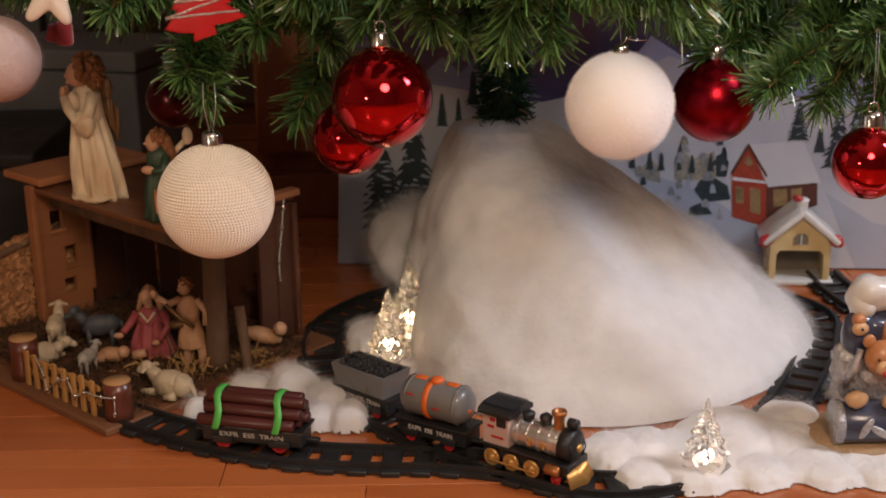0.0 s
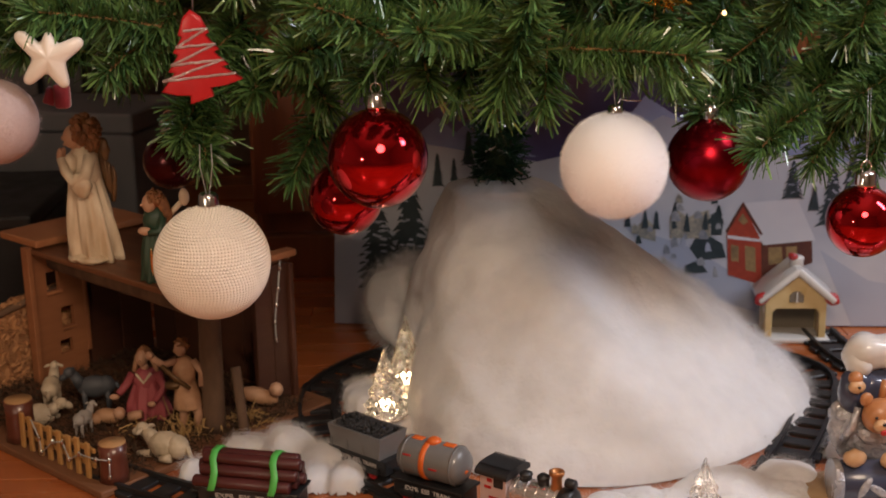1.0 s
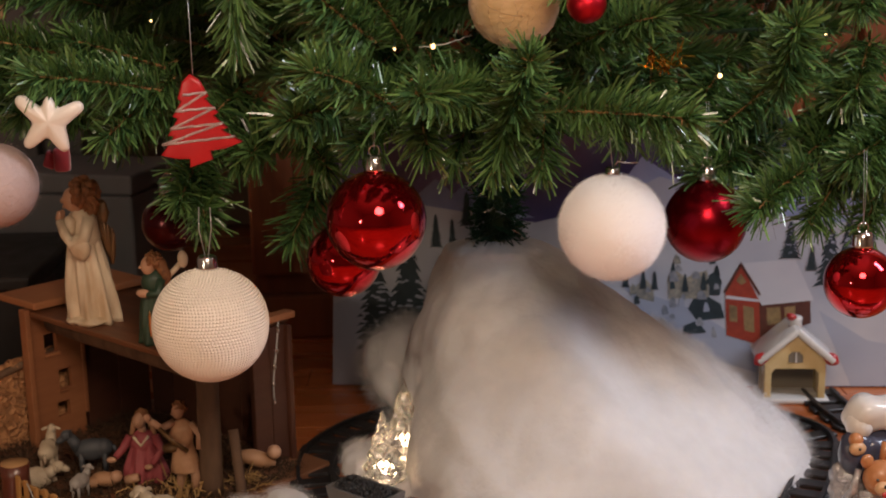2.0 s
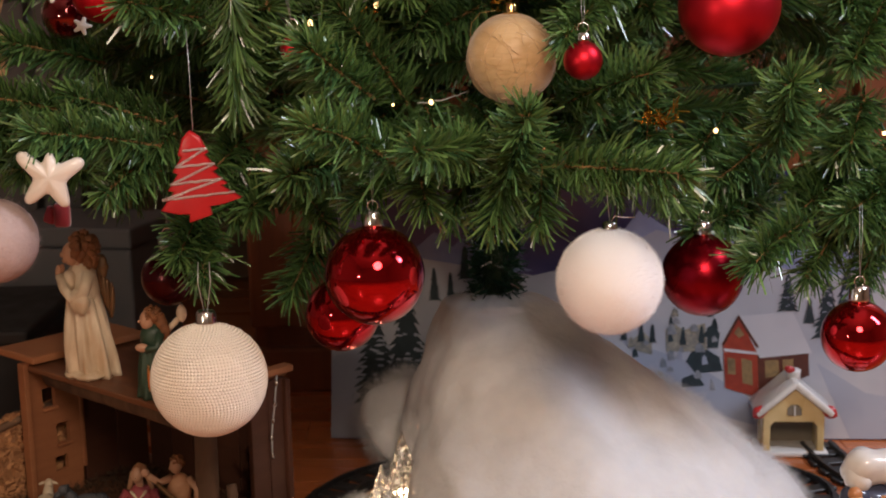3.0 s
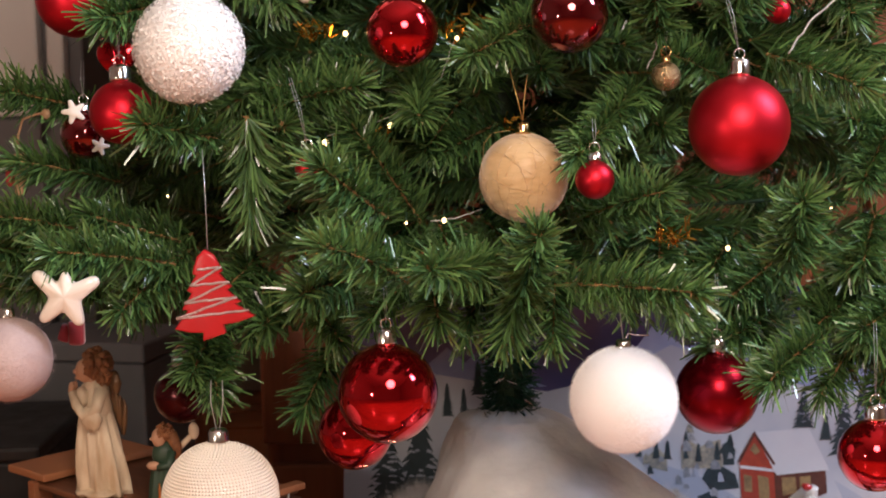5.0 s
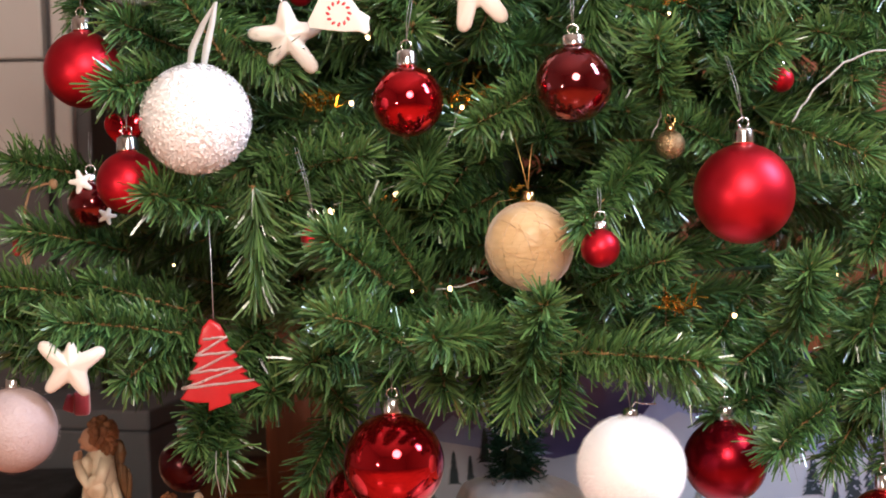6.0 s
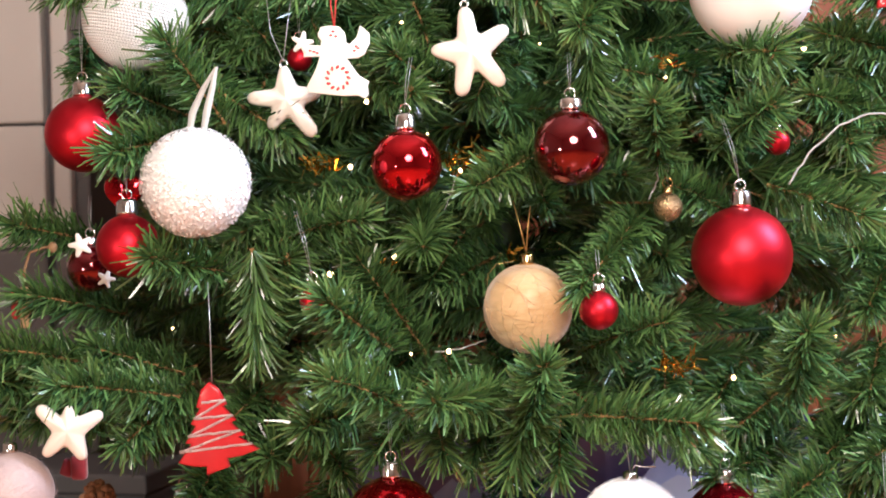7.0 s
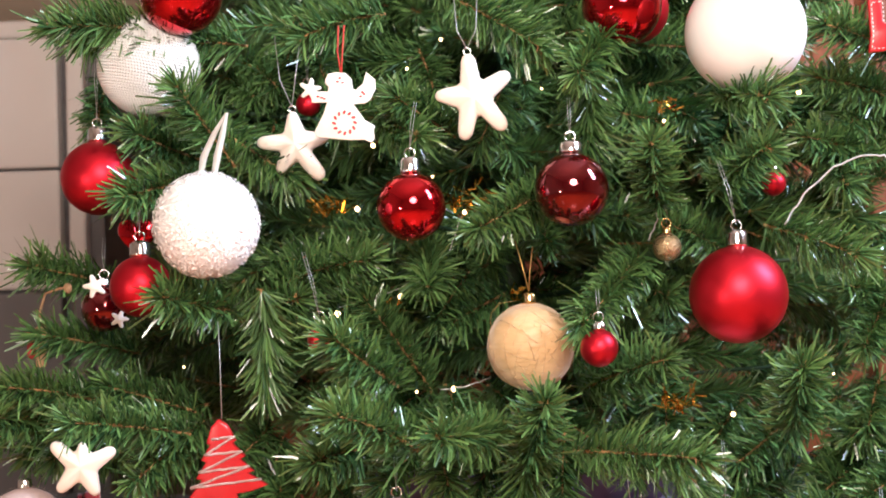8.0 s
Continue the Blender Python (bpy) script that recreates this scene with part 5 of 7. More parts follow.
string = thing("clear_light_string", "unlit clear light string hanging down the stable wall", "light string", (0, 0, 0))
hang = [(-0.1564, 1.288, 0.156), (-0.1570, 1.283, 0.148), (-0.1592, 1.283, 0.127), (-0.1618, 1.283, 0.110), (-0.1638, 1.283, 0.092), (-0.1636, 1.283, 0.073)]
part("cable", rope(hang, 0.0008, 6), WIRE, string)
for p in hang[1:]:
    part("lamp_bead", blob(bmesh.new(), p, 0.0018, 1, 1, 1.7, 10, 8), SILVER, string)


hang = [(-0.116, 0.006, 0.042), (-0.103, 0.005, 0.027), (-0.101, 0.005, 0.0135), (-0.080, 0.005, 0.030), (-0.064, 0.005, 0.034), (-0.055, 0.005, 0.020), (-0.038, 0.005, 0.030), (-0.016, 0.0075, 0.030), (0.003, 0.0085, 0.034), (0.0008, 0.0090, 0.0175)]
string = thing("clear_light_string", "clear light string wound over the little fence", "light string", (-0.2966, 1.0814, 0), -42.2)
part("cable", rope(hang, 0.0006, 6), WIRE, string)
for p in hang[1:]:
    part("lamp_bead", blob(bmesh.new(), p, 0.0017, 1, 1, 1.7, 10, 8), SILVER, string)


def gold_tuft(where, n, size, seed, spread=(1, 1, 1)):
    g = random.Random(seed)
    t = thing("gold_tinsel", "tuft of gold foil tinsel among the needles", "tinsel", where, 0, "gold tinsel")
    bm = bmesh.new()
    for _ in range(n):
        c = Vector((g.uniform(-1, 1) * spread[0], g.uniform(-0.6, 0.6), g.uniform(-1, 1) * spread[2])) * size * 0.6
        d = Vector((g.gauss(0, 1), g.gauss(0, 0.6), g.gauss(0, 1))).normalized()
        w = d.orthogonal().normalized() * 0.0008
        ln = size * g.uniform(0.4, 0.8)
        bm.faces.new([bm.verts.new(c + q) for q in (-w, w, d * ln + w, d * ln - w)])
    ob = part("foil", bm, GOLD_FOIL, t, smooth=False)
    tagged(ob, kind="stuff")


gold_tuft((0.195, 1.13, 0.419), 60, 0.017, 1, (1.4, 1, 0.8))
gold_tuft((0.02, 1.17, 0.60), 50, 0.018, 2, (1.5, 1, 0.9))
gold_tuft((-0.105, 1.17, 0.597), 50, 0.016, 3, (1.6, 1, 0.7))
gold_tuft((-0.05, 1.17, 0.507), 24, 0.012, 4)
gold_tuft((0.06, 1.18, 0.513), 14, 0.010, 5)
gold_tuft((-0.115, 1.17, 0.41), 18, 0.012, 6)
gold_tuft((0.20, 1.18, 0.68), 20, 0.014, 7)


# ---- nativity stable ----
# the shade inside the stable is put into this darker board colour
BOARD_SHADED = mat("shaded_board", (0.095, 0.032, 0.014), (0.045, 0.015, 0.008), 0.6, scale=22, stretch=(1, 1, 6), bump=0.3, per="object")
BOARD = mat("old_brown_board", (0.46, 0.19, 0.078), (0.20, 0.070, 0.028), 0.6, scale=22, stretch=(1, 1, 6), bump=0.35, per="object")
BOARD_FLAT = mat("roof_board", (0.20, 0.075, 0.03), (0.10, 0.038, 0.018), 0.55, scale=22, stretch=(0.6, 6, 6), bump=0.35)
BARK = mat("bark", (0.20, 0.115, 0.062), (0.065, 0.034, 0.022), 0.85, scale=70, stretch=(1, 1, 0.4), bump=1.0)
BARK_RED = mat("red_brown_bark", (0.15, 0.04, 0.022), (0.07, 0.02, 0.012), 0.35, scale=60, stretch=(1, 1, 0.3), bump=0.6, coat=0.4)
CUT = mat("cut_wood", (0.52, 0.30, 0.13), (0.40, 0.21, 0.085), 0.6, scale=80)
FENCE = mat("yellow_wood", (0.50, 0.27, 0.085), (0.38, 0.19, 0.06), 0.45, scale=60, coat=0.2)
MOSS = mat("dry_moss", (0.085, 0.045, 0.022), (0.032, 0.018, 0.009), 0.95, scale=120, bump=1.0, per="island")
STRAW = mat("straw", (0.50, 0.31, 0.11), (0.32, 0.18, 0.06), 0.7, scale=80, per="island")
CHIPS = mat("cork_chips", (0.510, 0.240, 0.098), (0.255, 0.112, 0.045), 0.85, scale=90, bump=1.0)
ROBE = mat("cream_robe", (0.86, 0.74, 0.54), (0.40, 0.23, 0.10), 0.42, scale=75, stretch=(1, 1, 0.3), bump=0.3, coat=0.3, low=0.38, high=0.74)
HAIR = mat("brown_hair", (0.40, 0.17, 0.06), (0.13, 0.048, 0.018), 0.6, scale=220, bump=0.8)
SKIN = mat("painted_flesh", (0.58, 0.34, 0.21), (0.45, 0.24, 0.14), 0.5, scale=60)
ROSE = mat("rose_cloth", (0.42, 0.09, 0.095), (0.28, 0.05, 0.06), 0.6, scale=60)
TAN = mat("tan_cloth", (0.50, 0.28, 0.15), (0.34, 0.17, 0.08), 0.6, scale=60)
PALE_CLOTH = mat("pale_tunic", (0.62, 0.36, 0.20), (0.36, 0.17, 0.08), 0.6, scale=110, bump=0.4)
GREEN_CLOTH = mat("dark_green_cloth", (0.035, 0.07, 0.04), (0.02, 0.04, 0.025), 0.5, scale=70)
GREY_FUR = mat("grey_hide", (0.075, 0.08, 0.09), (0.045, 0.048, 0.055), 0.6, scale=90, bump=0.3)
FLEECE = mat("cream_fleece", (0.62, 0.52, 0.38), (0.44, 0.34, 0.22), 0.75, scale=120, bump=0.8)
WING = mat("dark_gilded", (0.22, 0.12, 0.045), (0.09, 0.045, 0.02), 0.4, scale=120, metal=0.3, bump=0.4)

stable = thing("nativity_stable", "small wooden nativity stable with flat roof and log posts", "nativity stable", (-0.2966, 1.0814, 0), -42.2)


def wall_holes(w, h, th, holes):
    """An upright board with square openings, in x and z from its lower left corner."""
    xs = sorted({0, w, *(q for a, b, c, d in holes for q in (a, c))})
    zs = sorted({0, h, *(q for a, b, c, d in holes for q in (b, d))})
    bm = bmesh.new()
    for x0, x1 in zip(xs, xs[1:]):
        for z0, z1 in zip(zs, zs[1:]):
            mx, mz = (x0 + x1) / 2, (z0 + z1) / 2
            if any(a < mx < c and b < mz < d for a, b, c, d in holes):
                continue
            add_box(bm, x1 - x0, th, z1 - z0, pose(mx, 0, mz))
    bmesh.ops.remove_doubles(bm, verts=bm.verts, dist=1e-5)
    return bm


def at(bm, *p):
    bmesh.ops.transform(bm, matrix=pose(*p), verts=bm.verts)
    return bm


part("base_board", box(0.46, 0.28, 0.007, (-0.228, 0.138, 0), 0.0015), mat("plywood", (0.22, 0.095, 0.042), (0.14, 0.058, 0.026), 0.6, scale=20), stable, smooth=False)
# left wall with little windows, seen from inside
left_wall = wall_holes(0.058, 0.150, 0.006, [(0.015, 0.097, 0.030, 0.119), (0.029, 0.055, 0.0445, 0.0775), (0.025, 0.026, 0.040, 0.042)])
part("left_wall", at(left_wall, -0.272, 0.113, 0.007, 0, 0, 90), BOARD, stable, "wooden wall with small square windows", smooth=False)
part("wall_edge", box(0.012, 0.006, 0.150, (-0.272, 0.110, 0.007), 0.001), BOARD, stable, smooth=False)
part("wall_edge", box(0.009, 0.005, 0.128, (-0.2725, 0.1735, 0.029), 0.001), BOARD, stable, smooth=False)
for y, z in ((0.1355, 0.102), (0.150, 0.060)):
    part("window_sill", box(0.004, 0.018, 0.003, (-0.267, y, z), 0.0005), BOARD, stable, smooth=False)
# inner, back and side boards carry the interior's shade in their colour
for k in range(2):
    part("inner_board", box(0.006, 0.0405, 0.143, (-0.2755, 0.1975 + 0.0415 * k, 0.007), 0.001), BOARD_SHADED, stable, smooth=False)
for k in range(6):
    part("back_board", box(0.0382, 0.006, 0.135 + 0.003 * (k % 3), (-0.250 + k * 0.039, 0.262, 0.007), 0.001), BOARD_SHADED, stable, smooth=False)
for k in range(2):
    part("side_board", box(0.006, 0.022, 0.142, (-0.044, 0.228 + 0.0225 * k, 0.007), 0.001), BOARD_SHADED, stable, smooth=False)
part("roof", box(0.226, 0.155, 0.006, (-0.156, 0.190, 0.149), 0.0015), BOARD_FLAT, stable, "dark brown roof board", smooth=False)
part("roof_edge", box(0.070, 0.140, 0.008, (-0.290, 0.182, 0.1575), 0.002), BOARD, stable, "pale wooden roof board over the wall", smooth=False)
part("roof_edge", box(0.014, 0.10, 0.007, (-0.040, 0.218, 0.1555), 0.0015), BOARD, stable, smooth=False)


def log_bm(a, b, r, n=14, seed=0):
    a, b = Vector(a), Vector(b)
    bm = bmesh.new()
    tube(bm, [a.lerp(b, k / 10) for k in range(11)], r, n)
    for v in bm.verts:
        v.co += (v.co - a).cross(b - a).cross(b - a).normalized() * (-0.09 * r * noise.noise(v.co * 90 + Vector((seed, 0, 0))))
    return bm


part("beam", log_bm((-0.268, 0.140, 0.138), (-0.018, 0.140, 0.135), 0.0108), BARK, stable, "round log beam with bark")
part("post", log_bm((-0.030, 0.150, 0.007), (-0.028, 0.150, 0.128), 0.0108, seed=3), BARK, stable, "round log post with bark")
part("post", log_bm((0.002, 0.160, 0.007), (-0.016, 0.168, 0.070), 0.005, seed=5), BARK, stable, "short thin log leaning on the post")
for x, y, h, r in ((-0.012, 0.0225, 0.042, 0.0125), (-0.157, 0.0185, 0.047, 0.0135)):
    s_ = part("stump", turned([(r * 1.03, 0.007), (r, 0.015), (r * 0.97, h * 0.7), (r, h)], 22, pose(x, y, 0), 1, 0.05), BARK_RED, stable, "varnished stump with a pale cut top")
    part("cut_top", turned([(r * 0.97, h), (r * 0.94, h + 0.0012)], 22, pose(x, y, 0)), CUT, s_)
# fence between the stumps
fence = part("rail", box(0.118, 0.003, 0.005, (-0.086, 0.014, 0.030), 0.001), FENCE, stable, "little yellow wooden fence", smooth=False)
part("rail", box(0.118, 0.003, 0.005, (-0.086, 0.014, 0.016), 0.001), FENCE, stable, smooth=False)
g = random.Random(6)
for k in range(8):
    part("picket", at(box(0.0062, 0.003, 0.034 + g.uniform(-0.002, 0.002), (0, 0, 0), 0.0008), -0.139 + k * 0.0152, 0.0095, 0.007, 0, g.uniform(-4, 4), 0), FENCE, stable, smooth=False)
# ground cover of moss and straw
bm = bmesh.new()
for k in range(9000):
    x, y = g.uniform(-0.30, -0.002), g.uniform(0.02, 0.25)
    d = Vector((g.gauss(0, 1), g.gauss(0, 1), g.uniform(0.0, 0.9))).normalized()
    c = Vector((x, y, 0.007 + 0.006 * g.random() * (1 + noise.noise(Vector((x * 30, y * 30, 0))))))
    w = d.orthogonal().normalized() * 0.0006
    vs_ = [bm.verts.new(c + q) for q in (-w, w, d * g.uniform(0.006, 0.013))]
    bm.faces.new(vs_)
ob = part("moss", bm, MOSS, stable, "dry brown moss ground", smooth=False)
tagged(ob, kind="stuff")


def straw_heap(x, y, n, size, seed, up=0.5):
    g = random.Random(seed)
    t = thing("straw_heap", "small heap of golden straw in the stable", "straw", (0, 0, 0))
    t.matrix_world = stable.matrix_world @ pose(x, y, 0.006)
    bm = bmesh.new()
    for _ in range(n):
        c = Vector((g.gauss(0, 0.5), g.gauss(0, 0.5), abs(g.gauss(0, 0.25)))) * size
        d = Vector((g.gauss(0, 1), g.gauss(0, 1), g.gauss(0, 1) * up)).normalized() * size * g.uniform(0.3, 0.8)
        if c.z + d.z < 0:
            d.z = -d.z
        tube(bm, [c, c + d], 0.0007, 3)
    ob = part("straw", bm, STRAW, t, smooth=False)
    tagged(ob, kind="stuff")


straw_heap(-0.052, 0.140, 90, 0.026, 1, 1.2)
straw_heap(-0.090, 0.105, 60, 0.018, 2, 0.3)
straw_heap(-0.020, 0.185, 70, 0.020, 3, 0.4)
straw_heap(-0.040, 0.120, 70, 0.020, 4, 1.6)

# bark lean-to beside the tower
lean = thing("bark_shed", "low shed roofed with cork bark beside the stable", "bark shed", (0, 0, 0))
lean.matrix_world = stable.matrix_world @ pose(-0.342, 0.085, 0.007)
bm = bmesh.new()
NX, NY = 26, 26
grid = [[bm.verts.new((0.05 - 0.11 * i / NX, -0.10 + 0.20 * j / NY, 0.092 - 0.085 * (i / NX) ** 1.3 - 0.035 * (1 - j / NY) ** 2 + 0.006 * noise.noise(Vector((i * 0.9, j * 0.9, 0))) + 0.003 * noise.noise(Vector((i * 2.7, j * 2.7, 4))))) for j in range(NY + 1)] for i in range(NX + 1)]
for i in range(NX):
    for j in range(NY):
        bm.faces.new((grid[i][j], grid[i + 1][j], grid[i + 1][j + 1], grid[i][j + 1]))
ext = bmesh.ops.extrude_face_region(bm, geom=list(bm.faces))
for v in [q for q in ext["geom"] if isinstance(q, bmesh.types.BMVert)]:
    v.co.z = 0.0
bmesh.ops.recalc_face_normals(bm, faces=bm.faces)
part("bark", bm, CHIPS, lean)
part("ridge", log_bm((0.052, -0.10, 0.062), (0.052, 0.10, 0.100), 0.004), BARK, lean)
g = random.Random(17)
bm = bmesh.new()
for _ in range(1500):
    i, j = g.random(), g.random()
    z = 0.092 - 0.085 * i ** 1.3 - 0.035 * (1 - j) ** 2
    add_box(bm, g.uniform(0.003, 0.010), g.uniform(0.003, 0.008), g.uniform(0.001, 0.004), pose(0.05 - 0.11 * i, -0.10 + 0.20 * j, z + g.uniform(0.0, 0.004), g.uniform(-50, 50), g.uniform(-10, 70), g.uniform(0, 180)))
for _ in range(700):
    i = g.random()
    z = (0.092 - 0.085 * i ** 1.3 - 0.035) * g.random()
    add_box(bm, g.uniform(0.004, 0.011), g.uniform(0.002, 0.004), g.uniform(0.003, 0.008), pose(0.05 - 0.11 * i, -0.1005, max(0.003, z), g.uniform(-40, 40), g.uniform(0, 180), g.uniform(-35, 35)))
for _ in range(1100):
    j = g.random()
    z = (0.090 - 0.035 * (1 - j) ** 2) * g.random()
    add_box(bm, g.uniform(0.002, 0.004), g.uniform(0.004, 0.011), g.uniform(0.003, 0.009), pose(0.0505, -0.10 + 0.20 * j, max(0.003, z), g.uniform(0, 180), g.uniform(-40, 40), g.uniform(-35, 35)))
ob = part("cork_litter", bm, mat("loose_cork", (0.58, 0.29, 0.12), (0.20, 0.085, 0.035), 0.85, scale=120, per="island"), lean, "loose chips of cork bark", smooth=False)
tagged(ob, kind="stuff")


# ---- painted figures: plain shapes, each one mesh ----
def figure(name, label, m, pieces):
    """Masses joined into one body; a piece is (material, function that adds to a bmesh)."""
    bm = bmesh.new()
    mats = []
    for material, add in pieces:
        if material not in mats:
            mats.append(material)
        before = len(bm.faces)
        add(bm)
        bm.faces.ensure_lookup_table()
        for f in bm.faces[before:]:
            f.material_index = mats.index(material)
    ob = mesh_ob(name, bm, mats)
    ob.matrix_world = m
    return tagged(ob, label, "figurine", "nativity figures")


def robe(h, w, folds=9, top=0.35, lean_=0.0, deep=0.8):
    """A robe with folds, wide at the hem."""
    def add(bm):
        n = 72
        loops = []
        for k in range(19):
            s = k / 18
            r = w * (1 - s * (1 - top)) * (1 + 0.10 * math.sin(s * 3.1))
            loop = []
            for i in range(n):
                a = 6.283 * i / n
                f = r * (1 + (0.07 + 0.12 * (1 - s)) * (math.sin(folds * a + s * 2.2 + 0.8 * math.sin(2 * a)) + 0.35 * math.sin((2 * folds + 1) * a - s * 3)))
                loop.append(bm.verts.new((f * math.cos(a) + lean_ * s * h, deep * f * math.sin(a), s * h)))
            loops.append(loop)
        for a, b in zip(loops, loops[1:]):
            for i in range(n):
                bm.faces.new((a[i], a[(i + 1) % n], b[(i + 1) % n], b[i]))
        bm.faces.new(loops[0][::-1])
        bm.faces.new(loops[-1])
    return add


def ball(c, r, *k, **kw):
    return lambda bm: blob(bm, c, r, *k, **kw)


def limb(pts, r, r2=None):
    return lambda bm: tube(bm, pts, r, 10, r2)


def curls(c, r, n, seed, front=-0.35):
    """A head of hair: a cap with many small rolled locks on it."""
    def add(bm):
        g = random.Random(seed)
        blob(bm, c, r * 0.93, 1, 1, 1, 20, 14)
        for _ in range(n):
            d = Vector((g.gauss(0, 1), g.gauss(0, 1), g.gauss(0.25, 0.8))).normalized()
            if d.x < front and d.z < 0.55:
                continue
            blob(bm, Vector(c) + d * r * 0.93, r * g.uniform(0.22, 0.34), 1.3, 0.8, 0.9, 8, 6, (g.uniform(0, 90), g.uniform(0, 90), g.uniform(0, 180)))
    return add


def feathers(at_, n, size, rot):
    """A folded wing of overlapping long feathers."""
    def add(bm):
        m = pose(*at_, *rot)
        for k in range(n):
            q = k / (n - 1)
            blob(bm, m @ Vector((0.010 * (q - 0.5), 0.002 * math.sin(k * 2.0), -size * (0.30 + 0.5 * q))), size * 0.42, 0.16, 0.14, 1.0, 10, 8, (0, -10 + 16 * q, 0))
        blob(bm, m @ Vector((0, 0, size * 0.10)), size * 0.26, 0.55, 0.35, 1.0, 14, 10, (0, 0, 0), 0.15, 200)
    return add


figure("angel_figurine", "tall cream angel figurine with brown curls standing on the stable roof", pose(-0.3415, 1.306, 0.155, 0, 0, -15) @ Matrix.Scale(0.95, 4), [
    (ROBE, robe(0.094, 0.026, 8, 0.60, -0.07, 0.8)),
    (ROBE, ball((-0.001, -0.006, 0.004), 0.024, 1.05, 0.9, 0.22, bump=0.2, freq=120, u=30, v=16)),
    (ROBE, ball((-0.005, 0, 0.096), 0.0185, 0.95, 0.75, 1.5, bump=0.10, freq=130, u=28, v=22)),
    (ROBE, ball((-0.013, -0.012, 0.104), 0.0085, 0.9, 0.9, 1.3, bump=0.12, freq=200, u=18, v=14)),
    (ROBE, limb([(0.010, -0.013, 0.113), (0.007, -0.023, 0.092), (-0.004, -0.026, 0.088), (-0.014, -0.022, 0.097), (-0.021, -0.017, 0.110)], 0.0072, 0.0048)),
    (ROBE, ball((0.003, -0.024, 0.085), 0.0090, 1.3, 0.7, 1.5, rot=(0, -18, 0), bump=0.2, freq=180, u=20, v=16)),
    (ROBE, limb([(-0.014, 0.004, 0.114), (-0.024, -0.008, 0.097), (-0.023, -0.013, 0.110)], 0.0062, 0.0044)),
    (SKIN, ball((-0.0225, -0.0165, 0.1135), 0.0046, 0.75, 0.7, 1.6, rot=(0, 8, 0))),
    (SKIN, ball((-0.0215, -0.0120, 0.1145), 0.0042, 0.75, 0.7, 1.6, rot=(0, 12, 0))),
    (SKIN, limb([(-0.006, -0.002, 0.116), (-0.008, -0.003, 0.124)], 0.0056)),
    (SKIN, ball((-0.0125, -0.005, 0.1305), 0.0112, 0.88, 0.9, 1.12, u=20, v=16)),
    (SKIN, ball((-0.0222, -0.008, 0.1295), 0.0022, 1.0, 0.8, 1.3)),
    (SKIN, ball((-0.0195, -0.008, 0.1235), 0.0030, 1.0, 1.0, 0.8)),
    (HAIR, curls((-0.0035, 0.002, 0.1355), 0.0150, 130, 3)),
    (HAIR, curls((0.0065, 0.000, 0.1225), 0.0085, 50, 4, -2.0)),
    (WING, feathers((0.0185, 0.002, 0.112), 6, 0.042, (0, -6, 0))),
    (WING, feathers((0.0120, 0.012, 0.112), 6, 0.044, (0, -2, 20))),
])
figure("king_figurine", "small figurine in a dark green cloak standing on the roof", pose(-0.2640, 1.2265, 0.155, 0, 0, -10), [
    (GREEN_CLOTH, robe(0.058, 0.0150, 6, 0.62, 0.0)),
    (GREEN_CLOTH, ball((0.0, 0, 0.058), 0.0115, 1.0, 0.8, 1.2, bump=0.12, freq=180)),
    (GREEN_CLOTH, limb([(0.009, -0.003, 0.062), (0.008, -0.010, 0.050), (-0.002, -0.013, 0.050)], 0.0045, 0.0036)),
    (SKIN, ball((-0.005, -0.013, 0.051), 0.0046, 1.5, 0.8, 0.9)),
    (BRASS, ball((0.000, -0.0135, 0.022), 0.0030, 0.5, 0.4, 4.5)),
    (SKIN, ball((-0.003, -0.003, 0.075), 0.0078, 0.85, 0.9, 1.15)),
    (SKIN, ball((-0.0085, -0.0075, 0.0745), 0.0016)),
    (HAIR, curls((0.001, 0.001, 0.0785), 0.0088, 60, 7)),
    (HAIR, limb([(0.007, 0.001, 0.078), (0.012, 0.002, 0.066), (0.013, 0.003, 0.054)], 0.0062, 0.0040)),
    (ROBE, ball((0.028, 0.006, 0.080), 0.0050, 1, 0.8, 1.7)),
    (ROBE, limb([(0.012, 0.006, 0.062), (0.026, 0.006, 0.076)], 0.0028)),
])


def in_stable(x, y, rz=0.0, z=0.008):
    return stable.matrix_world @ pose(x, y, z, 0, 0, rz + 42.2)


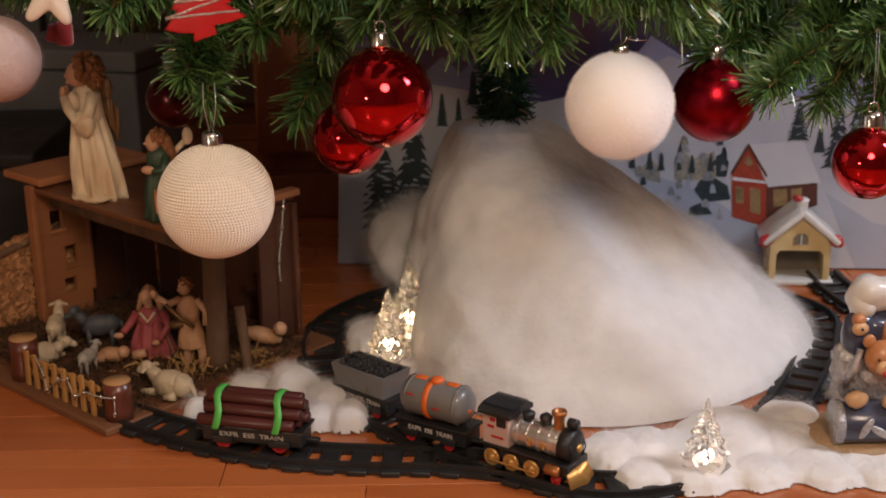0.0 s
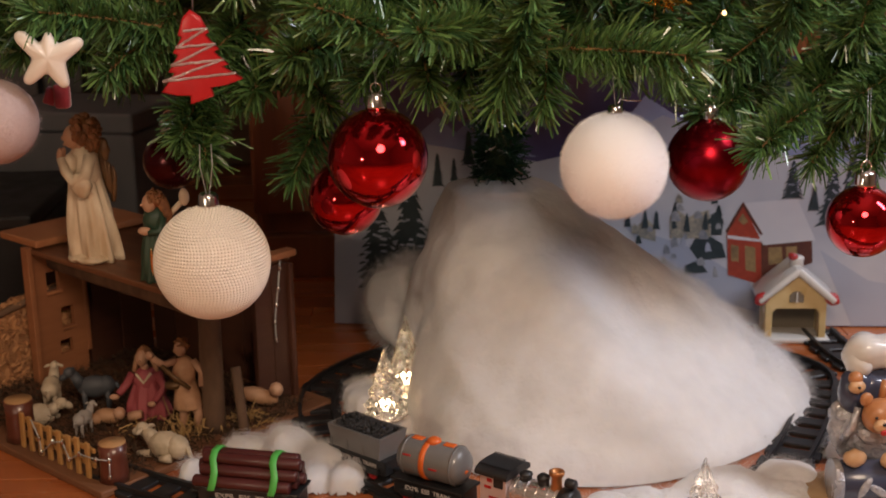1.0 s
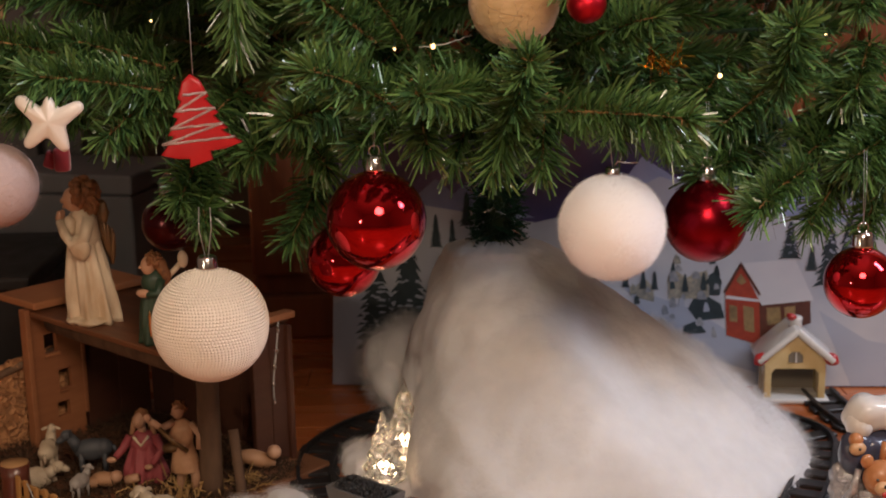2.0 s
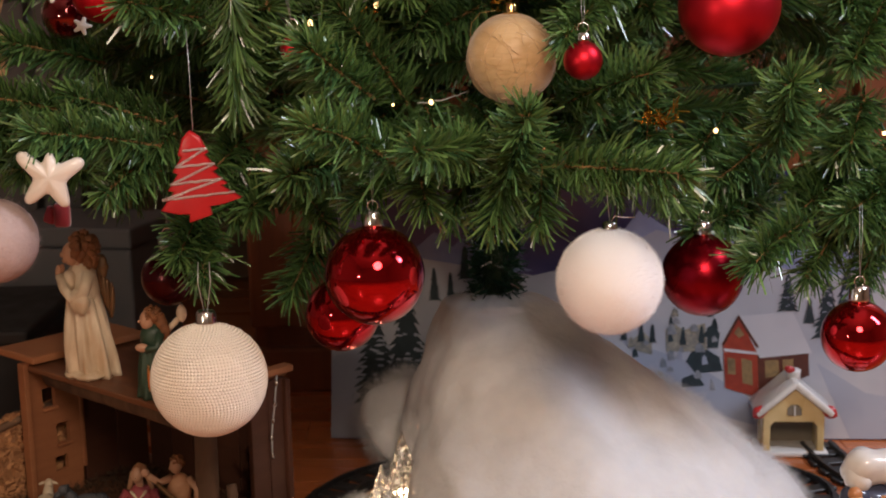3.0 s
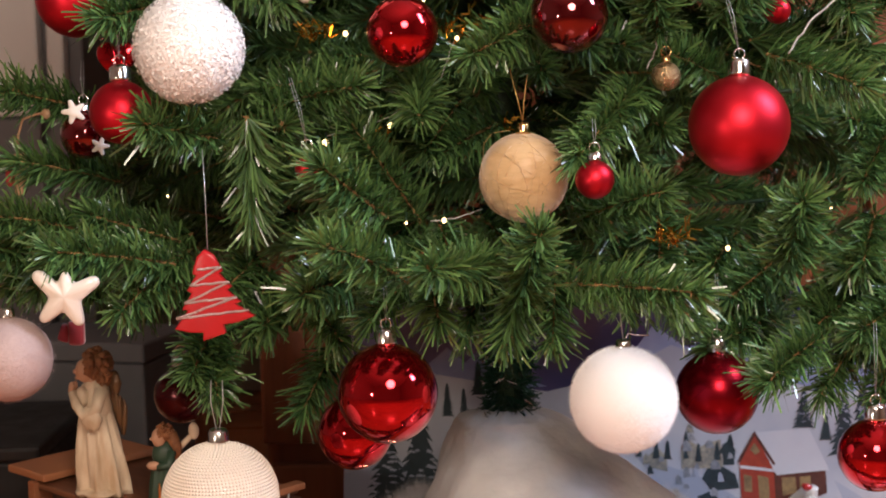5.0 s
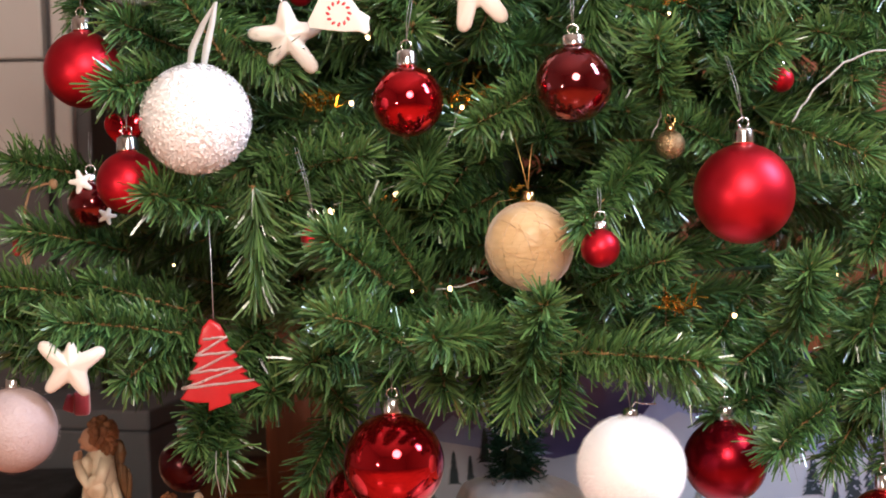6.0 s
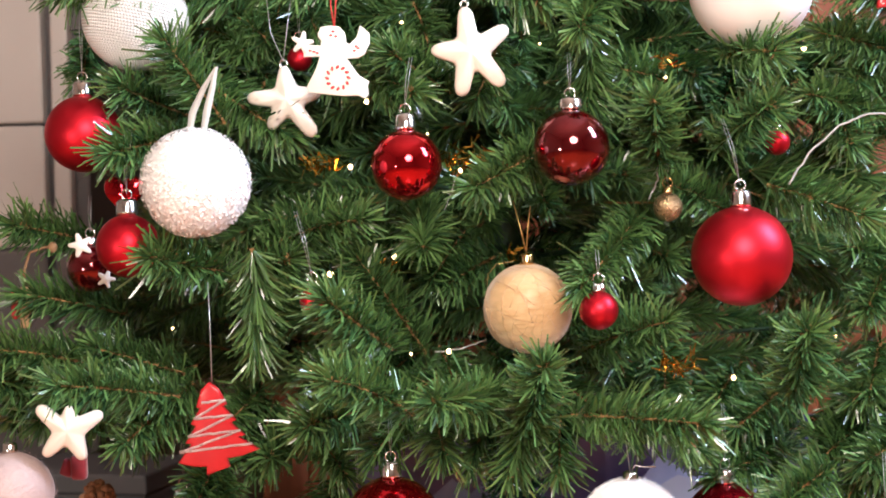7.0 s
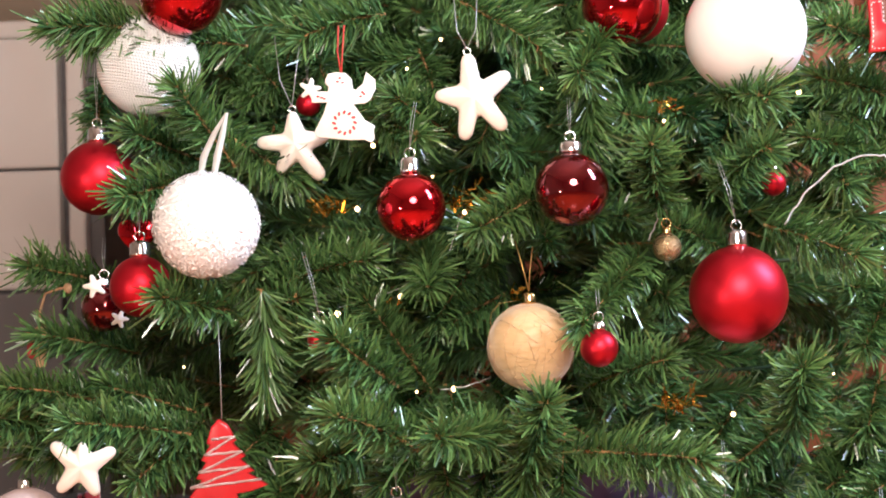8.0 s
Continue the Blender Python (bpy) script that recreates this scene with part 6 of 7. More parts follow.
figure("kneeling_figurine", "kneeling figurine in a rose red robe inside the stable", in_stable(-0.105, 0.128) @ Matrix.Scale(0.92, 4), [
    (ROSE, robe(0.042, 0.022, 7, 0.58, 0.0)),
    (ROSE, ball((0, 0, 0.043), 0.0140, 1.05, 0.8, 1.05, bump=0.14, freq=160, u=24, v=18)),
    (ROSE, limb([(0.013, -0.002, 0.051), (0.021, -0.010, 0.037), (0.012, -0.020, 0.026)], 0.0052, 0.0036)),
    (ROSE, limb([(-0.013, -0.003, 0.051), (-0.020, -0.010, 0.040), (-0.026, -0.018, 0.034)], 0.0050, 0.0036)),
    (SKIN, ball((-0.030, -0.021, 0.032), 0.0036, 1.5, 0.8, 0.9)),
    (SKIN, ball((0.009, -0.023, 0.024), 0.0034, 1.3, 0.8, 0.9)),
    (ROBE, limb([(-0.008, -0.011, 0.054), (0.0, -0.0135, 0.044), (0.008, -0.011, 0.054)], 0.0016)),
    (SKIN, limb([(0, -0.001, 0.054), (-0.001, -0.002, 0.062)], 0.0042)),
    (SKIN, ball((-0.002, -0.004, 0.0685), 0.0074, 0.85, 0.9, 1.2)),
    (SKIN, ball((-0.003, -0.0108, 0.0675), 0.0013)),
    (HAIR, ball((0.0, 0.0015, 0.0715), 0.0084, 0.98, 0.95, 1.05, bump=0.2, freq=260, u=20, v=16)),
    (TAN, limb([(0.006, 0.002, 0.070), (0.010, 0.002, 0.060), (0.012, 0.000, 0.050)], 0.0036, 0.0028)),
    (TAN, limb([(-0.007, 0.002, 0.070), (-0.010, 0.002, 0.060), (-0.012, 0.000, 0.052)], 0.0034, 0.0026)),
])
figure("shepherd_figurine", "standing figurine in flesh-coloured tunic leaning by the post", in_stable(-0.050, 0.132) @ Matrix.Scale(0.98, 4), [
    (SKIN, limb([(-0.004, 0, 0.0), (-0.002, 0.001, 0.018), (0.003, 0, 0.036)], 0.0034, 0.0056)),
    (SKIN, limb([(0.010, -0.002, 0.0), (0.013, -0.003, 0.018), (0.008, 0, 0.036)], 0.0034, 0.0056)),
    (PALE_CLOTH, lambda bm: rings(bm, [(0.0145, 0.024), (0.0150, 0.026), (0.0125, 0.036), (0.0100, 0.048), (0.0095, 0.052)], 24, pose(0.006, 0, 0, 0, -6, 0), 0.8, 0.5, 3)),
    (PALE_CLOTH, ball((0.001, 0, 0.061), 0.0112, 1.05, 0.75, 1.45, rot=(0, 14, 0), bump=0.12, freq=170, u=22, v=16)),
    (SKIN, limb([(-0.006, 0, 0.073), (-0.017, -0.006, 0.070), (-0.026, -0.010, 0.079)], 0.0042, 0.0030)),
    (SKIN, ball((-0.029, -0.011, 0.082), 0.0034, 1, 0.8, 1.2)),
    (SKIN, limb([(0.010, 0, 0.072), (0.019, -0.004, 0.062), (0.018, -0.006, 0.048)], 0.0042, 0.0030)),
    (WING, limb([(-0.018, -0.012, 0.072), (-0.006, -0.014, 0.060), (0.008, -0.012, 0.048)], 0.0022)),
    (WING, lambda bm: rings(bm, [(0.0112, 0.047), (0.0118, 0.050), (0.0110, 0.053)], 16, pose(0.003, 0, 0, 0, -12, 0), 0.8)),
    (SKIN, ball((-0.001, -0.002, 0.085), 0.0066, 0.9, 0.9, 1.15)),
    (SKIN, ball((-0.006, -0.006, 0.084), 0.0012)),
    (HAIR, curls((0.000, 0.001, 0.0880), 0.0070, 36, 12)),
])
figure("child_figurine", "small reclining figurine in a straw bed", in_stable(-0.040, 0.215), [
    (TAN, ball((0, 0, 0.012), 0.011, 1.9, 0.9, 0.75, rot=(0, 15, 0), bump=0.1)),
    (SKIN, ball((0.018, -0.004, 0.020), 0.0072)),
    (TAN, limb([(-0.012, 0, 0.012), (-0.024, -0.004, 0.007)], 0.005, 0.003)),
])
figure("child_figurine", "small swaddled figurine lying on straw", in_stable(-0.118, 0.090), [
    (TAN, ball((0, 0, 0.010), 0.010, 1.5, 0.9, 0.75, bump=0.2)),
    (SKIN, ball((0.012, -0.004, 0.014), 0.0062)),
    (TAN, ball((-0.011, -0.004, 0.008), 0.007, 1.2, 0.9, 0.8, bump=0.2)),
    (SKIN, limb([(0.022, -0.004, 0.010), (0.034, -0.006, 0.014)], 0.005, 0.004)),
])


def beast(name, label, m, material, s, woolly=0.0, dark=None, head_up=1.0, lying=False):
    """A four-legged figurine facing -x."""
    leg = 0.0 if lying else 0.020
    z = leg + 0.013
    ps = [(material, ball((0, 0, z), 0.0145, 1.55, 0.85, 1.0, bump=woolly, freq=140, u=24, v=18)),
          (material, ball((0.014, 0, z + 0.001), 0.0125, 1.0, 0.9, 1.0, bump=woolly, freq=140)),
          (material, limb([(-0.016, 0, z + 0.003), (-0.026, 0, z + 0.014 * head_up)], 0.0085, 0.006)),
          (dark or material, ball((-0.030, 0, z + 0.016 * head_up), 0.0072, 1.1, 0.85, 1.0)),
          (dark or material, ball((-0.037, 0, z + 0.012 * head_up), 0.0050, 1.5, 0.85, 0.85, rot=(0, -32, 0))),
          (dark or material, ball((-0.026, 0.0085, z + 0.018 * head_up), 0.0026, 0.7, 2.0, 0.8, rot=(-25, 0, 0))),
          (dark or material, ball((-0.026, -0.0085, z + 0.018 * head_up), 0.0026, 0.7, 2.0, 0.8, rot=(25, 0, 0))),
          (material, limb([(0.026, 0, z + 0.004), (0.031, 0, z - 0.008)], 0.0028, 0.0018))]
    if lying:
        ps += [(material, limb([(-0.012, -0.010, 0.006), (-0.028, -0.012, 0.004)], 0.004, 0.003)), (material, limb([(0.014, -0.010, 0.006), (0.002, -0.014, 0.004)], 0.005, 0.003))]
    else:
        ps += [(material, limb([(x, y, z), (x, y, 0)], 0.0038, 0.0026)) for x in (-0.013, 0.016) for y in (-0.006, 0.006)]
    ob = figure(name, label, m @ Matrix.Scale(s, 4), ps)
    return ob


beast("donkey_figurine", "dark grey lying donkey figurine in the stable", in_stable(-0.160, 0.105, 8), GREY_FUR, 0.78, 0.03, None, 1.3, False)
beast("sheep_figurine", "cream standing sheep figurine by the fence", in_stable(-0.195, 0.078, -85), FLEECE, 0.74, 0.12, None, 1.2)
beast("sheep_figurine", "cream lying sheep figurine by the fence", in_stable(-0.172, 0.045, -160), FLEECE, 0.8, 0.15, None, 0.7, True)
beast("lamb_figurine", "small pale lamb figurine in the stable yard", in_stable(-0.117, 0.062, -110), mat("pale_fleece", (0.42, 0.38, 0.34), (0.3, 0.27, 0.24), 0.7, scale=120, bump=0.6), 0.52, 0.1)
beast("sheep_figurine", "cream woolly lying sheep figurine at the board's edge", in_stable(-0.012, 0.080, -30), FLEECE, 0.92, 0.12, None, 0.75, True)


# ---- toy railway ----
def smooth_path(keys, closed, step):
    """Points at even steps on a soft curve through the keys."""
    n = len(keys)
    dense = []
    for i in range(n if closed else n - 1):
        p = [Vector((*keys[(i + k) % n if closed else min(max(i + k, 0), n - 1)], 0)) for k in (-1, 0, 1, 2)]
        for q in range(24):
            s = q / 24
            dense.append(0.5 * (2 * p[1] + (p[2] - p[0]) * s + (2 * p[0] - 5 * p[1] + 4 * p[2] - p[3]) * s * s + (3 * p[1] - p[0] - 3 * p[2] + p[3]) * s ** 3))
    if closed:
        dense.append(dense[0])
    out, rest = [dense[0]], 0.0
    for a, b in zip(dense, dense[1:]):
        d = (b - a).length
        while rest + d >= step:
            a = a.lerp(b, (step - rest) / d)
            d = (b - a).length
            out.append(a)
            rest = 0.0
        rest += d
    return out


def strip(bm, pts, off, w, z0, z1, closed):
    """A bar of square section beside a path."""
    loops = []
    n = len(pts)
    for i, p in enumerate(pts):
        a, b = (pts[i - 1], pts[(i + 1) % n]) if closed else (pts[max(i - 1, 0)], pts[min(i + 1, n - 1)])
        d = (b - a).normalized()
        s = Vector((-d.y, d.x, 0))
        loops.append([bm.verts.new(p + s * (off + q * w) + Vector((0, 0, z))) for q, z in ((-0.5, z0), (0.5, z0), (0.5, z1), (-0.5, z1))])
    for i in range(n if closed else n - 1):
        a, b = loops[i], loops[(i + 1) % n]
        for k in range(4):
            bm.faces.new((a[k], a[(k + 1) % 4], b[(k + 1) % 4], b[k]))
    return bm


sl = bpy.data.meshes.new("sleeper")
bm = add_box(bmesh.new(), 0.0165, 0.050, 0.0045, pose(0, 0, 0.00225), 0.0008, 1)
bm.to_mesh(sl)
bm.free()
sl.materials.append(BLACK_PLASTIC)


def railway(keys, closed, label):
    t = thing("toy_track", label, "toy track", (0, 0, 0), 0, "railway")
    fine = smooth_path(keys, closed, 0.012)
    for off in (-0.0165, 0.0165):
        part("rail", strip(bmesh.new(), fine, off, 0.0036, 0.003, 0.0095, closed), BLACK_PLASTIC, t, smooth=False)
        part("web", strip(bmesh.new(), fine, off * 1.05, 0.0085, 0.0008, 0.0044, closed), BLACK_PLASTIC, t, smooth=False)
    pts = smooth_path(keys, closed, 0.0265)
    for a, b in zip(pts, pts[1:]):
        ob = new("sleeper", sl)
        ob.parent = t
        d = b - a
        ob.matrix_basis = Matrix.Translation(a) @ pose(0, 0, 0.0004, 0, 0, math.degrees(math.atan2(d.y, d.x)))
    return t


railway([(-0.125, 1.27), (-0.108, 1.19), (-0.068, 1.118), (-0.004, 1.050), (0.072, 0.992), (0.13, 0.968), (0.195, 0.986), (0.255, 1.045), (0.305, 1.112), (0.345, 1.190), (0.378, 1.27), (0.392, 1.35), (0.33, 1.42), (0.24, 1.475), (0.13, 1.49), (0.02, 1.465), (-0.07, 1.41), (-0.117, 1.34)], True, "closed loop of black plastic toy railway track on the floor")
railway([(-0.310, 1.130), (-0.23, 1.078), (-0.14, 1.036), (-0.06, 1.022), (0.0, 1.018), (0.06, 1.003)], False, "black plastic siding of the toy railway beside the stable")
railway([(0.435, 1.475), (0.440, 1.41), (0.456, 1.345), (0.495, 1.27), (0.56, 1.22)], False, "black plastic branch of toy track by the little house")

railway([(0.10, 0.925), (0.16, 0.914), (0.24, 0.908), (0.34, 0.910), (0.44, 0.918), (0.54, 0.93)], False, "black plastic toy track in front of the cotton snow")

GREY_TOY = mat("grey_toy_plastic", (0.17, 0.165, 0.16), (0.13, 0.125, 0.12), 0.35, scale=60, coat=0.3)
SILVER_TOY = mat("silver_toy_plastic", (0.80, 0.77, 0.75), (0.66, 0.63, 0.61), 0.20, metal=0.8, scale=60)
ORANGE = mat("orange_plastic", (0.70, 0.14, 0.02), (0.6, 0.11, 0.015), 0.4, scale=60)
COPPER = mat("copper_plastic", (0.55, 0.24, 0.09), (0.42, 0.17, 0.06), 0.3, metal=0.7, scale=60)
GOLD_TOY = mat("gold_toy_plastic", (0.70, 0.42, 0.14), (0.55, 0.30, 0.09), 0.3, metal=0.6, scale=60)
LOGS = mat("dark_red_log", (0.075, 0.018, 0.016), (0.05, 0.012, 0.011), 0.4, scale=40, stretch=(0.3, 3, 3), bump=0.2)
GREEN_BAND = mat("green_band", (0.09, 0.45, 0.08), (0.07, 0.36, 0.06), 0.45, scale=40)
COAL = mat("coal_black", (0.012, 0.012, 0.013), (0.025, 0.025, 0.026), 0.5, scale=200, bump=1.0)
WHEEL_RED = mat("red_wheel", (0.45, 0.02, 0.02), (0.35, 0.015, 0.015), 0.4, scale=60)
PINK_CAB = mat("pinkish_silver", (0.66, 0.54, 0.51), (0.54, 0.43, 0.41), 0.32, metal=0.35, scale=60)
LETTER = mat("pale_letter", (0.62, 0.56, 0.52), None, 0.5, scale=60)


def words(text, size, material, parent, m):
    """Raised lettering in the built-in font."""
    cu = bpy.data.curves.new("lettering", "FONT")
    cu.body, cu.size, cu.extrude, cu.align_x, cu.align_y = text, size, 0.0003, "CENTER", "CENTER"
    tmp = bpy.data.objects.new("lettering", cu)
    scene.collection.objects.link(tmp)
    me = bpy.data.meshes.new_from_object(tmp.evaluated_get(bpy.context.evaluated_depsgraph_get()))
    bpy.data.objects.remove(tmp)
    me.materials.append(material)
    ob = new("lettering", me)
    ob.parent = parent
    ob.matrix_basis = m
    return ob


def wheel(parent, x, y, r, material, w=0.003):
    p = part("wheel", turned([(r * 0.3, 0), (r * 0.95, 0), (r, w * 0.3), (r, w * 0.7), (r * 0.9, w), (r * 0.75, w * 0.8), (r * 0.3, w * 0.9), (r * 0.25, w * 1.3)], 20, pose(x, y, 0.0100 + r, 90, 0, 0)), material, parent)
    return p


def wagon(name, label, where, rz, ln=0.084, size=(0.82, 0.82, 0.82)):
    """The black underframe of a wagon, facing +x, with its wheels and couplings."""
    t = thing(name, label, "toy wagon", where, rz, "toy train")
    t.scale = size
    part("frame", box(ln, 0.030, 0.0155, (0, 0, 0.0165), 0.0015), BLACK_PLASTIC, t, smooth=False)
    part("deck", box(ln + 0.004, 0.037, 0.003, (0, 0, 0.0322), 0.0008), BLACK_PLASTIC, t, smooth=False)
    for x in (-ln * 0.28, ln * 0.28):
        for y in (-0.0145, 0.0175):
            wheel(t, x, y, 0.0062, WHEEL_RED)
        part("axle_box", box(0.018, 0.004, 0.007, (x, -0.0172, 0.0165), 0.001), BLACK_PLASTIC, t, smooth=False)
    for s in (-1, 1):
        part("coupling", box(0.012, 0.006, 0.004, (s * (ln / 2 + 0.005), 0, 0.019), 0.001), BLACK_PLASTIC, t, smooth=False)
    words("EXPR  ESS  TRAIN", 0.0070, LETTER, t, pose(0, -0.0156, 0.0255, 90, 0, 0))
    return t


HEAD = -14
t = wagon("log_wagon", "black toy wagon loaded with dark red logs in green bands", (-0.160, 1.0475, 0), HEAD, 0.084, (1.06, 0.86, 0.82))
k = 0
for row, n in ((0, 4), (1, 3), (2, 2)):
    for i in range(n):
        r = 0.0062
        part("log", turned([(r * 0.9, 0), (r, 0.001), (r, 0.079), (r * 0.9, 0.080)], 16, pose(-0.040 + 0.0015 * ((k * 7) % 5 - 2), (i - (n - 1) / 2) * 0.0118, 0.0418 + row * 0.0104, 0, 90, 0)), LOGS, t)
        k += 1
for x in (-0.026, 0.024):
    prof = [(-0.0246, 0.0355), (-0.0252, 0.044), (-0.0200, 0.0535), (-0.0135, 0.0640), (-0.0065, 0.0690), (0.0065, 0.0690), (0.0135, 0.0640), (0.0200, 0.0535), (0.0252, 0.044), (0.0246, 0.0355)]
    bm = bmesh.new()
    lo = [[bm.verts.new((x + e * 0.0028 + 0.002 * math.sin(z * 160), y * q, 0.035 + (z - 0.035) * q)) for y, z in prof] for e, q in ((-1, 1.0), (1, 1.0), (1, 1.06), (-1, 1.06))]
    for a, b in zip(lo, lo[1:] + lo[:1]):
        for i in range(len(prof) - 1):
            bm.faces.new((a[i], a[i + 1], b[i + 1], b[i]))
    part("band", bm, GREEN_BAND, t, "bright green strap")

t = wagon("coal_wagon", "grey toy coal wagon heaped with black coal", (-0.066, 1.116, 0), -41, 0.080)
bm = bmesh.new()
prof = [(0.035, 0.018, 0.0352), (0.039, 0.0215, 0.0612), (0.0365, 0.019, 0.0612), (0.034, 0.017, 0.054)]
lo = [[bm.verts.new((sx * a, sy * b, z)) for a, b in ((-1, -1), (1, -1), (1, 1), (-1, 1))] for sx, sy, z in prof]
for a, b in zip(lo, lo[1:]):
    for i in range(4):
        bm.faces.new((a[i], a[(i + 1) % 4], b[(i + 1) % 4], b[i]))
bm.faces.new(lo[0][::-1])
bm.faces.new(lo[-1])
hop = part("hopper", bm, GREY_TOY, t, smooth=False)
for x in (-0.036, -0.012, 0.012, 0.036):
    part("rib", box(0.0022, 0.002, 0.024, (x * 0.98, -0.0205, 0.0365), 0.0005, 1, (-8, 0, 0)), GREY_TOY, hop, smooth=False)
g = random.Random(3)
bm = bmesh.new()
for _ in range(420):
    q = bmesh.ops.create_icosphere(bm, subdivisions=1, radius=g.uniform(0.0013, 0.0024), matrix=Matrix.Translation((x := g.uniform(-0.034, 0.034), y := g.uniform(-0.017, 0.017), 0.0600 + (0.005 * (1 - (y / 0.018) ** 2)) * g.uniform(0.5, 1))))
    for v in q["verts"]:
        v.co += Vector((g.uniform(-1, 1), g.uniform(-1, 1), g.uniform(-1, 1))) * 0.0007
tagged(part("coal", bm, COAL, t, "heap of black coal", smooth=False), kind="stuff")

t = wagon("tank_wagon", "grey toy tank wagon with orange bands and hatch", (-0.006, 1.049, 0), -33, 0.084)
r = 0.0205
zc = 0.0355 + r
turn_x = pose(0, 0, zc, 0, 90, 0)
tank = part("tank", turned([(0.002, -0.039), (0.010, -0.0385), (0.016, -0.0365), (0.0195, -0.032), (r, -0.027), (r, 0.027), (0.0195, 0.032), (0.016, 0.0365), (0.010, 0.0385), (0.002, 0.039)], 32, turn_x), GREY_TOY, t)
for x, w in ((-0.004, 0.0065), ):
    part("band", turned([(r + 0.0003, x - w / 2), (r + 0.0012, x - w / 2 + 0.0005), (r + 0.0012, x + w / 2 - 0.0005), (r + 0.0003, x + w / 2)], 32, turn_x), ORANGE, tank, "orange band")
for x in (-0.029, 0.029):
    part("end_ring", turned([(r * 0.985, x - 0.001), (r + 0.0006, x - 0.001), (r + 0.0006, x + 0.001), (r * 0.985, x + 0.001)], 32, turn_x), GREY_TOY, tank)
part("hatch", turned([(0.0075, zc + r - 0.002), (0.0075, zc + r + 0.0015), (0.006, zc + r + 0.003), (0.0035, zc + r + 0.0045), (0.001, zc + r + 0.005)], 18), ORANGE, tank, "orange hatch")
for x in (-0.019, 0.019):
    part("hatch_plate", box(0.013, 0.008, 0.0022, (x, 0, zc + r - 0.0012), 0.0008), ORANGE, tank)
part("end_mark", at(blob(bmesh.new(), (0, 0, 0), 0.0105, 0.08, 0.75, 0.22, 16, 10), 0.0372, -0.006, zc - 0.004, 0, 0, -22), ORANGE, tank)
for z, x0 in ((zc + 0.008, -0.022), (zc - 0.001, 0.010)):
    part("plain_mark", at(box(0.010, 0.0006, 0.0022, (0, 0, 0), 0.0002, 1), x0, -math.sqrt(r * r - (z - zc) ** 2) - 0.0002, z - 0.001, 0, 0, 0), WHEEL_RED, tank)

loco = thing("toy_locomotive", "silver and black toy steam locomotive with copper chimney and gold wheels", "toy locomotive", (0.070, 0.994, 0), -37, "toy train")
loco.scale = (0.82, 0.82, 0.82)
part("frame", box(0.098, 0.028, 0.013, (0, 0, 0.0185), 0.0015), BLACK_PLASTIC, loco, smooth=False)
part("running_board", box(0.104, 0.038, 0.0028, (0, 0, 0.0312), 0.0008), BLACK_PLASTIC, loco, smooth=False)
zb = 0.0485
boiler = part("boiler", turned([(0.0142, -0.016), (0.0148, -0.014), (0.0148, 0.036), (0.0142, 0.038)], 30, pose(0, 0, zb, 0, 90, 0)), SILVER_TOY, loco, "silver boiler")
for x in (-0.010, 0.002, 0.014, 0.026, 0.034):
    part("boiler_band", turned([(0.0148, x - 0.0012), (0.0156, x - 0.0008), (0.0156, x + 0.0008), (0.0148, x + 0.0012)], 30, pose(0, 0, zb, 0, 90, 0)), SILVER_TOY, boiler)
part("smokebox", turned([(0.0160, 0.037), (0.0170, 0.038), (0.0170, 0.049), (0.0135, 0.0515), (0.007, 0.053), (0.002, 0.0535)], 30, pose(0, 0, zb, 0, 90, 0)), BLACK_PLASTIC, loco, "black smokebox front")
cabin = part("cab", at(wall_holes(0.030, 0.034, 0.034, []), -0.047, 0, 0.034), PINK_CAB, loco, "pale cab with red marks", smooth=False)
for s in (-1, 1):
    part("cab_window", box(0.011, 0.001, 0.010, (-0.0255, s * 0.0174, 0.054), 0.0003, 1), BLACK_PLASTIC, cabin, smooth=False)
    for x, z, w, h in ((-0.038, 0.051, 0.008, 0.003), (-0.036, 0.058, 0.006, 0.004), (-0.030, 0.041, 0.014, 0.0025)):
        part("plain_mark", box(w, 0.001, h, (x, s * 0.0172, z), 0.0003, 1), WHEEL_RED, cabin, smooth=False)
bm = bmesh.new()
lo = []
for x in (-0.051, -0.013):
    lo.append([bm.verts.new((x, 0.0215 * math.sin(a), 0.0675 + 0.0075 * math.cos(a) ** 0.8)) for a in [-1.5 + 3.0 * i / 14 for i in range(15)]] + [bm.verts.new((x, 0.0215, 0.0655)), bm.verts.new((x, -0.0215, 0.0655))])
for i in range(17):
    bm.faces.new((lo[0][i], lo[0][(i + 1) % 17], lo[1][(i + 1) % 17], lo[1][i]))
bm.faces.new(lo[0][::-1])
bm.faces.new(lo[1])
roof_ = part("cab_roof", bm, BLACK_PLASTIC, loco, "ribbed black roof", smooth=False)
for k in range(12):
    part("roof_rib", box(0.0014, 0.030, 0.0012, (-0.049 + k * 0.0031, 0, 0.0746), 0.0003, 1), BLACK_PLASTIC, roof_, smooth=False)
for x, m, h in ((-0.004, BLACK_PLASTIC, 0.010), (0.016, BLACK_PLASTIC, 0.012)):
    part("dome", turned([(0.0060, 0.060), (0.0058, 0.062 + h * 0.5), (0.0068, 0.063 + h * 0.5), (0.0062, 0.062 + h * 0.8), (0.003, 0.062 + h), (0.0008, 0.0622 + h)], 18, pose(x, 0, 0)), m, loco)
part("chimney", turned([(0.0075, 0.058), (0.0056, 0.064), (0.0052, 0.074), (0.0072, 0.0765), (0.0078, 0.0795), (0.0072, 0.081), (0.005, 0.081), (0.0046, 0.077)], 18, pose(0.031, 0, 0)), COPPER, loco, "copper chimney")
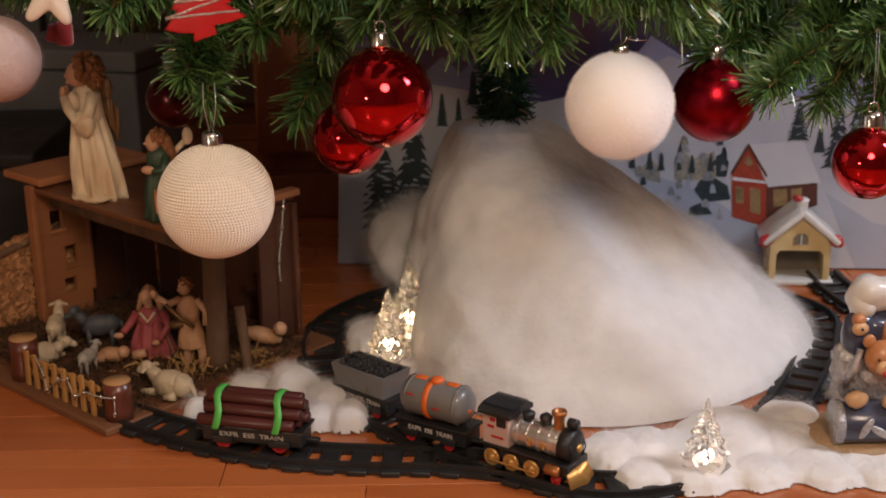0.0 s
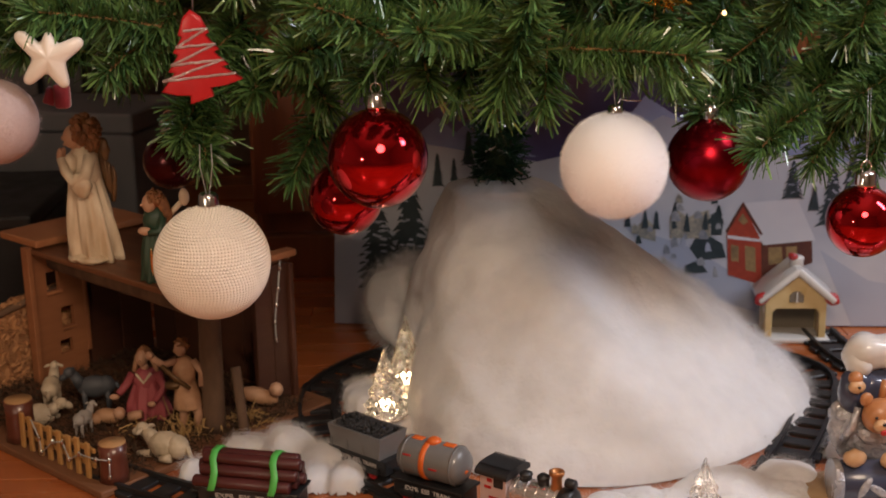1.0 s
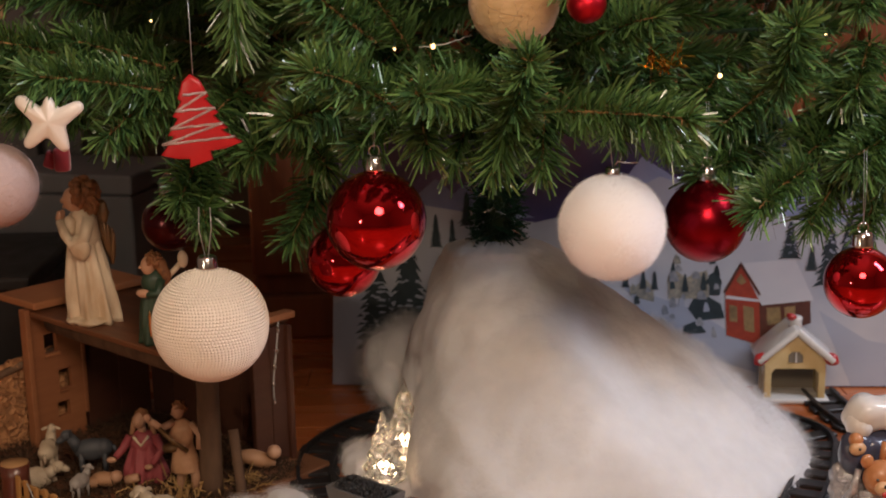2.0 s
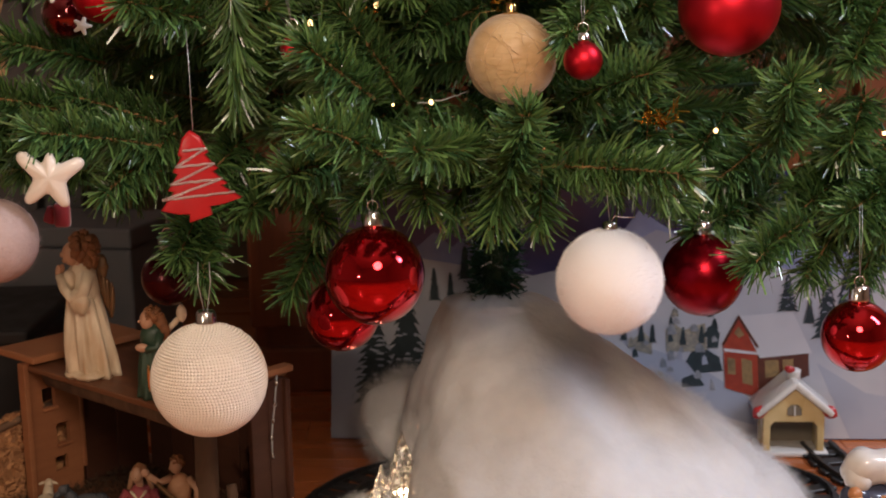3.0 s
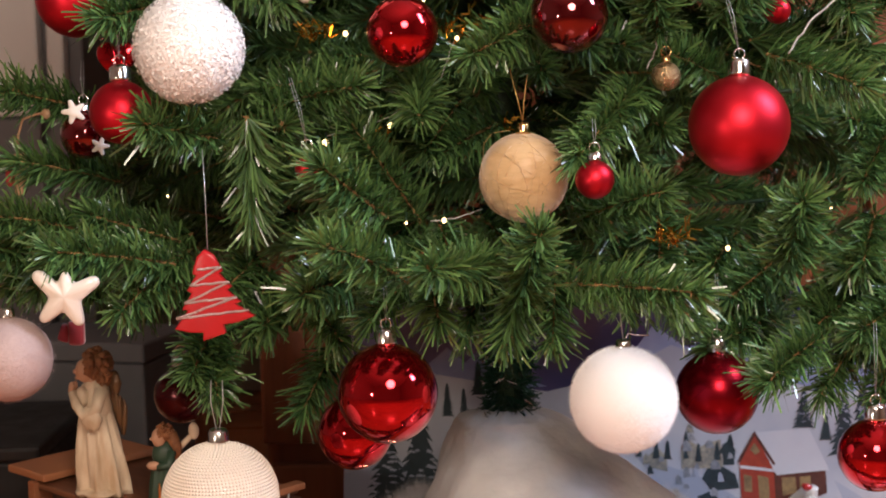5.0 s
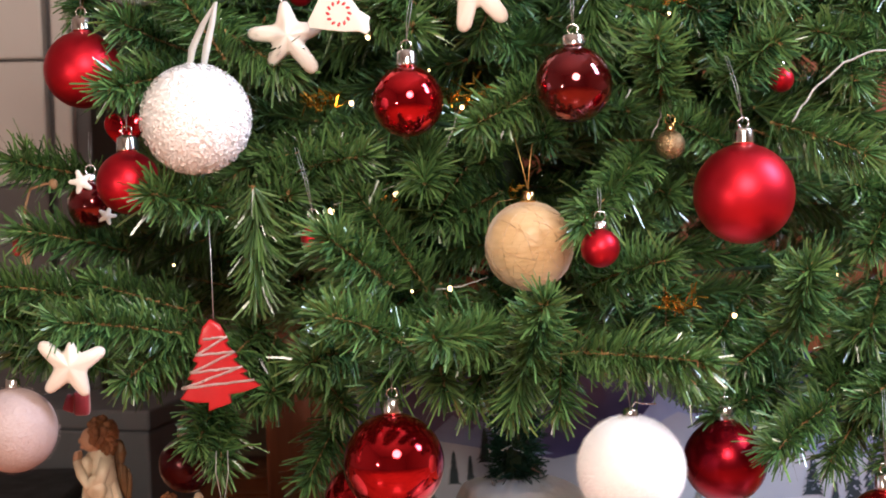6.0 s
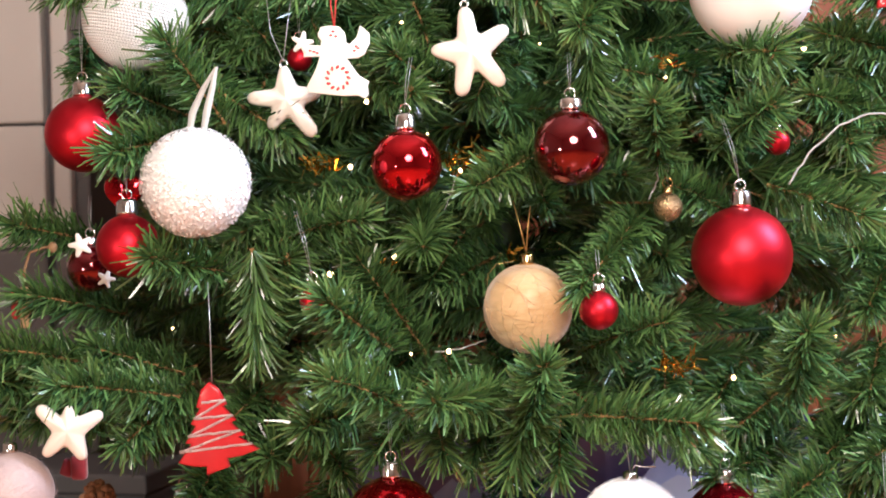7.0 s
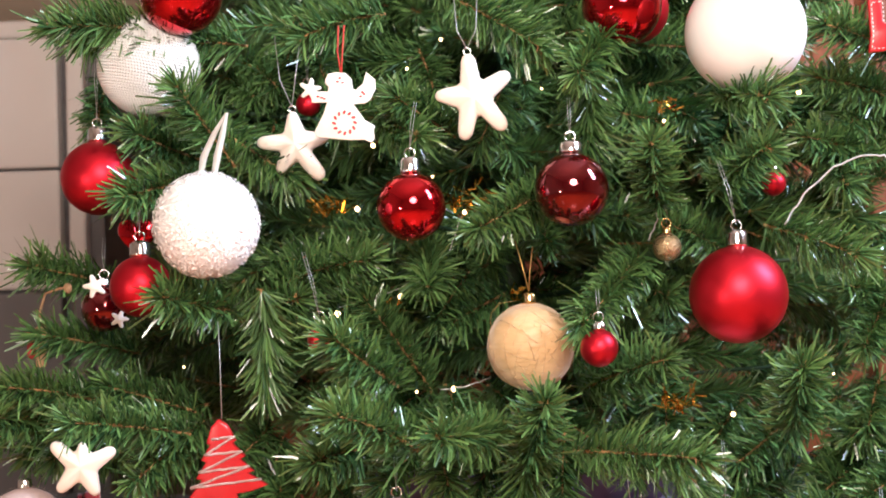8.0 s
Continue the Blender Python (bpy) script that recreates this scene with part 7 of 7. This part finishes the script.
part("front_button", turned([(0.0042, 0), (0.0044, 0.002), (0.002, 0.0032)], 14, pose(0.0530, 0, zb - 0.001, 0, 90, 0)), GOLD_TOY, loco, "gold button on the smokebox")
for x in (0.006, 0.022):
    part("gold_clip", box(0.004, 0.002, 0.008, (x, -0.0152, zb - 0.006), 0.0008), GOLD_TOY, loco)
part("headlamp", turned([(0.0046, 0), (0.005, 0.001), (0.005, 0.009), (0.004, 0.0105)], 16, pose(0.042, 0, 0.0715, 0, 90, 0)), BLACK_PLASTIC, loco)
for y in (-0.0125, 0.0125):
    part("cylinder", turned([(0.0052, 0), (0.0058, 0.001), (0.0058, 0.015), (0.0052, 0.016)], 16, pose(0.028, y * 1.45, 0.0265, 0, 90, 0)), COPPER, loco)
for x in (-0.037, -0.014, 0.010):
    for y in (-0.0150, 0.0180):
        w_ = wheel(loco, x, y, 0.0092, GOLD_TOY, 0.0036)
for y in (-0.0200, 0.0200):
    part("rod", box(0.054, 0.0012, 0.0022, (-0.012, y, 0.0165), 0.0004, 1), GOLD_TOY, loco, smooth=False)
for y in (-0.0145, 0.0170):
    wheel(loco, 0.038, y, 0.0056, WHEEL_RED)
# cowcatcher of slanting bars
bm = bmesh.new()
for k in range(19):
    y = -0.0185 + 0.037 * k / 18
    tube(bm, [(0.049, y * 0.92, 0.031), (0.0640 - abs(y) * 0.30, y * 1.08, 0.0125)], 0.0012, 5)
tube(bm, [(0.0615 - abs(y) * 0.35, y * 1.05, 0.0125) for y in [-0.0175 + 0.035 * k / 8 for k in range(9)]], 0.0020, 5)
part("cowcatcher", bm, GOLD_TOY, loco, "gold cowcatcher")
part("buffer_beam", box(0.006, 0.038, 0.010, (0.0495, 0, 0.0225), 0.001), BLACK_PLASTIC, loco, smooth=False)
for y in (-0.012, 0.012):
    part("handrail", rope([(0.050, y, 0.035), (0.054, y, 0.045), (0.050, y, 0.056)], 0.0008, 5), BLACK_PLASTIC, loco)


# ---- cotton snow, acrylic trees, the little house, the bear group ----
def fibres(points, n, length, seed, wide=0.00010):
    """Loose fine hairs that stand out of wadding; points are (place, outward)."""
    g = random.Random(seed)
    verts, faces = [], []
    for _ in range(n):
        p, o = g.choice(points)
        d = (o * g.uniform(0.1, 1.0) + Vector((g.gauss(0, 1), g.gauss(0, 1), g.gauss(0, 0.8)))).normalized()
        w = d.orthogonal().normalized() * wide
        q = p + Vector((g.uniform(-1, 1), g.uniform(-1, 1), g.uniform(-1, 1))) * 0.003
        m = q + d * length * g.uniform(0.4, 1.0) + Vector((g.gauss(0, 1), g.gauss(0, 1), g.gauss(0, 1))) * length * 0.12
        e = m + (d + o * 0.2 + Vector((g.gauss(0, 1), g.gauss(0, 1), g.gauss(0, 1))) * 0.7).normalized() * length * 0.5
        b = len(verts)
        verts += [q - w, q + w, m + w, m - w, e]
        faces += [(b, b + 1, b + 2, b + 3), (b + 3, b + 2, b + 4)]
    verts = [Vector((v.x, v.y, max(v.z, 0.001))) for v in verts]
    me = bpy.data.meshes.new("fluff")
    me.from_pydata(verts, [], faces)
    me.materials.append(COTTON)
    return me


def cotton_patch(name, label, pts, seed, freq=55.0):
    """A loose torn piece of wadding: one soft uneven sheet that swells where its tufts lie."""
    t = thing(name, label, "cotton snow", (0, 0, 0), 0, "cotton snow")
    x0, x1 = min(p[0] - p[2] for p in pts) - 0.01, max(p[0] + p[2] for p in pts) + 0.01
    y0, y1 = min(p[1] - p[2] for p in pts) - 0.01, max(p[1] + p[2] for p in pts) + 0.01
    step = 0.0016
    nx, ny = int((x1 - x0) / step), int((y1 - y0) / step)
    bm = bmesh.new()
    grid = {}
    for i in range(nx + 1):
        for j in range(ny + 1):
            p = Vector((x0 + i * step, y0 + j * step, seed * 0.37))
            q = p + Vector((noise.noise(p * 45), noise.noise(p * 45 + Vector((9, 0, 0))), 0)) * 0.006
            s, h = 0.0, 0.0
            for x, y, r, hh in pts:
                k = 1 - ((q.x - x) ** 2 + (q.y - y) ** 2) / (r * r)
                if k > 0:
                    s += k
                    h = max(h, hh * (k ** 0.55))
            if s > 0.004:
                z = h * (0.92 + 0.13 * noise.noise(p * 30) + 0.035 * noise.noise(p * 110)) + 0.0005 * noise.noise(p * 330)
                grid[i, j] = bm.verts.new((p.x + 0.002 * noise.noise(p * 90), p.y + 0.002 * noise.noise(p * 90 + Vector((5, 5, 0))), max(0.0012, z * min(1, s * 2.6) ** 0.8)))
    for (i, j), v in grid.items():
        c = [grid.get(k) for k in ((i, j), (i + 1, j), (i + 1, j + 1), (i, j + 1))]
        if all(c):
            bm.faces.new(c)
    bm.normal_update()
    top = [(v.co.copy(), v.normal.copy()) for v in bm.verts]
    part("wadding", bm, COTTON, t)
    ob = new("fluff", fibres(top, min(9000, len(top) * 3), 0.006, seed, 0.00005))
    ob.parent = t
    tagged(ob, kind="stuff")
    return t


rim = []
for p, nrm in mound_pts:
    o = Vector((p.x - TRUNK.x, p.y - TRUNK.y, 0.12)).normalized()
    if abs(o.x) > 0.80 or p.z < 0.010:
        rim.append((p, o))
ob = new("fluff", fibres(rim, 26000, 0.009, 77, 0.00005))
ob.parent = mound
tagged(ob, kind="stuff")
cotton_patch("cotton_tuft", "torn tuft of cotton wadding between the wagons and stable", [(-0.140, 1.150, 0.030, 0.036), (-0.105, 1.128, 0.028, 0.030), (-0.085, 1.098, 0.022, 0.024), (-0.112, 1.100, 0.022, 0.020), (-0.175, 1.165, 0.026, 0.022)], 1)
cotton_patch("cotton_tuft", "flat tuft of cotton wadding under two acrylic trees", [(-0.072, 1.275, 0.028, 0.026), (-0.035, 1.295, 0.030, 0.015), (-0.075, 1.30, 0.026, 0.024), (-0.050, 1.225, 0.030, 0.015)], 2)
cotton_patch("cotton_tuft", "white tuft of cotton wadding beside the log wagon", [(-0.222, 1.118, 0.014, 0.024)], 4)
t = thing("cotton_tuft", "loose round tuft of cotton wadding behind the heap", "cotton snow", (0, 0, 0), 0, "cotton snow")
bm = blob(bmesh.new(), (-0.030, 1.455, 0.052), 0.05, 1.05, 0.8, 0.95, 64, 44, (0, 0, 0), 0.42, 24.0)
for v in bm.verts:
    v.co.z = max(0.002, v.co.z)
tuft_pts = [(v.co.copy(), (v.co - Vector((-0.030, 1.455, 0.052))).normalized()) for v in bm.verts]
part("wadding", bm, COTTON, t)
ob = new("fluff", fibres(tuft_pts, 16000, 0.016, 5, 0.00005))
ob.parent = t
tagged(ob, kind="stuff")
cotton_patch("cotton_field", "spread sheet of white cotton wadding in front of the heap", [(0.135, 1.020, 0.032, 0.026), (0.165, 1.035, 0.036, 0.020), (0.200, 1.025, 0.050, 0.016), (0.245, 1.050, 0.055, 0.026), (0.285, 1.045, 0.050, 0.022), (0.235, 1.004, 0.040, 0.013), (0.175, 1.006, 0.040, 0.013), (0.300, 1.010, 0.040, 0.016), (0.345, 1.012, 0.040, 0.016), (0.300, 1.075, 0.034, 0.026), (0.390, 1.010, 0.05, 0.018), (0.160, 0.990, 0.028, 0.017), (0.205, 0.987, 0.032, 0.017), (0.255, 0.990, 0.030, 0.016), (0.310, 0.990, 0.030, 0.014), (0.360, 0.988, 0.032, 0.014)], 3)
cotton_patch("cotton_tuft", "small tuft of cotton wadding at the bear figurine", [(0.372, 1.135, 0.026, 0.030), (0.405, 1.170, 0.035, 0.03)], 5)

ACRYLIC = glass("clear_acrylic", (1.0, 0.97, 0.93), 0.22, 1.42)
ACRYLIC.node_tree.nodes["Principled BSDF"].inputs["Transmission Weight"].default_value = 0.94
LED = glow("warm_led", (1.0, 0.72, 0.40), 26.0)
LED_DIM = glow("soft_led", (1.0, 0.80, 0.60), 16.0)


def acrylic_tree(where, h, w, led, label):
    """A faceted fir of clear acrylic with a light in its foot."""
    t = thing("acrylic_tree", label, "light ornament", where, 0, "acrylic trees")
    bm = bmesh.new()
    n, tiers = 12, 9
    prof = [(w * 0.40, 0.0), (w * 0.46, h * 0.04)] + [(w * 0.5 * (1 - k / tiers) ** 0.85, h * (0.10 + 0.87 * k / tiers)) for k in range(tiers)] + [(0.0006, h)]
    loops = []
    for j, (r, z) in enumerate(prof):
        loop = []
        for i in range(n):
            q = r * (1.10 if (i + j) % 2 else 0.84)
            loop.append(bm.verts.new((q * math.cos(6.283 * i / n), q * math.sin(6.283 * i / n), z - (0.012 * h if (i + j) % 2 and 0 < j < tiers + 1 else 0))))
        loops.append(loop)
    low_ = min(v.co.z for v in bm.verts)
    for v in bm.verts:
        v.co.z -= min(0, low_)
    for a, b in zip(loops, loops[1:]):
        for i in range(n):
            bm.faces.new((a[i], a[(i + 1) % n], b[(i + 1) % n], b[i]))
    bm.faces.new(loops[0][::-1])
    bm.faces.new(loops[-1])
    bmesh.ops.triangulate(bm, faces=bm.faces)
    part("body", bm, ACRYLIC, t, smooth=False)
    lamp_ = part("light", turned([(w * 0.06, h * 0.10), (w * 0.08, h * 0.14), (w * 0.05, h * 0.20), (w * 0.01, h * 0.24)], 12), led, t, "small warm light inside")
    return t


acrylic_tree((-0.0535, 1.222, 0.014), 0.070, 0.043, LED, "clear acrylic fir lit warm from inside on cotton")
acrylic_tree((-0.0345, 1.290, 0.013), 0.081, 0.045, LED, "taller clear acrylic fir lit warm from inside")
acrylic_tree((0.2095, 0.988, 0.011), 0.060, 0.040, LED_DIM, "small clear acrylic fir standing on the cotton snow")

YELLOW_CLAY = mat("yellow_glaze", (0.74, 0.60, 0.32), (0.60, 0.43, 0.18), 0.3, scale=50, coat=0.5)
SNOW_CLAY = mat("white_glaze", (0.72, 0.71, 0.68), (0.62, 0.61, 0.59), 0.3, scale=50, coat=0.5, bump=0.1)
RED_CLAY = mat("red_glaze", (0.48, 0.03, 0.03), (0.38, 0.02, 0.02), 0.3, scale=50, coat=0.5)
GREY_CLAY = mat("unglazed_inside", (0.22, 0.19, 0.14), (0.15, 0.13, 0.10), 0.7, scale=40)
house = thing("ceramic_house", "little yellow glazed ceramic house with snowy roof and open front", "ceramic house", (0.4035, 1.470, 0), -4)
part("base", box(0.078, 0.052, 0.007, (0, 0, 0.0), 0.0028, 3), SNOW_CLAY, house, "white glazed foot")
front = prism([(-0.034, 0.007), (-0.026, 0.007), (-0.026, 0.036), (-0.022, 0.041), (0.022, 0.041), (0.026, 0.036), (0.026, 0.007), (0.034, 0.007), (0.034, 0.052), (0.0, 0.082), (-0.034, 0.052)], 0.006, pose(0, -0.019, 0), 0.001, 2)
part("front_wall", front, YELLOW_CLAY, house, smooth=False)
for s in (-1, 1):
    part("side_wall", box(0.006, 0.034, 0.046, (s * 0.031, 0.0012, 0.007), 0.001), YELLOW_CLAY, house, smooth=False)
part("back_wall", prism([(-0.028, 0.007), (0.028, 0.007), (0.028, 0.050), (0.0, 0.078), (-0.028, 0.050)], 0.005, pose(0, 0.0155, 0)), GREY_CLAY, house, smooth=False)
part("small_window", prism([(-0.008, 0.049), (0.008, 0.049), (0.008, 0.057), (0.004, 0.0615), (-0.004, 0.0615), (-0.008, 0.057)], 0.0025, pose(0, -0.0220, 0), 0.0004, 1), GREY_CLAY, house, "dark little arched window", smooth=False)
part("window_bar", box(0.0016, 0.002, 0.012, (0, -0.0236, 0.049), 0.0003, 1), SNOW_CLAY, house, smooth=False)
for s in (-1, 1):
    rf = bmesh.new()
    add_box(rf, 0.058, 0.056, 0.008, pose(s * 0.0205, -0.002, 0.0690, 0, s * 41.5, 0), 0.003, 3)
    for v in rf.verts:
        v.co.z += 0.0016 * noise.noise(v.co * 120)
    part("roof", rf, SNOW_CLAY, house, "snow-covered glazed roof")
    part("bow", blob(bmesh.new(), (s * 0.039, -0.024, 0.0535), 0.0078, 1.2, 0.7, 0.9, 12, 8, (0, s * 30, 0), 0.2, 200), RED_CLAY, house, "red bow")
part("chimney", turned([(0.008, 0.082), (0.0075, 0.094), (0.0085, 0.097), (0.006, 0.099)], 14, pose(0.001, -0.006, 0)), SNOW_CLAY, house)
part("red_cap", blob(bmesh.new(), (-0.004, -0.010, 0.099), 0.0058, 1.1, 0.8, 0.75, 12, 8, (0, 25, 0), 0.15, 200), RED_CLAY, house, "small red cap on the chimney")

FUR = mat("brown_bear_glaze", (0.50, 0.22, 0.085), (0.38, 0.15, 0.055), 0.4, scale=60, bump=0.2, coat=0.2)
FUR_PALE = mat("pale_muzzle", (0.62, 0.38, 0.20), (0.52, 0.30, 0.15), 0.45, scale=60)
BLUE_GLAZE = mat("blue_grey_glaze", (0.055, 0.065, 0.11), (0.04, 0.045, 0.075), 0.3, scale=60, coat=0.4)
ICE = mat("silver_glitter_glaze", (0.66, 0.64, 0.62), (0.30, 0.31, 0.36), 0.22, metal=0.5, scale=260, bump=1.0, bump_scale=330)
SAND = mat("sand_rim", (0.42, 0.28, 0.15), (0.32, 0.20, 0.10), 0.6, scale=90)
figure("bear_figurine", "glazed figurine of bears on a blue drum with silver glitter", pose(0.352, 1.042, 0.008, 0, 0, 6), [
    (SAND, lambda bm: rings(bm, [(0.050, 0.0), (0.052, 0.004), (0.048, 0.009)], 36, None, 0.8)),
    (BLUE_GLAZE, lambda bm: rings(bm, [(0.016, -0.026), (0.0172, -0.025), (0.0172, 0.040), (0.016, 0.041)], 26, pose(-0.008, -0.022, 0.026, 0, 90, -6))),
    (ICE, lambda bm: rings(bm, [(0.0176, -0.027), (0.0186, -0.026), (0.0186, -0.021), (0.0176, -0.020)], 26, pose(-0.008, -0.022, 0.026, 0, 90, -6))),
    (ICE, lambda bm: rings(bm, [(0.0176, 0.020), (0.0186, 0.021), (0.0186, 0.030), (0.0176, 0.031)], 26, pose(-0.008, -0.022, 0.026, 0, 90, -6))),
    (ICE, ball((-0.014, -0.040, 0.028), 0.006, 0.6, 0.35, 1.7, rot=(0, 30, 0))),
    (ICE, ball((-0.002, -0.040, 0.024), 0.006, 0.6, 0.35, 1.7, rot=(0, -55, 0))),
    (ICE, ball((-0.010, 0.004, 0.066), 0.019, 1.0, 0.8, 1.6, bump=0.25, freq=150, u=32, v=26)),
    (BLUE_GLAZE, ball((-0.012, -0.004, 0.098), 0.0150, 1.0, 0.8, 1.3, bump=0.12, freq=140, u=24, v=18)),
    (FUR_PALE, ball((-0.016, -0.016, 0.106), 0.0065, 1.1, 0.7, 0.9)),
    (BLACK_PLASTIC, ball((-0.016, -0.0205, 0.107), 0.0012)),
    (ICE, limb([(-0.024, -0.014, 0.060), (-0.020, -0.022, 0.074), (-0.016, -0.020, 0.090)], 0.0038, 0.0028)),
    (ICE, ball((0.010, -0.006, 0.060), 0.022, 1.1, 0.8, 1.2, bump=0.2, freq=120, u=28, v=22)),
    (BLUE_GLAZE, ball((0.004, 0.000, 0.092), 0.021, 1.1, 0.8, 1.2, bump=0.12, freq=110, u=28, v=22)),
    (ICE, ball((0.004, -0.020, 0.066), 0.0120, 1.5, 0.6, 0.8, bump=0.25, freq=220, u=26, v=18)),
    (FUR, ball((0.002, -0.026, 0.084), 0.0155, 1.05, 0.85, 0.98, u=24, v=18)),
    (FUR, ball((-0.011, -0.024, 0.098), 0.0055, 1, 0.6, 1.1)),
    (FUR, ball((0.015, -0.024, 0.098), 0.0055, 1, 0.6, 1.1)),
    (FUR_PALE, ball((-0.002, -0.038, 0.080), 0.0072, 1.1, 0.7, 0.85)),
    (RED_CLAY, ball((-0.003, -0.0432, 0.0765), 0.0026, 1.2, 0.6, 1.0)),
    (BLACK_PLASTIC, ball((-0.003, -0.0435, 0.0835), 0.0016)),
    (BLACK_PLASTIC, ball((-0.008, -0.0385, 0.0875), 0.0013)),
    (BLACK_PLASTIC, ball((0.005, -0.0395, 0.0875), 0.0013)),
    (FUR_PALE, ball((-0.020, -0.030, 0.050), 0.0085, 1.1, 0.8, 0.9, bump=0.15, freq=200)),
    (FUR_PALE, ball((0.012, -0.033, 0.047), 0.0095, 1.3, 0.8, 0.8, bump=0.15, freq=200)),
    (FUR, ball((-0.016, -0.012, 0.112), 0.0060)),
    (FUR, limb([(0.004, -0.022, 0.098), (0.006, -0.020, 0.112)], 0.0042, 0.0034)),
    (BLUE_GLAZE, ball((0.026, -0.012, 0.092), 0.016, 1.0, 0.9, 1.8, bump=0.1, freq=120)),
    (SNOW_CLAY, ball((0.006, 0.004, 0.128), 0.019, 1.45, 1.0, 0.85, bump=0.25, freq=60, u=26, v=18)),
    (SNOW_CLAY, ball((-0.010, 0.000, 0.121), 0.013, 0.9, 0.9, 1.0, bump=0.25, freq=70)),
])
